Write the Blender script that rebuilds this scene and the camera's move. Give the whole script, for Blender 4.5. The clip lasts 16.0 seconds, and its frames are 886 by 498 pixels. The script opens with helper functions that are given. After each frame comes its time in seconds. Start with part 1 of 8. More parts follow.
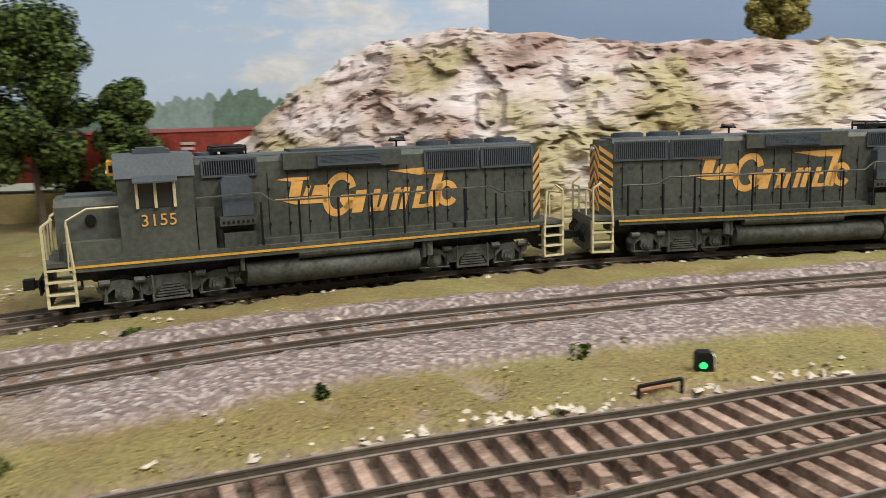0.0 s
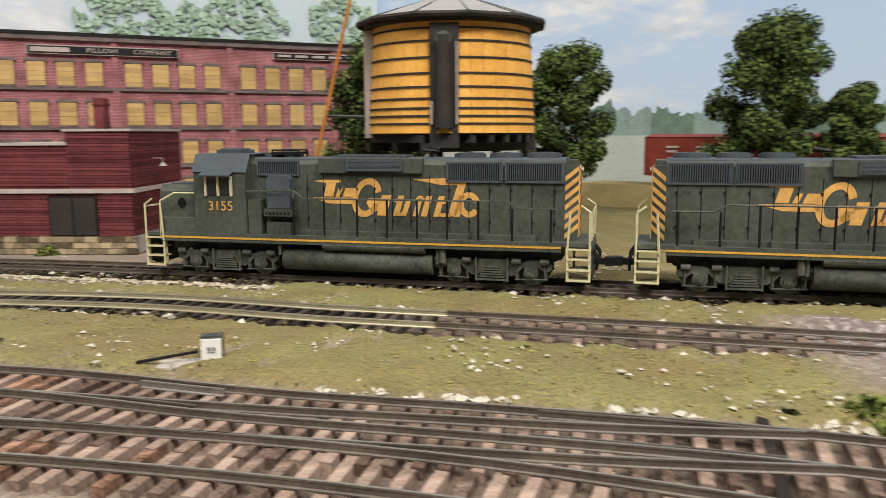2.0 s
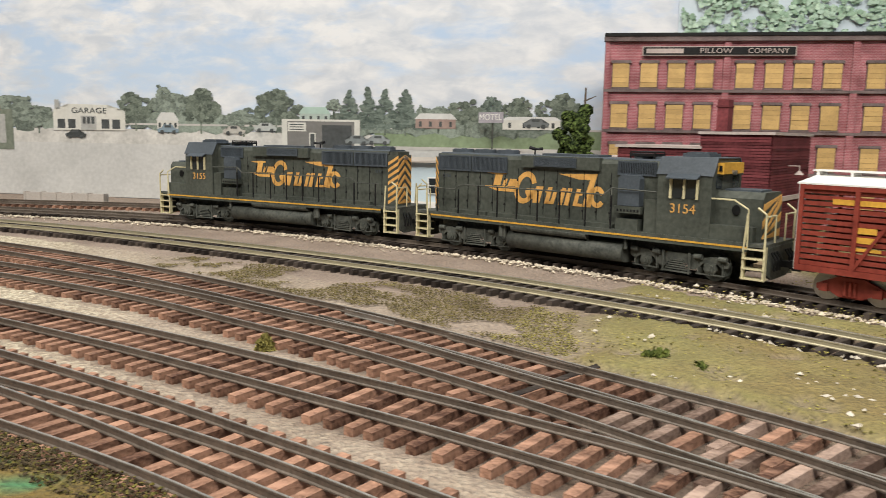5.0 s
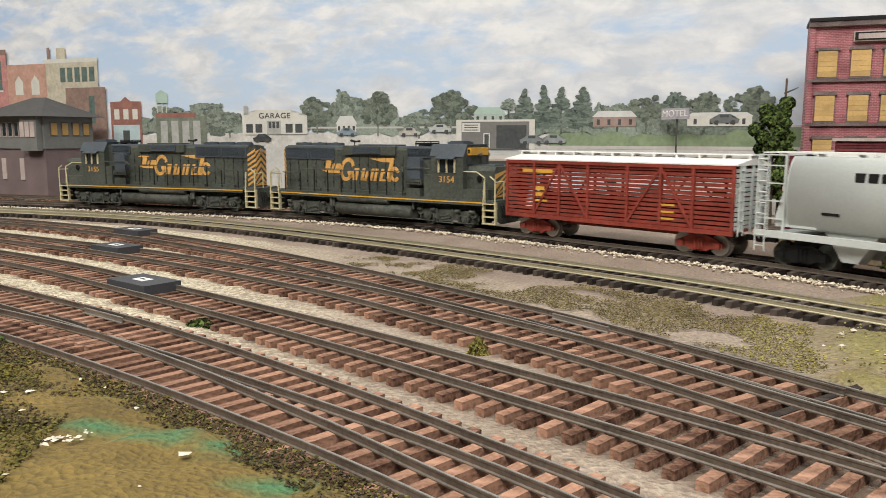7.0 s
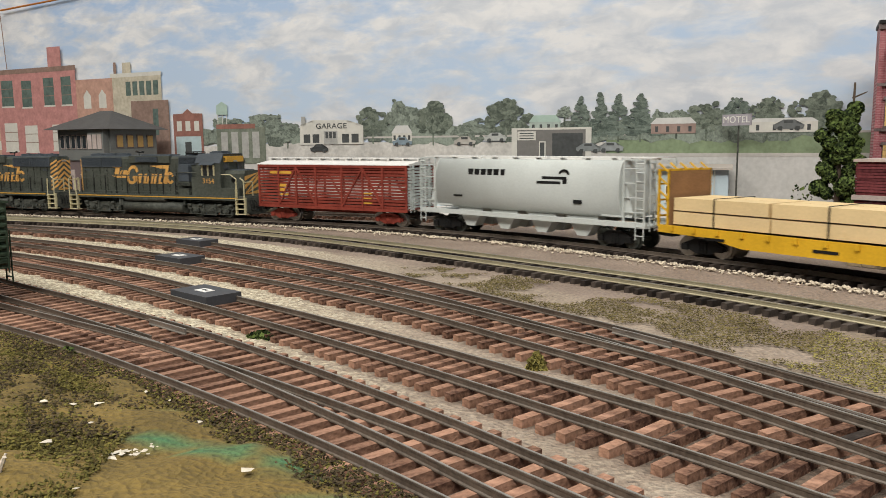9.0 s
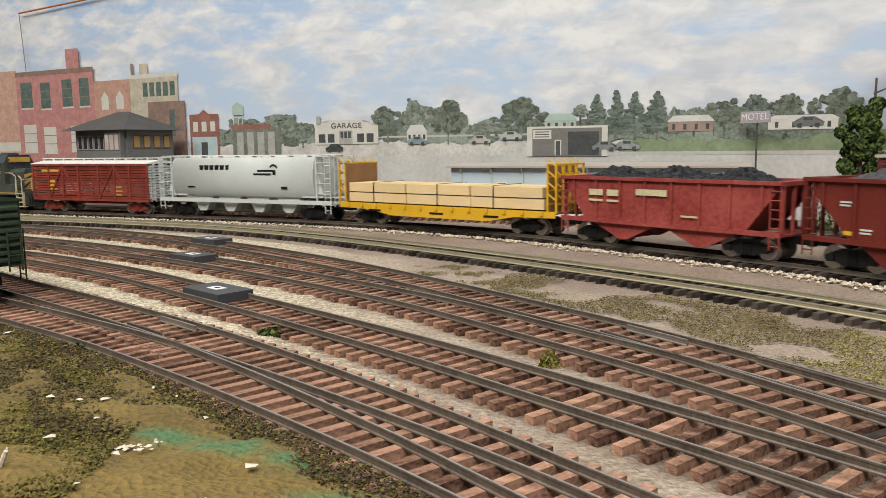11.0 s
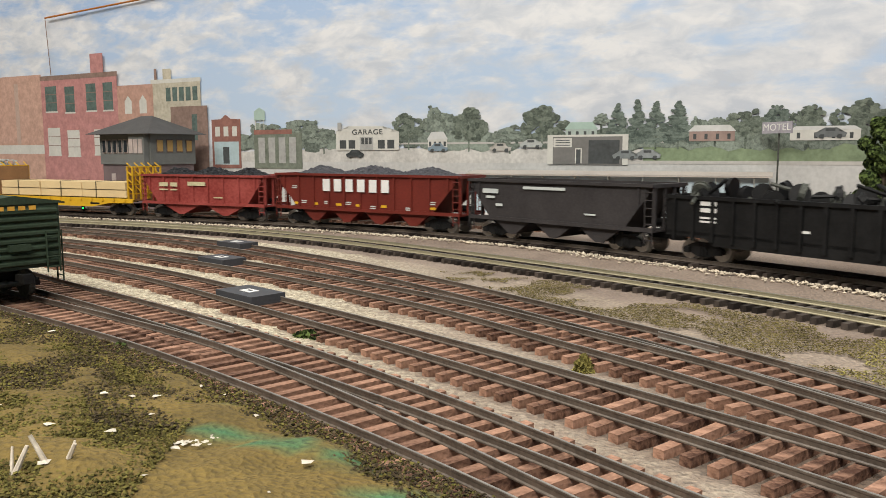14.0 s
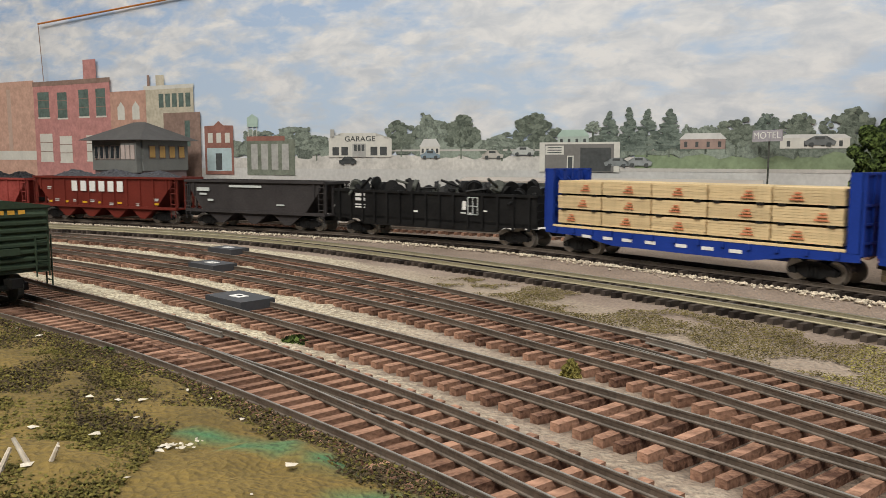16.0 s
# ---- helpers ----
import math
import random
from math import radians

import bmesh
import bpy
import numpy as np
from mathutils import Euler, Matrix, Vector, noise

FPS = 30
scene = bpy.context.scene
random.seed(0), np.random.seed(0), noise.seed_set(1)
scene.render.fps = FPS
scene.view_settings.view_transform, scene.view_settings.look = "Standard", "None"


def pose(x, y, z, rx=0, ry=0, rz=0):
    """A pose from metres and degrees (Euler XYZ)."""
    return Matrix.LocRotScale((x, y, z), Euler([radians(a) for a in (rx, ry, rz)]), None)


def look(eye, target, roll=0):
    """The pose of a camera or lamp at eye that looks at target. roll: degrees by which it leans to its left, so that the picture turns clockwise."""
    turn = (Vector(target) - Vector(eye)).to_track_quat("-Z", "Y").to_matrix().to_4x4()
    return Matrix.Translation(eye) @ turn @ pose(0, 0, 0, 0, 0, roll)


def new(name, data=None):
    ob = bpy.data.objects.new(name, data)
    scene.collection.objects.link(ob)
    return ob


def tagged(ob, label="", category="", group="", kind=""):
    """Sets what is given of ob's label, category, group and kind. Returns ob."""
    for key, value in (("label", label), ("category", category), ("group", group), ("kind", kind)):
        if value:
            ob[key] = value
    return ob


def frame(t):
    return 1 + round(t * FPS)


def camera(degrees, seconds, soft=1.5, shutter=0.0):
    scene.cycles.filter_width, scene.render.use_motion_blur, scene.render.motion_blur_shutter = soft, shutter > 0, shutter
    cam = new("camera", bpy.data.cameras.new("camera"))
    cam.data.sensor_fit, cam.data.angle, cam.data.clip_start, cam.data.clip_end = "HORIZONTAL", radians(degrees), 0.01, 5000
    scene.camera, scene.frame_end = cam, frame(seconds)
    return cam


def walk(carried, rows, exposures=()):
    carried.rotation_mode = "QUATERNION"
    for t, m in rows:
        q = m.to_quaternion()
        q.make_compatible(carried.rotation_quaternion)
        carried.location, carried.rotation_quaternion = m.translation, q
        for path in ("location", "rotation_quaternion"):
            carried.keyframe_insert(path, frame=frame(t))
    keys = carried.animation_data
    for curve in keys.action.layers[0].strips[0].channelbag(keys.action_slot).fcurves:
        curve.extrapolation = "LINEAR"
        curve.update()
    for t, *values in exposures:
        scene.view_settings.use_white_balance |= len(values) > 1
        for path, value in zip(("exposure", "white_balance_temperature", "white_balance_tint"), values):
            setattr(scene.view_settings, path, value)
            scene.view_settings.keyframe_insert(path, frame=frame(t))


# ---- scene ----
# A model railway at 1:87, in true model metres.
cam = camera(58.7, 16.0, 0.6, 0.3)
PATH = [
    (0, (0.12820, -0.07916, 0.06278), (0.16724, -0.07344, 0.05614), -1.8),
    (0.5, (0.10674, -0.06712, 0.05946), (0.14442, -0.05500, 0.05364), -0.9),
    (1, (0.08064, -0.06212, 0.05868), (0.11534, -0.04306, 0.05296), -0.3),
    (1.5, (0.06464, -0.06246, 0.06122), (0.09470, -0.03672, 0.05540), -0.3),
    (2, (0.06934, -0.04530, 0.06130), (0.09406, -0.01438, 0.05550), -0.3),
    (2.5, (0.06822, -0.02420, 0.06428), (0.08764, 0.01034, 0.05882), 0.2),
    (3, (0.06014, -0.01666, 0.06486), (0.07524, 0.02000, 0.05958), 0.6),
    (3.5, (0.05284, -0.00634, 0.06628), (0.06430, 0.03164, 0.06108), 0.9),
    (4, (0.04392, -0.00040, 0.06532), (0.05218, 0.03840, 0.06006), 1.0),
    (4.5, (0.03516, 0.00798, 0.06258), (0.04020, 0.04730, 0.05718), 0.9),
    (5, (0.02656, 0.01936, 0.06046), (0.02860, 0.05890, 0.05476), 1.0),
    (5.2, (0.02250, 0.02258, 0.05950), (0.02350, 0.06216, 0.05372), 1.0),
    (7.3, (0.00612, 0.03178, 0.05812), (-0.00014, 0.07088, 0.05246), -0.1),
    (7.5, (0.00540, 0.03236, 0.05836), (-0.00120, 0.07140, 0.05268), -0.2),
    (8, (0.00444, 0.03330, 0.05872), (-0.00294, 0.07222, 0.05312), -0.3),
    (8.5, (0.00502, 0.03204, 0.05994), (-0.00294, 0.07088, 0.05456), -0.4),
    (11, (0.00670, 0.03554, 0.05784), (-0.00248, 0.07410, 0.05260), -0.7),
    (11.5, (0.00556, 0.03536, 0.05668), (-0.00386, 0.07386, 0.05134), -0.8),
    (12, (0.00428, 0.03398, 0.05706), (-0.00522, 0.07246, 0.05172), -0.6),
    (12.5, (0.00194, 0.03388, 0.05644), (-0.00760, 0.07236, 0.05110), -0.5),
    (13, (0.00156, 0.03066, 0.05750), (-0.00800, 0.06914, 0.05232), -0.4),
    (13.5, (0.00168, 0.02960, 0.05732), (-0.00794, 0.06810, 0.05224), -0.2),
    (14, (0.00052, 0.02970, 0.05810), (-0.00924, 0.06818, 0.05320), -0.1),
    (14.5, (0.00068, 0.03012, 0.05758), (-0.00918, 0.06860, 0.05286), 0.1),
    (15, (-0.00086, 0.03030, 0.05782), (-0.01058, 0.06884, 0.05322), 0.2),
    (15.5, (0.00040, 0.02950, 0.05770), (-0.00916, 0.06808, 0.05316), 0.1),
    (16, (0.00242, 0.02928, 0.05746), (-0.00706, 0.06790, 0.05294), 0.1),
]
walk(cam, [(t, look(e, g, r)) for t, e, g, r in PATH], exposures=[(0, 0.16), (1, 0.26), (2, 0.38), (5, 0.46), (7.3, 0.42), (7.6, 0.40), (8, 0.26), (8.5, 0.20), (11, 0.33), (12, 0.36), (13, 0.33), (14, 0.36), (15.5, 0.34), (16, 0.18)])

# ---- light: a room with fluorescent ceiling panels ----
world = bpy.data.worlds.new("room_light")
world.use_nodes = True
scene.world = world
world.node_tree.nodes["Background"].inputs[0].default_value = (0.86, 0.93, 1.0, 1)
world.node_tree.nodes["Background"].inputs[1].default_value = 0.19
for lx, ly, size, power in ((0.10, -0.85, 0.7, 28.0), (-1.1, -0.2, 0.8, 14.0), (-0.12, 0.12, 0.6, 6.5)):
    lamp = bpy.data.lights.new("ceiling_lamp", "AREA")
    lamp.shape, lamp.size, lamp.size_y, lamp.energy = "RECTANGLE", size, 0.5, power
    lamp.color = (1.0, 0.965, 0.90)
    new("ceiling_lamp", lamp).matrix_world = look((lx, ly, 1.15), (lx, ly + 0.0001, 0))


# ---- materials ----
def material(name, base, rough=0.7, metal=0.0, vary=0.25, scale=60.0, bump=0.15, grain=900.0, tint=None, per_piece=0.0):
    """Two scales of noise on a base colour, with fine relief."""
    m = bpy.data.materials.new(name)
    m.use_nodes = True
    n, link = m.node_tree.nodes, m.node_tree.links.new
    b = n["Principled BSDF"]
    b.inputs["Roughness"].default_value, b.inputs["Metallic"].default_value = rough, metal
    b.inputs["Specular IOR Level"].default_value = 0.5 if metal or rough < 0.45 else 0.22
    co = n.new("ShaderNodeTexCoord")
    n1, n2 = n.new("ShaderNodeTexNoise"), n.new("ShaderNodeTexNoise")
    n1.inputs["Scale"].default_value, n1.inputs["Detail"].default_value = scale, 5
    n2.inputs["Scale"].default_value, n2.inputs["Detail"].default_value = grain, 3
    for q in (n1, n2):
        link(co.outputs["Object"], q.inputs["Vector"])
    ramp = n.new("ShaderNodeValToRGB")
    dark = [c * (1 - vary) for c in base]
    light = [min(1, c * (1 + vary)) for c in (tint or base)]
    ramp.color_ramp.elements[0].position, ramp.color_ramp.elements[1].position = 0.3, 0.72
    ramp.color_ramp.elements[0].color, ramp.color_ramp.elements[1].color = (*dark, 1), (*light, 1)
    mixed = n.new("ShaderNodeMath")
    mixed.operation = "MULTIPLY_ADD"
    mixed.inputs[1].default_value = 0.45
    link(n2.outputs["Fac"], mixed.inputs[0])
    half = n.new("ShaderNodeMath")
    half.operation = "MULTIPLY"
    half.inputs[1].default_value = 0.55
    link(n1.outputs["Fac"], half.inputs[0])
    link(half.outputs[0], mixed.inputs[2])
    last = mixed.outputs[0]
    if per_piece:
        info, add = n.new("ShaderNodeObjectInfo"), n.new("ShaderNodeMath")
        geo = n.new("ShaderNodeNewGeometry")
        both = n.new("ShaderNodeMath")
        link(info.outputs["Random"], both.inputs[0])
        link(geo.outputs["Random Per Island"], both.inputs[1])
        frac = n.new("ShaderNodeMath")
        frac.operation = "FRACT"
        link(both.outputs[0], frac.inputs[0])
        add.operation = "MULTIPLY_ADD"
        add.inputs[1].default_value = per_piece
        link(frac.outputs[0], add.inputs[0])
        link(last, add.inputs[2])
        sub = n.new("ShaderNodeMath")
        sub.operation = "SUBTRACT"
        sub.inputs[1].default_value = per_piece / 2
        link(add.outputs[0], sub.inputs[0])
        last = sub.outputs[0]
    link(last, ramp.inputs["Fac"])
    link(ramp.outputs["Color"], b.inputs["Base Color"])
    if bump:
        bp = n.new("ShaderNodeBump")
        bp.inputs["Strength"].default_value, bp.inputs["Distance"].default_value = bump, 0.0006
        link(n2.outputs["Fac"], bp.inputs["Height"])
        link(bp.outputs["Normal"], b.inputs["Normal"])
    return m


def emitter(name, colour, power):
    m = bpy.data.materials.new(name)
    m.use_nodes = True
    b = m.node_tree.nodes["Principled BSDF"]
    b.inputs["Base Color"].default_value = (*colour, 1)
    b.inputs["Emission Color"].default_value = (*colour, 1)
    b.inputs["Emission Strength"].default_value = power
    return m


LOCO = material("weathered_dark_green_grey", (0.050, 0.057, 0.047), 0.5, 0, 0.4, 40, 0.05, 500, (0.070, 0.076, 0.063))
LOCO_TOP = material("weathered_roof_grey", (0.062, 0.074, 0.086), 0.5, 0, 0.3, 50, 0.05)
UNDER = material("dusty_underframe", (0.042, 0.049, 0.042), 0.6, 0, 0.5, 160, 0.15, 700, (0.082, 0.085, 0.073))
BLACK = material("dull_black", (0.0065, 0.0065, 0.0068), 0.55, 0, 0.4, 90, 0.1, 700, (0.011, 0.011, 0.011))
ORANGE = material("faded_orange_paint", (0.60, 0.33, 0.095), 0.6, 0, 0.25, 150, 0.05)
YELLOW_LINE = material("yellow_sill_paint", (0.55, 0.30, 0.045), 0.6, 0, 0.3, 120, 0.05)
CREAM = material("pale_yellow_rail_paint", (0.52, 0.47, 0.29), 0.6, 0, 0.25, 200, 0.05)
GLASS_DARK = material("dark_cab_glass", (0.02, 0.025, 0.028), 0.12, 0, 0.1, 50, 0)
STEEL = material("bright_wheel_steel", (0.42, 0.40, 0.37), 0.35, 0.9, 0.2, 200, 0.05)
RAIL_DARK = material("weathered_rail", (0.072, 0.055, 0.042), 0.5, 0.1, 0.35, 80, 0.1, 900, (0.115, 0.092, 0.072))
RAIL_BRIGHT = material("nickel_silver_rail", (0.42, 0.375, 0.25), 0.4, 0.4, 0.2, 80, 0.05)
RAIL_TOP = material("polished_rail_head", (0.30, 0.28, 0.245), 0.34, 0.6, 0.25, 60, 0.03)
TIE_RED = material("red_brown_sleeper", (0.135, 0.064, 0.041), 0.85, 0, 0.55, 260, 0.7, 900, (0.255, 0.145, 0.098), 0.28)
TIE_DARK = material("dark_brown_sleeper", (0.030, 0.022, 0.018), 0.85, 0, 0.4, 70, 0.4, 700, (0.058, 0.046, 0.038), 0.5)
TIE_GREY = material("dusty_grey_sleeper", (0.150, 0.092, 0.068), 0.9, 0, 0.5, 140, 0.6, 900, (0.27, 0.195, 0.155), 0.3)
STONE = material("pale_ballast_stone", (0.52, 0.45, 0.35), 0.9, 0, 0.3, 300, 0.3, 900, None, 0.5)
WHITE_STONE = material("white_plaster_rock", (0.52, 0.47, 0.39), 0.9, 0, 0.2, 200, 0.3, 900, None, 0.3)
BUSH = material("green_foam_bush", (0.075, 0.105, 0.022), 0.95, 0, 0.5, 300, 0.6, 900, (0.13, 0.15, 0.035), 0.5)
MOSS = material("olive_turf", (0.15, 0.13, 0.035), 0.95, 0, 0.5, 300, 0.6, 1200, (0.25, 0.22, 0.065), 0.5)
LEAF = material("dark_foam_leaf", (0.018, 0.036, 0.010), 0.95, 0, 0.6, 90, 0.4, 900, (0.075, 0.105, 0.028), 0.8)
BARK = material("grey_brown_bark", (0.10, 0.075, 0.055), 0.9, 0, 0.35, 200, 0.5)
TWIG = material("bleached_twig", (0.50, 0.44, 0.36), 0.9, 0, 0.3, 200, 0.4)
BRICK_PINK = material("faded_red_brick", (0.35, 0.115, 0.12), 0.85, 0, 0.35, 50, 0.4, 900, (0.46, 0.21, 0.215))
BRICK_DARK = material("maroon_clapboard", (0.105, 0.022, 0.026), 0.8, 0, 0.4, 60, 0.2, 600, (0.145, 0.036, 0.040), 0.3)
TRIM_GREY = material("weathered_grey_trim", (0.115, 0.085, 0.083), 0.8, 0, 0.4, 100, 0.2, 900, (0.175, 0.135, 0.130))
PALE_TRIM = material("dusty_coping", (0.43, 0.36, 0.33), 0.85, 0, 0.25, 100, 0.2)
BOARD = material("tan_boarded_window", (0.50, 0.33, 0.135), 0.8, 0, 0.2, 120, 0.2, 700, None, 0.35)
TANK = material("orange_yellow_tank_boards", (0.78, 0.37, 0.065), 0.65, 0, 0.15, 60, 0.15, 500, (0.82, 0.44, 0.10), 0.2)
TANK_DARK = material("dark_tank_timber", (0.035, 0.030, 0.028), 0.75, 0, 0.4, 90, 0.2)
ROOF_GREY = material("grey_shingle_roof", (0.33, 0.32, 0.315), 0.8, 0, 0.2, 90, 0.3)
LADDER = material("orange_wood_ladder", (0.42, 0.15, 0.03), 0.7, 0, 0.3, 150, 0.1)
WHITE = material("white_paint", (0.70, 0.69, 0.66), 0.6, 0, 0.12, 80, 0.05)
PALE_BLUE = material("pale_blue_metal_wall", (0.50, 0.60, 0.65), 0.6, 0, 0.12, 20, 0.05)
CONCRETE = material("dusty_concrete", (0.42, 0.38, 0.34), 0.9, 0, 0.18, 25, 0.2)
CAR_RED = material("oxide_red_car_paint", (0.185, 0.030, 0.020), 0.6, 0, 0.3, 60, 0.08, 500, (0.23, 0.045, 0.03))
HOPPER_RED = material("weathered_bright_red_paint", (0.30, 0.035, 0.028), 0.6, 0, 0.45, 45, 0.08, 500, (0.26, 0.06, 0.05))
MAROON = material("maroon_hopper_paint", (0.135, 0.023, 0.016), 0.5, 0, 0.25, 45, 0.05)
CAR_GREY = material("pale_grey_car_paint", (0.50, 0.53, 0.51), 0.5, 0, 0.1, 50, 0.05)
CAR_DARK = material("charcoal_hopper_paint", (0.040, 0.036, 0.036), 0.65, 0, 0.35, 60, 0.08)
CAR_YELLOW = material("yellow_flatcar_paint", (0.62, 0.36, 0.022), 0.5, 0, 0.18, 60, 0.05)
CAR_BLUE = material("deep_blue_car_paint", (0.012, 0.038, 0.24), 0.45, 0, 0.2, 60, 0.05)
CAR_GREEN = material("dark_green_boxcar_paint", (0.030, 0.046, 0.028), 0.6, 0, 0.35, 50, 0.08)
LUMBER = material("cream_lumber", (0.66, 0.50, 0.27), 0.75, 0, 0.12, 60, 0.2, 800, None, 0.2)
LUMBER_PACK = material("banded_lumber_pack", (0.60, 0.46, 0.26), 0.75, 0, 0.2, 60, 0.3, 700, None, 0.25)
STAMP = material("faded_red_stamp", (0.55, 0.20, 0.10), 0.8, 0, 0.3, 300, 0.05)
COAL = material("coal_load", (0.016, 0.016, 0.018), 0.5, 0, 0.7, 400, 1.0, 700, (0.040, 0.040, 0.045), 0.5)
WOOD = material("brown_plywood", (0.26, 0.14, 0.065), 0.75, 0, 0.25, 60, 0.2)
BOX_GREY = material("dark_grey_plastic", (0.055, 0.056, 0.060), 0.5, 0, 0.15, 60, 0.05)
GREEN_LAMP = emitter("green_signal_light", (0.02, 0.75, 0.12), 2.5)
PRINT = {}


def print_ink(name, colour, vary=0.2, scale=60.0):
    """A matt printed colour of the photo mural."""
    if name not in PRINT:
        PRINT[name] = material("mural_" + name, colour, 0.9, 0, vary, scale, 0, 300)
    return PRINT[name]


# ---- mesh helpers ----
def box(bm, x0, x1, y0, y1, z0, z1, shear=0.0):
    v = [bm.verts.new((x + shear * (z - z0), y, z)) for x in (x0, x1) for y in (y0, y1) for z in (z0, z1)]
    for f in ((0, 1, 3, 2), (4, 6, 7, 5), (0, 4, 5, 1), (2, 3, 7, 6), (0, 2, 6, 4), (1, 5, 7, 3)):
        bm.faces.new([v[i] for i in f])


def rod(bm, a, b, r, sides=6, r2=None):
    """A rod from a to b."""
    a, b = Vector(a), Vector(b)
    d = (b - a)
    q = d.to_track_quat("Z", "Y").to_matrix()
    rings = []
    for p, rr in ((a, r), (b, r if r2 is None else r2)):
        rings.append([bm.verts.new(p + q @ Vector((rr * math.cos(2 * math.pi * i / sides), rr * math.sin(2 * math.pi * i / sides), 0))) for i in range(sides)])
    for i in range(sides):
        j = (i + 1) % sides
        bm.faces.new((rings[0][i], rings[0][j], rings[1][j], rings[1][i]))
    bm.faces.new(rings[0][::-1])
    bm.faces.new(rings[1])


def prism(bm, outline, axis, lo, hi):
    """An outline (pairs) pushed along axis 'x', 'y' or 'z' from lo to hi."""
    def place(p, d):
        return {"x": (d, p[0], p[1]), "y": (p[0], d, p[1]), "z": (p[0], p[1], d)}[axis]
    a = [bm.verts.new(place(p, lo)) for p in outline]
    b = [bm.verts.new(place(p, hi)) for p in outline]
    n = len(outline)
    for i in range(n):
        bm.faces.new((a[i], a[(i + 1) % n], b[(i + 1) % n], b[i]))
    bm.faces.new(a[::-1])
    bm.faces.new(b)


def mesh_of(name, bm, mat, smooth=False, bevel=0.0):
    if bevel:
        bmesh.ops.bevel(bm, geom=[e for e in bm.edges if len(e.link_faces) == 2 and e.calc_face_angle(0) > 0.6], offset=bevel, segments=2, affect="EDGES", clamp_overlap=True)
    bmesh.ops.recalc_face_normals(bm, faces=bm.faces)
    me = bpy.data.meshes.new(name)
    bm.to_mesh(me)
    bm.free()
    me.materials.append(mat)
    if smooth:
        me.polygons.foreach_set("use_smooth", [True] * len(me.polygons))
    return me


def part(name, bm, mat, parent, label="", smooth=False, bevel=0.0):
    ob = new(name, mesh_of(name, bm, mat, smooth, bevel))
    ob.parent = parent
    if label:
        ob["label"] = label
    return ob


def shared(name, me, parent, m):
    """One more object on a mesh that is there already."""
    ob = new(name, me)
    ob.parent = parent
    ob.matrix_local = m
    return ob


def thing(name, label, category, m=None, group="", kind=""):
    ob = new(name)
    ob.empty_display_size = 0.01
    if m is not None:
        ob.matrix_world = m
    return tagged(ob, label, category, group, kind)


def lettering(name, words, size, mat, parent, m, label="", squeeze=1.0):
    cu = bpy.data.curves.new(name, "FONT")
    cu.body, cu.size, cu.extrude = words, size, 0.00012
    cu.align_x, cu.align_y = "CENTER", "CENTER"
    cu.space_character = 1.05
    tmp = new("lettering", cu)
    deps = bpy.context.evaluated_depsgraph_get()
    me = bpy.data.meshes.new_from_object(tmp.evaluated_get(deps))
    bpy.data.objects.remove(tmp)
    me.transform(Matrix.Diagonal((squeeze, 1, 1, 1)))
    me.materials.clear()
    me.materials.append(mat)
    ob = new(name, me)
    ob.parent = parent
    ob.matrix_local = m
    if label:
        ob["label"] = label
    return ob


def spline(points, n=20):
    pts = [Vector(p) for p in points]
    pts = [2 * pts[0] - pts[1]] + pts + [2 * pts[-1] - pts[-2]]
    out = []
    for i in range(1, len(pts) - 2):
        a, b, c, d = pts[i - 1:i + 3]
        for k in range(n):
            u = k / n
            out.append(0.5 * ((2 * b) + (c - a) * u + (2 * a - 5 * b + 4 * c - d) * u * u + (3 * b - a - 3 * c + d) * u ** 3))
    return out + [pts[-2]]


class Line:
    """A smooth line in plan, walked by its length."""

    def __init__(self, points):
        self.p = np.array([tuple(q) for q in spline(points)])
        step = np.linalg.norm(np.diff(self.p, axis=0), axis=1)
        self.s = np.concatenate([[0], np.cumsum(step)])
        self.length = float(self.s[-1])

    def at(self, s):
        return Vector((float(np.interp(s, self.s, self.p[:, 0])), float(np.interp(s, self.s, self.p[:, 1]))))

    def way(self, s):
        d = self.at(s + 0.004) - self.at(s - 0.004)
        return d.normalized()

    def away(self, x, y):
        return float(np.min(np.hypot(self.p[:, 0] - x, self.p[:, 1] - y)))


# ---- plan of the tracks ----
MAIN = Line([(-2.6, 0.93), (-1.2, 0.79), (-0.9, 0.755), (-0.7, 0.722), (-0.55, 0.692), (-0.40, 0.663), (-0.218, 0.620), (-0.065, 0.554), (0.05, 0.470), (0.098, 0.432), (0.145, 0.384), (0.19, 0.330), (0.232, 0.276), (0.285, 0.206), (0.334, 0.142), (0.380, 0.085), (0.418, 0.030), (0.453, -0.035), (0.489, -0.129), (0.515, -0.24), (0.53, -0.4), (0.535, -0.6), (0.535, -1.0), (0.535, -1.9)])
SIDING = Line([(-1.6, 0.78), (-0.9, 0.69), (-0.7, 0.650), (-0.511, 0.618), (-0.42, 0.603), (-0.309, 0.575), (-0.214, 0.536), (-0.122, 0.484), (-0.035, 0.427), (0.049, 0.366), (0.116, 0.306), (0.169, 0.249), (0.209, 0.190), (0.250, 0.136), (0.307, 0.060), (0.348, 0.0), (0.379, -0.063), (0.418, -0.162), (0.45, -0.28), (0.465, -0.5), (0.465, -1.2)])
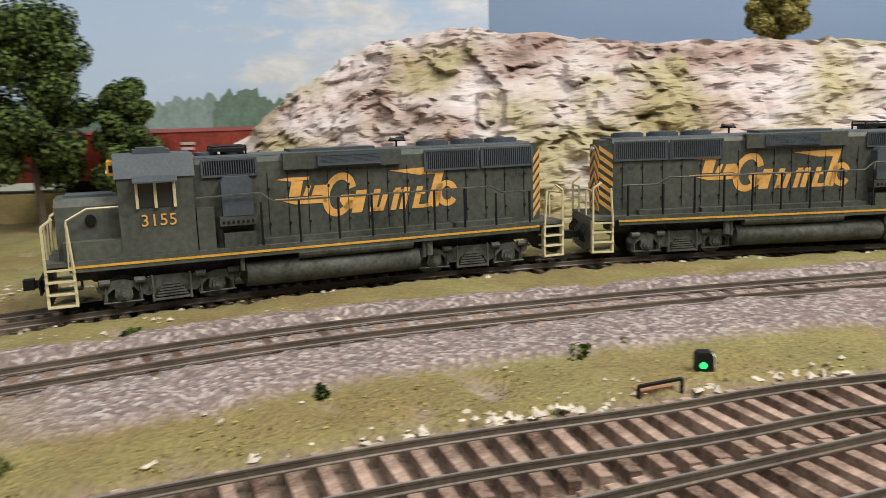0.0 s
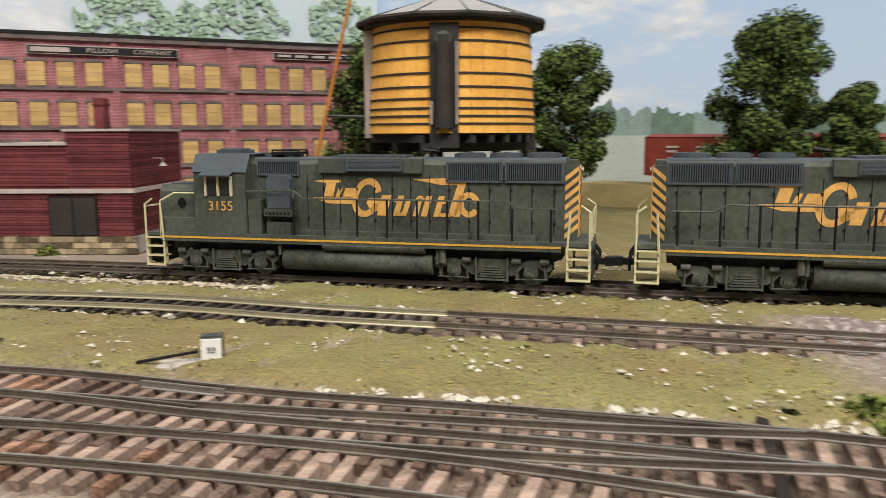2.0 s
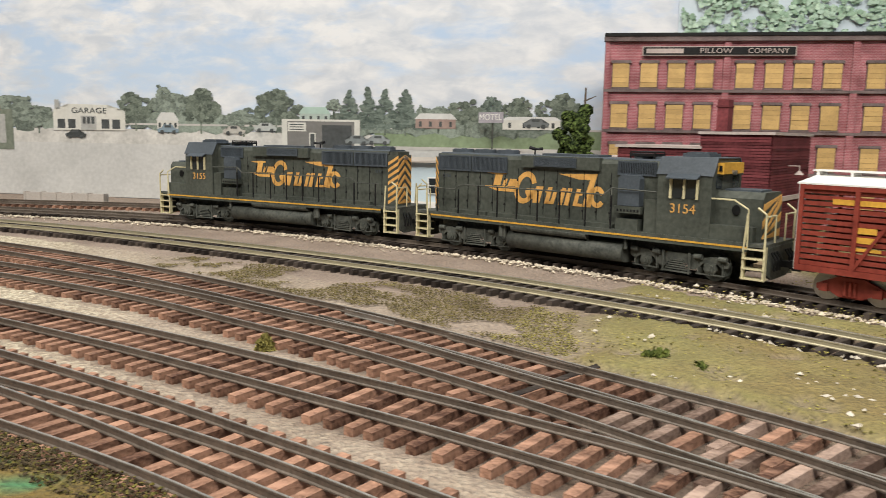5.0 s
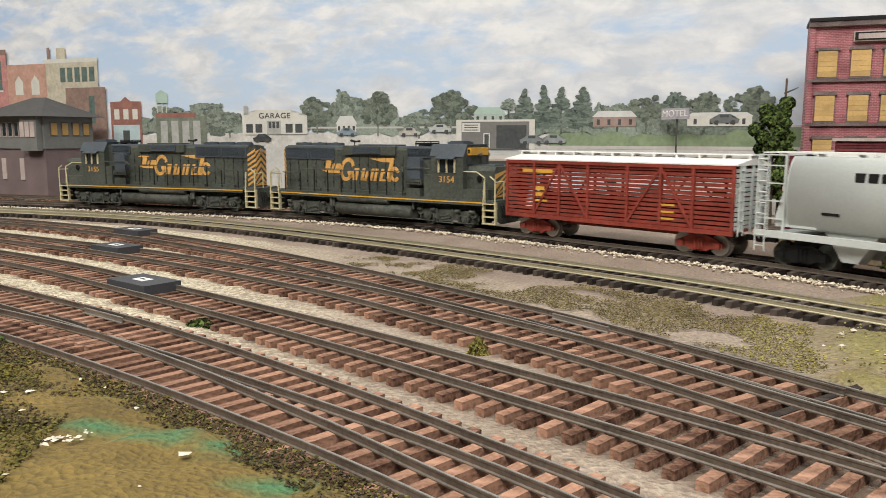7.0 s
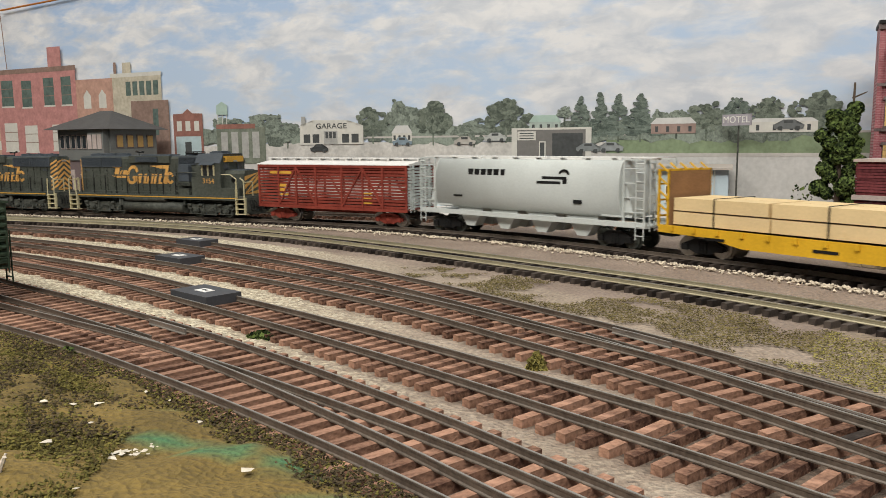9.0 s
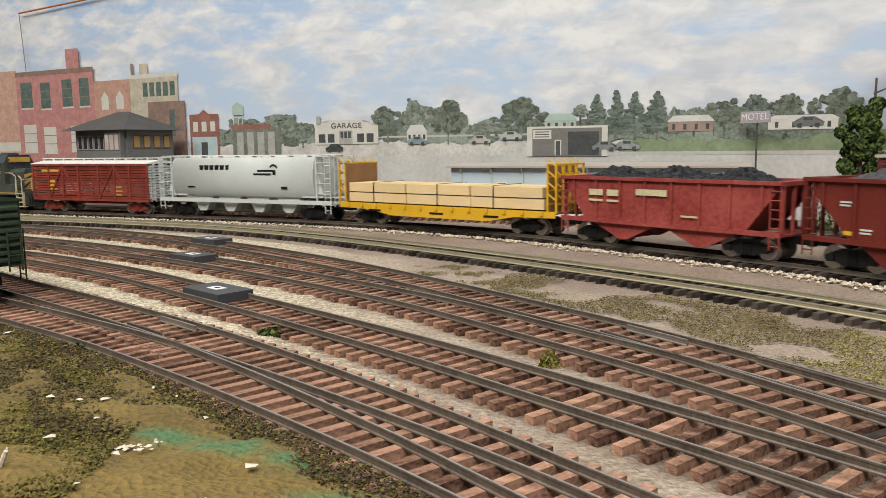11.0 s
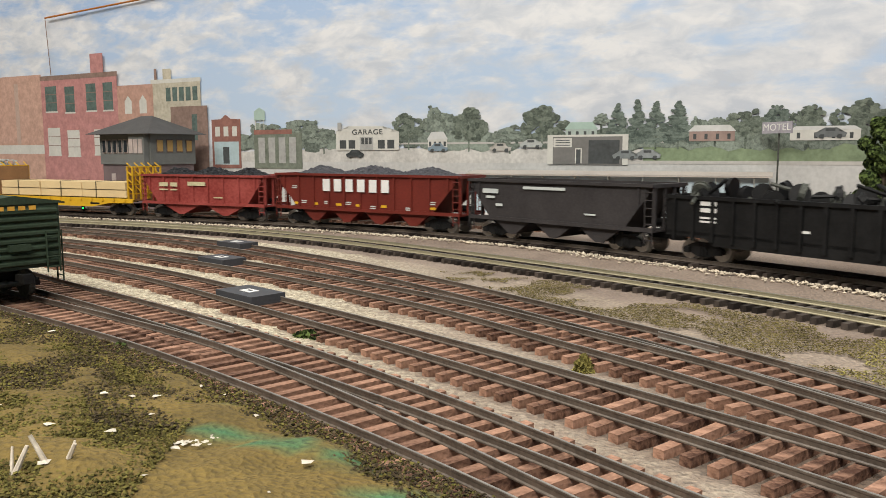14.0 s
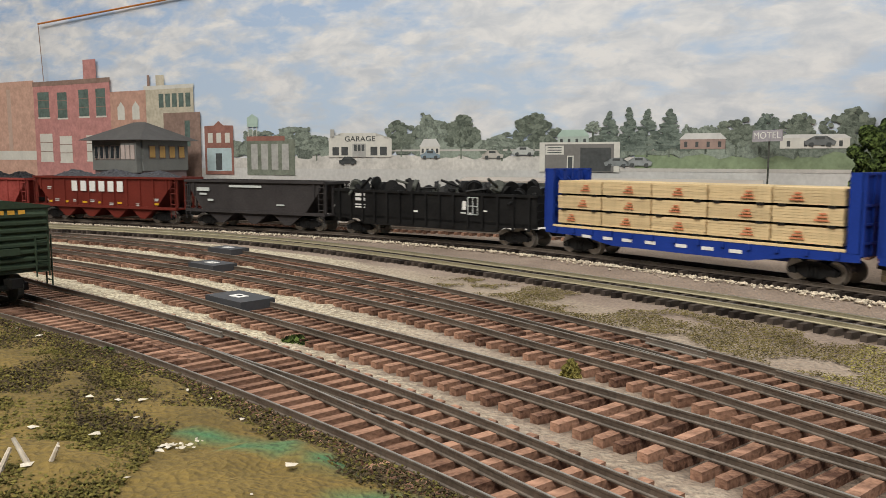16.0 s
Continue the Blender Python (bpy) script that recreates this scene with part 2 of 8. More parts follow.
YARD_A = Line([(-1.3, 0.70), (-0.8, 0.625), (-0.6, 0.592), (-0.457, 0.552), (-0.35, 0.520), (-0.249, 0.475), (-0.16, 0.421), (-0.088, 0.366), (-0.026, 0.312), (0.018, 0.271), (0.068, 0.217), (0.109, 0.172), (0.144, 0.122), (0.184, 0.072), (0.221, 0.022), (0.262, -0.048), (0.287, -0.104), (0.308, -0.15), (0.335, -0.25), (0.35, -0.4), (0.355, -0.9)])
YARD_B = Line([(-1.1990, 0.6179), (-0.6988, 0.5529), (-0.5480, 0.5230), (-0.3773, 0.4725), (-0.2781, 0.4336), (-0.1946, 0.3959), (-0.0833, 0.3295), (-0.0172, 0.2768), (0.0227, 0.2422), (0.0640, 0.1990), (0.1000, 0.1560), (0.1340, 0.1160), (0.1650, 0.0810), (0.1920, 0.0510), (0.2195, 0.0235)])
YARD_C = Line([(-1.1994, 0.5640), (-0.6994, 0.4940), (-0.4991, 0.4589), (-0.3486, 0.4160), (-0.2378, 0.3673), (-0.1445, 0.3110), (-0.0580, 0.2551), (-0.0042, 0.2165), (0.0423, 0.1818), (0.0829, 0.1469), (0.1229, 0.1025), (0.1576, 0.0568), (0.1859, 0.0106), (0.2120, -0.0320), (0.2360, -0.0730), (0.2620, -0.1200), (0.2900, -0.1750), (0.3180, -0.2500), (0.3430, -0.3700)])
YARD_D = Line([(-1.1997, 0.4940), (-0.5994, 0.4440), (-0.3587, 0.3718), (-0.2433, 0.3166), (-0.1550, 0.2700), (-0.0960, 0.2339), (-0.0394, 0.1938), (-0.0088, 0.1695), (0.0235, 0.1437), (0.0635, 0.1076), (0.1117, 0.0564), (0.1568, -0.0038), (0.1900, -0.0590), (0.2171, -0.1192), (0.2422, -0.1997), (0.2522, -0.3999)])
YARD_E = Line([(-1.1, 0.44), (-0.55, 0.387), (-0.36, 0.336), (-0.28, 0.3045), (-0.23, 0.2825), (-0.19, 0.2645), (-0.15, 0.2458), (-0.11, 0.2240), (-0.07, 0.2003), (-0.03, 0.1745), (0.0, 0.1525), (0.03, 0.1265), (0.065, 0.0935), (0.112, 0.0555)])
BACK = Line([(-0.9, 0.81), (-0.5, 0.735), (-0.2, 0.685), (-0.057, 0.651), (0.055, 0.617), (0.16, 0.575), (0.3, 0.50)])
TRACKS = (MAIN, SIDING, YARD_A, YARD_B, YARD_C, YARD_D, YARD_E)


def sweep(bm, line, offset, profile, s0, s1, step=0.012):
    """A profile (across, up) carried along a line."""
    n = max(2, int((s1 - s0) / step))
    rings = []
    for i in range(n + 1):
        s = s0 + (s1 - s0) * i / n
        p, d = line.at(s), line.way(s)
        side = Vector((-d.y, d.x))
        rings.append([bm.verts.new((p.x + side.x * (offset + a), p.y + side.y * (offset + a), z)) for a, z in profile])
    k = len(profile)
    for a, b in zip(rings, rings[1:]):
        for i in range(k):
            bm.faces.new((a[i], a[(i + 1) % k], b[(i + 1) % k], b[i]))
    bm.faces.new(rings[0])
    bm.faces.new(rings[-1][::-1])


RAIL_FOOT = [(-0.00042, -0.0022), (0.00042, -0.0022), (0.00042, -0.0019), (0.00018, -0.0016), (0.00018, -0.0007), (0.00030, -0.0005), (0.00030, -0.0001), (-0.00030, -0.0001), (-0.00030, -0.0005), (-0.00018, -0.0007), (-0.00018, -0.0016), (-0.00042, -0.0019)]
RAIL_HEAD = [(-0.00027, -0.00012), (0.00027, -0.00012), (0.00022, 0.00002), (-0.00022, 0.00002)]


def track(name, label, line, tie_mat, rail_mat, head_mat, gap=0.0068, tie_len=0.030, tie_w=0.0027, s0=0.0, s1=None, skip=None, sink=0.0, dusty=None, branch=None):
    s1 = line.length if s1 is None else s1
    tr = thing(name, label, "railway track", kind="structure")
    for o in (-0.00865, 0.00865):
        bm = bmesh.new()
        sweep(bm, line, o, RAIL_FOOT, s0, s1)
        r = part("rail", bm, rail_mat, tr)
        bm = bmesh.new()
        sweep(bm, line, o, RAIL_HEAD, s0, s1)
        part("rail_head", bm, head_mat, r)
    rnd = random.Random(len(name) * 7 + int(line.length * 1000))
    bm = bmesh.new()
    box(bm, -tie_w / 2, tie_w / 2, -tie_len / 2, tie_len / 2, -0.0053 - sink, -0.0021 - sink)
    tie_mesh = mesh_of("sleeper", bm, tie_mat, bevel=0.00025)
    dusty_mesh = tie_mesh.copy()
    dusty_mesh.materials.clear()
    dusty_mesh.materials.append(TIE_GREY)
    rest, count, s = bmesh.new(), 0, s0 + gap / 2
    while s < s1:
        p, d = line.at(s), line.way(s)
        if not (skip and skip.away(p.x, p.y) < 0.0170):
            longer = Matrix.Identity(4)
            if branch is not None and branch.away(p.x, p.y) < 0.0170:
                # long turnout sleepers carry both tracks
                k = int(np.argmin(np.hypot(branch.p[:, 0] - p.x, branch.p[:, 1] - p.y)))
                o = branch.p[k, 0] * -d.y + branch.p[k, 1] * d.x - (p.x * -d.y + p.y * d.x)
                longer = Matrix.Translation((0, o / 2, 0)) @ Matrix.Diagonal((1, 1 + abs(o) / tie_len, 1, 1))
            m = pose(p.x + rnd.uniform(-0.0004, 0.0004), p.y + rnd.uniform(-0.0004, 0.0004), rnd.uniform(-0.0001, 0.0), 0, 0, math.degrees(math.atan2(d.y, d.x)) + rnd.uniform(-1.5, 1.5)) @ longer
            if -0.62 < p.x < 0.52 and p.y > -0.25 and count < 300:
                shared("sleeper", dusty_mesh if dusty is not None and p.x + rnd.uniform(-0.03, 0.03) > dusty else tie_mesh, tr, m)
                count += 1
            else:
                old = len(rest.verts)
                box(rest, -tie_w / 2, tie_w / 2, -tie_len / 2, tie_len / 2, -0.0053 - sink, -0.0021 - sink)
                rest.verts.ensure_lookup_table()
                for v in rest.verts[old:]:
                    v.co = m @ v.co
        s += gap
    if len(rest.verts):
        tagged(part("sleepers_beyond", rest, tie_mat, tr), kind="stuff")
    else:
        rest.free()
    return tr
# ---- ground ----
def ground_mesh():
    """One sheet: dusty earth with painted-on zones of turf, gravel and pale grit."""
    xs = np.concatenate([np.linspace(-6, -0.75, 12)[:-1], np.arange(-0.75, 0.80, 0.0045), np.linspace(0.8, 6, 12)])
    ys = np.concatenate([np.linspace(-6, -0.32, 12)[:-1], np.arange(-0.32, 0.78, 0.0045), np.linspace(0.78, 6, 12)])
    nx, ny = len(xs), len(ys)
    verts, zone, beds, dabs = [], [], [], []
    green_dabs = ((-0.089, 0.186, 0.007), (-0.080, 0.166, 0.010), (-0.066, 0.163, 0.012), (-0.050, 0.161, 0.011), (-0.038, 0.148, 0.010))
    lines = [(ln, ln.p[::4]) for ln in TRACKS]

    def fall(v, a, b):
        return max(0.0, min(1.0, (v - a) / (b - a)))
    for j in range(ny):
        for i in range(nx):
            x, y = xs[i], ys[j]
            z, g, k, w, bank, bed = -0.0047, 0.0, 0.0, 0.0, 0.0, 0.0
            if -0.8 < x < 0.85 and -0.4 < y < 0.85:
                d = [float(np.min(np.hypot(p[:, 0] - x, p[:, 1] - y))) for _, p in lines]
                near = min(d)
                n1 = noise.fractal((x * 14, y * 14, 3.1), 1.0, 2.0, 4)
                n2 = noise.fractal((x * 60, y * 60, 9.1), 1.0, 2.0, 3)
                free = fall(near, 0.0145, 0.0175)
                # strip along each track, darkened in colour for shade between the sleepers
                bed = fall(0.0165 - near, 0.0, 0.003)
                # turf between siding and yard, on the side of the water tower
                right = fall(x - 0.55 * (y - 0.25) + 0.03 * n1, 0.055, 0.085)
                if y > float(np.interp(x, YARD_A.p[:, 0], YARD_A.p[:, 1])):
                    g = max(g, right * free * fall(n2 + 0.9, 0.2, 0.5))
                # front bank inside the nearest track
                gap = float(np.interp(x, YARD_E.p[:, 0], YARD_E.p[:, 1])) - y
                bank = fall(gap + 0.003 * n1, 0.016, 0.024) if x < 0.08 else 0.0
                g = max(g, bank)
                z += bank * (0.0022 + 0.0045 * fall(gap, 0.02, 0.07) + 0.0012 * n2)
                # gravel bed on both sides of the siding towards the hill
                along = fall(x - y * 0.9, 0.225, 0.262)
                k = max(k, along * fall(0.030 - d[1], 0.0, 0.004), along * fall(0.052 + 0.006 * n1 - d[1], 0.0, 0.004) * (1.0 if d[2] < d[0] else 0.0))
                # pale grit between the yard tracks
                w = (0.22 + 0.78 * fall(-x + 0.35 * (0.3 - y) + 0.02 * n1, 0.06, 0.14)) * fall(-x + 0.35 * (0.3 - y), -0.16, 0.0) * free * (1.0 if min(d[2:]) < 0.05 and d[1] > 0.03 and not bank else 0.0)
                # dirt behind the main line stays bare near the hut
                if d[0] < d[1] and x < 0.22 and y > 0.25:
                    g = 0.0
                z += free * (0.0012 + 0.0010 * n2 + 0.0010 * n1) * (0.25 + 0.75 * max(g, 0.0)) + 0.0022 * g * free + 0.0018 * k
                z += 0.0010 * w
            verts.append((x, y, z))
            zone.append((g * (1 - k), k, w, bank))
            beds.append(bed * (1 - 0.8 * k))
            dab = max(1 - math.hypot(x - q[0], (y - q[1]) * 2.0) / q[2] for q in green_dabs)
            dabs.append(fall(dab + 0.5 * noise.noise((x * 160, y * 160, 2)), 0.15, 0.6) if bank else 0.0)
    faces = [(j * nx + i, j * nx + i + 1, (j + 1) * nx + i + 1, (j + 1) * nx + i) for j in range(ny - 1) for i in range(nx - 1)]
    me = bpy.data.meshes.new("ground")
    me.from_pydata(verts, [], faces)
    col = me.color_attributes.new("zone", "FLOAT_COLOR", "POINT")
    col.data.foreach_set("color", [c for z in zone for c in z])
    me.attributes.new("dab", "FLOAT", "POINT").data.foreach_set("value", dabs)
    me.attributes.new("bed", "FLOAT", "POINT").data.foreach_set("value", beds)
    me.polygons.foreach_set("use_smooth", [True] * len(me.polygons))
    return me


def ground_material():
    m = bpy.data.materials.new("scenic_ground")
    m.use_nodes = True
    n, link = m.node_tree.nodes, m.node_tree.links.new
    b = n["Principled BSDF"]
    b.inputs["Roughness"].default_value = 0.95
    co, zone = n.new("ShaderNodeTexCoord"), n.new("ShaderNodeVertexColor")
    zone.layer_name = "zone"
    sep = n.new("ShaderNodeSeparateColor")
    link(zone.outputs["Color"], sep.inputs["Color"])

    def noisy(scale, lo, hi, a, c, detail=5):
        t, r = n.new("ShaderNodeTexNoise"), n.new("ShaderNodeValToRGB")
        t.inputs["Scale"].default_value, t.inputs["Detail"].default_value = scale, detail
        link(co.outputs["Object"], t.inputs["Vector"])
        r.color_ramp.elements[0].position, r.color_ramp.elements[1].position = lo, hi
        r.color_ramp.elements[0].color, r.color_ramp.elements[1].color = (*a, 1), (*c, 1)
        link(t.outputs["Fac"], r.inputs["Fac"])
        return r, t

    def pebbles(scale, cols):
        t, r = n.new("ShaderNodeTexVoronoi"), n.new("ShaderNodeValToRGB")
        t.inputs["Scale"].default_value = scale
        link(co.outputs["Object"], t.inputs["Vector"])
        s = n.new("ShaderNodeSeparateColor")
        link(t.outputs["Color"], s.inputs["Color"])
        link(s.outputs[0], r.inputs["Fac"])
        r.color_ramp.interpolation = "CONSTANT"
        while len(r.color_ramp.elements) < len(cols):
            r.color_ramp.elements.new(0.5)
        for i, c in enumerate(cols):
            r.color_ramp.elements[i].position, r.color_ramp.elements[i].color = i / len(cols), (*c, 1)
        return r, t

    def blend(fac, a, c):
        x = n.new("ShaderNodeMix")
        x.data_type = "RGBA"
        link(fac, x.inputs[0])
        link(a, x.inputs[6])
        link(c, x.inputs[7])
        return x.outputs[2]
    dirt, dt = noisy(30, 0.3, 0.7, (0.235, 0.180, 0.142), (0.345, 0.275, 0.222))
    fine, ft = noisy(700, 0.3, 0.75, (0.55, 0.55, 0.55), (1.15, 1.12, 1.08), 3)
    grit, gt = pebbles(850, [(0.58, 0.51, 0.37), (0.44, 0.38, 0.275), (0.66, 0.60, 0.45), (0.34, 0.29, 0.21)])
    gravel, vt = pebbles(720, [(0.23, 0.185, 0.175), (0.31, 0.255, 0.24), (0.16, 0.130, 0.130), (0.42, 0.37, 0.35), (0.21, 0.155, 0.145)])
    turf, tt = noisy(55, 0.3, 0.72, (0.145, 0.125, 0.046), (0.27, 0.240, 0.085))
    spots, st = noisy(16, 0.42, 0.66, (0.22, 0.150, 0.060), (0.24, 0.235, 0.085))
    grass = blend(dt.outputs["Fac"], turf.outputs["Color"], spots.outputs["Color"])
    c = blend(sep.outputs[2], dirt.outputs["Color"], grit.outputs["Color"])
    c = blend(sep.outputs[0], c, grass)
    # brown bed earth, with the shade of the sleeper gaps mixed into its colour
    shaded_earth, _ = noisy(90, 0.3, 0.7, (0.060, 0.040, 0.028), (0.150, 0.105, 0.075))
    bed = n.new("ShaderNodeAttribute")
    bed.attribute_name = "bed"
    half_bed = n.new("ShaderNodeMath")
    half_bed.operation = "MULTIPLY"
    half_bed.inputs[1].default_value = 0.85
    link(bed.outputs["Fac"], half_bed.inputs[0])
    c = blend(half_bed.outputs[0], c, shaded_earth.outputs["Color"])
    c = blend(sep.outputs[1], c, gravel.outputs["Color"])
    ochre, ot = noisy(45, 0.3, 0.7, (0.105, 0.074, 0.018), (0.205, 0.140, 0.034))
    green = n.new("ShaderNodeAttribute")
    green.attribute_name = "dab"
    streak = n.new("ShaderNodeRGB")
    streak.outputs[0].default_value = (0.06, 0.17, 0.075, 1)
    front_bank = blend(green.outputs["Fac"], ochre.outputs["Color"], streak.outputs[0])
    c = blend(zone.outputs["Alpha"], c, front_bank)
    mul = n.new("ShaderNodeMix")
    mul.data_type, mul.blend_type = "RGBA", "MULTIPLY"
    mul.inputs[0].default_value = 0.75
    link(c, mul.inputs[6])
    link(fine.outputs["Color"], mul.inputs[7])
    link(mul.outputs[2], b.inputs["Base Color"])
    bp = n.new("ShaderNodeBump")
    bp.inputs["Strength"].default_value, bp.inputs["Distance"].default_value = 0.7, 0.0012
    link(ft.outputs["Fac"], bp.inputs["Height"])
    bp2 = n.new("ShaderNodeBump")
    bp2.inputs["Strength"].default_value, bp2.inputs["Distance"].default_value = 0.5, 0.0012
    link(vt.outputs["Distance"], bp2.inputs["Height"])
    link(bp.outputs["Normal"], bp2.inputs["Normal"])
    link(bp2.outputs["Normal"], b.inputs["Normal"])
    return m


GROUND_ME = ground_mesh()
GROUND_ME.materials.append(ground_material())
tagged(new("ground", GROUND_ME), "sandy scenic ground with olive turf and gravel", "ground", kind="structure")

# ---- tracks ----
track("main_track", "dark main line track under the moving train", MAIN, TIE_DARK, RAIL_DARK, RAIL_DARK, 0.0059, tie_w=0.0025, s0=0.9, s1=4.2)
cut = float(np.interp(0.232, SIDING.p[:, 0], SIDING.s))
track("siding_track", "siding with bright nickel rails on dark sleepers", SIDING, TIE_DARK, RAIL_BRIGHT, RAIL_TOP, 0.0059, tie_w=0.0025, s0=0.3, s1=cut)
track("siding_track", "siding with dark rails half buried in gravel", SIDING, TIE_GREY, RAIL_DARK, RAIL_DARK, 0.0085, s0=cut, sink=0.0006)
track("yard_track", "yard track with weathered rails on red-brown sleepers", YARD_A, TIE_RED, RAIL_DARK, RAIL_TOP, 0.0060, tie_w=0.0025, dusty=0.10, branch=YARD_B)
track("yard_track", "yard track with red-brown sleepers joining a turnout", YARD_B, TIE_RED, RAIL_DARK, RAIL_TOP, 0.0060, tie_w=0.0025, skip=YARD_A, sink=0.0002, dusty=0.10)
track("yard_track", "yard track on red-brown sleepers in pale grit", YARD_C, TIE_RED, RAIL_DARK, RAIL_TOP, 0.0060, tie_w=0.0026, skip=YARD_A, sink=0.0003, dusty=0.09)
track("yard_track", "front yard track on red-brown sleepers", YARD_D, TIE_RED, RAIL_DARK, RAIL_TOP, 0.0062, tie_w=0.0026, dusty=0.09, branch=YARD_E)
track("yard_track", "front yard track branching at a turnout", YARD_E, TIE_RED, RAIL_DARK, RAIL_TOP, 0.0062, tie_w=0.0026, skip=YARD_D, sink=0.0002)
track("back_track", "track at the back beside the road", BACK, TIE_RED, RAIL_DARK, RAIL_DARK, 0.0072)


def turnout_rails(main_line, other, toe, frog, label):
    """Point blades and guard rails of a turnout."""
    to = thing("turnout", label, "turnout", kind="structure")
    for ln, off in ((main_line, -0.0060), (main_line, 0.0060)):
        s = float(ln.s[int(np.argmin(np.hypot(ln.p[:, 0] - frog[0], ln.p[:, 1] - frog[1])))])
        bm = bmesh.new()
        sweep(bm, ln, off, RAIL_FOOT, s - 0.012, s + 0.012)
        part("guard_rail", bm, RAIL_TOP if off > 0 else RAIL_DARK, to)
    s = float(main_line.s[int(np.argmin(np.hypot(main_line.p[:, 0] - toe[0], main_line.p[:, 1] - toe[1])))])
    for off in (-0.0072, 0.0072):
        bm = bmesh.new()
        sweep(bm, main_line, off, RAIL_FOOT, s - 0.03, s + 0.02)
        part("point_blade", bm, RAIL_DARK, to)
    bm = bmesh.new()
    p, d = main_line.at(s + 0.018), main_line.way(s + 0.018)
    box(bm, -0.0012, 0.0012, -0.022, 0.022, -0.0030, -0.0019)
    ob = part("throw_bar", bm, TIE_DARK, to)
    ob.matrix_local = pose(p.x, p.y, 0, 0, 0, math.degrees(math.atan2(d.y, d.x)))


turnout_rails(YARD_A, YARD_B, (0.205, 0.045), (0.13, 0.138), "yard turnout with dark point blades")
turnout_rails(YARD_A, YARD_B, (0.055, 0.231), (0.012, 0.277), "yard turnout with a small rail joint")
turnout_rails(YARD_D, YARD_E, (0.09, 0.080), (-0.150, 0.2555), "front turnout with worn blades")


# ---- backdrop wall and mural ----
WALL_A, WALL_B = Vector((0.34, 0.65)), Vector((-0.20, 0.785))
WALL_WAY = (WALL_B - WALL_A).normalized()
WALL_OUT = Vector((WALL_WAY.y, -WALL_WAY.x))
if WALL_OUT.y > 0:
    WALL_OUT = -WALL_OUT


def on_wall(x, z, off):
    """A place on the straight mural by its x, height and distance before it."""
    k = (x - WALL_A.x) / WALL_WAY.x
    off += float(np.interp(x, (0.34, 0.358, 0.406, 0.4535, 0.5075), (0, 0.0003, 0.0014, 0.0038, 0.0116)))
    p = WALL_A + WALL_WAY * k + WALL_OUT * off
    return Vector((p.x, p.y, z))


def sky_material():
    m = bpy.data.materials.new("printed_cloudy_sky")
    m.use_nodes = True
    n, link = m.node_tree.nodes, m.node_tree.links.new
    b = n["Principled BSDF"]
    b.inputs["Roughness"].default_value = 0.8
    co = n.new("ShaderNodeTexCoord")

    def cloud(scale, detail, rough, warp):
        mp, t = n.new("ShaderNodeMapping"), n.new("ShaderNodeTexNoise")
        mp.inputs["Scale"].default_value = scale
        t.inputs["Scale"].default_value, t.inputs["Detail"].default_value = 1.0, detail
        t.inputs["Roughness"].default_value, t.inputs["Distortion"].default_value = rough, warp
        link(co.outputs["Object"], mp.inputs["Vector"])
        link(mp.outputs["Vector"], t.inputs["Vector"])
        return t

    def spread(value, lo, hi, a, c):
        q = n.new("ShaderNodeMapRange")
        for k, v in zip(("From Min", "From Max", "To Min", "To Max"), (lo, hi, a, c)):
            q.inputs[k].default_value = v
        link(value, q.inputs["Value"])
        return q.outputs["Result"]

    def sum_of(a, c):
        q = n.new("ShaderNodeMath")
        link(a, q.inputs[0])
        link(c, q.inputs[1])
        return q.outputs[0]

    def tint(fac, a, c):
        q = n.new("ShaderNodeMix")
        q.data_type = "RGBA"
        link(fac, q.inputs[0])
        for k, v in ((6, a), (7, c)):
            if isinstance(v, tuple):
                q.inputs[k].default_value = (*v, 1)
            else:
                link(v, q.inputs[k])
        return q.outputs[2]
    sx = n.new("ShaderNodeSeparateXYZ")
    link(co.outputs["Object"], sx.inputs[0])
    big, fine, shade = cloud((5.5, 5.5, 15.0), 4, 0.55, 0.3), cloud((17.0, 17.0, 50.0), 9, 0.62, 0.25), cloud((26.0, 26.0, 60.0), 6, 0.6, 0.4)
    bank = sum_of(spread(big.outputs["Fac"], 0.3, 0.7, -0.55, 0.55), spread(fine.outputs["Fac"], 0.3, 0.7, -0.55, 0.60))
    bank = sum_of(bank, spread(sx.outputs[0], 0.10, 0.75, 0.26, -0.16))
    blue = tint(spread(sx.outputs[2], 0.07, 0.26, 0.0, 1.0), (0.44, 0.54, 0.66), (0.28, 0.39, 0.58))
    white = tint(spread(shade.outputs["Fac"], 0.36, 0.62, 0.0, 1.0), (0.455, 0.49, 0.545), (0.625, 0.632, 0.645))
    link(tint(spread(bank, -0.22, 0.38, 0.0, 1.0), blue, white), b.inputs["Base Color"])
    return m


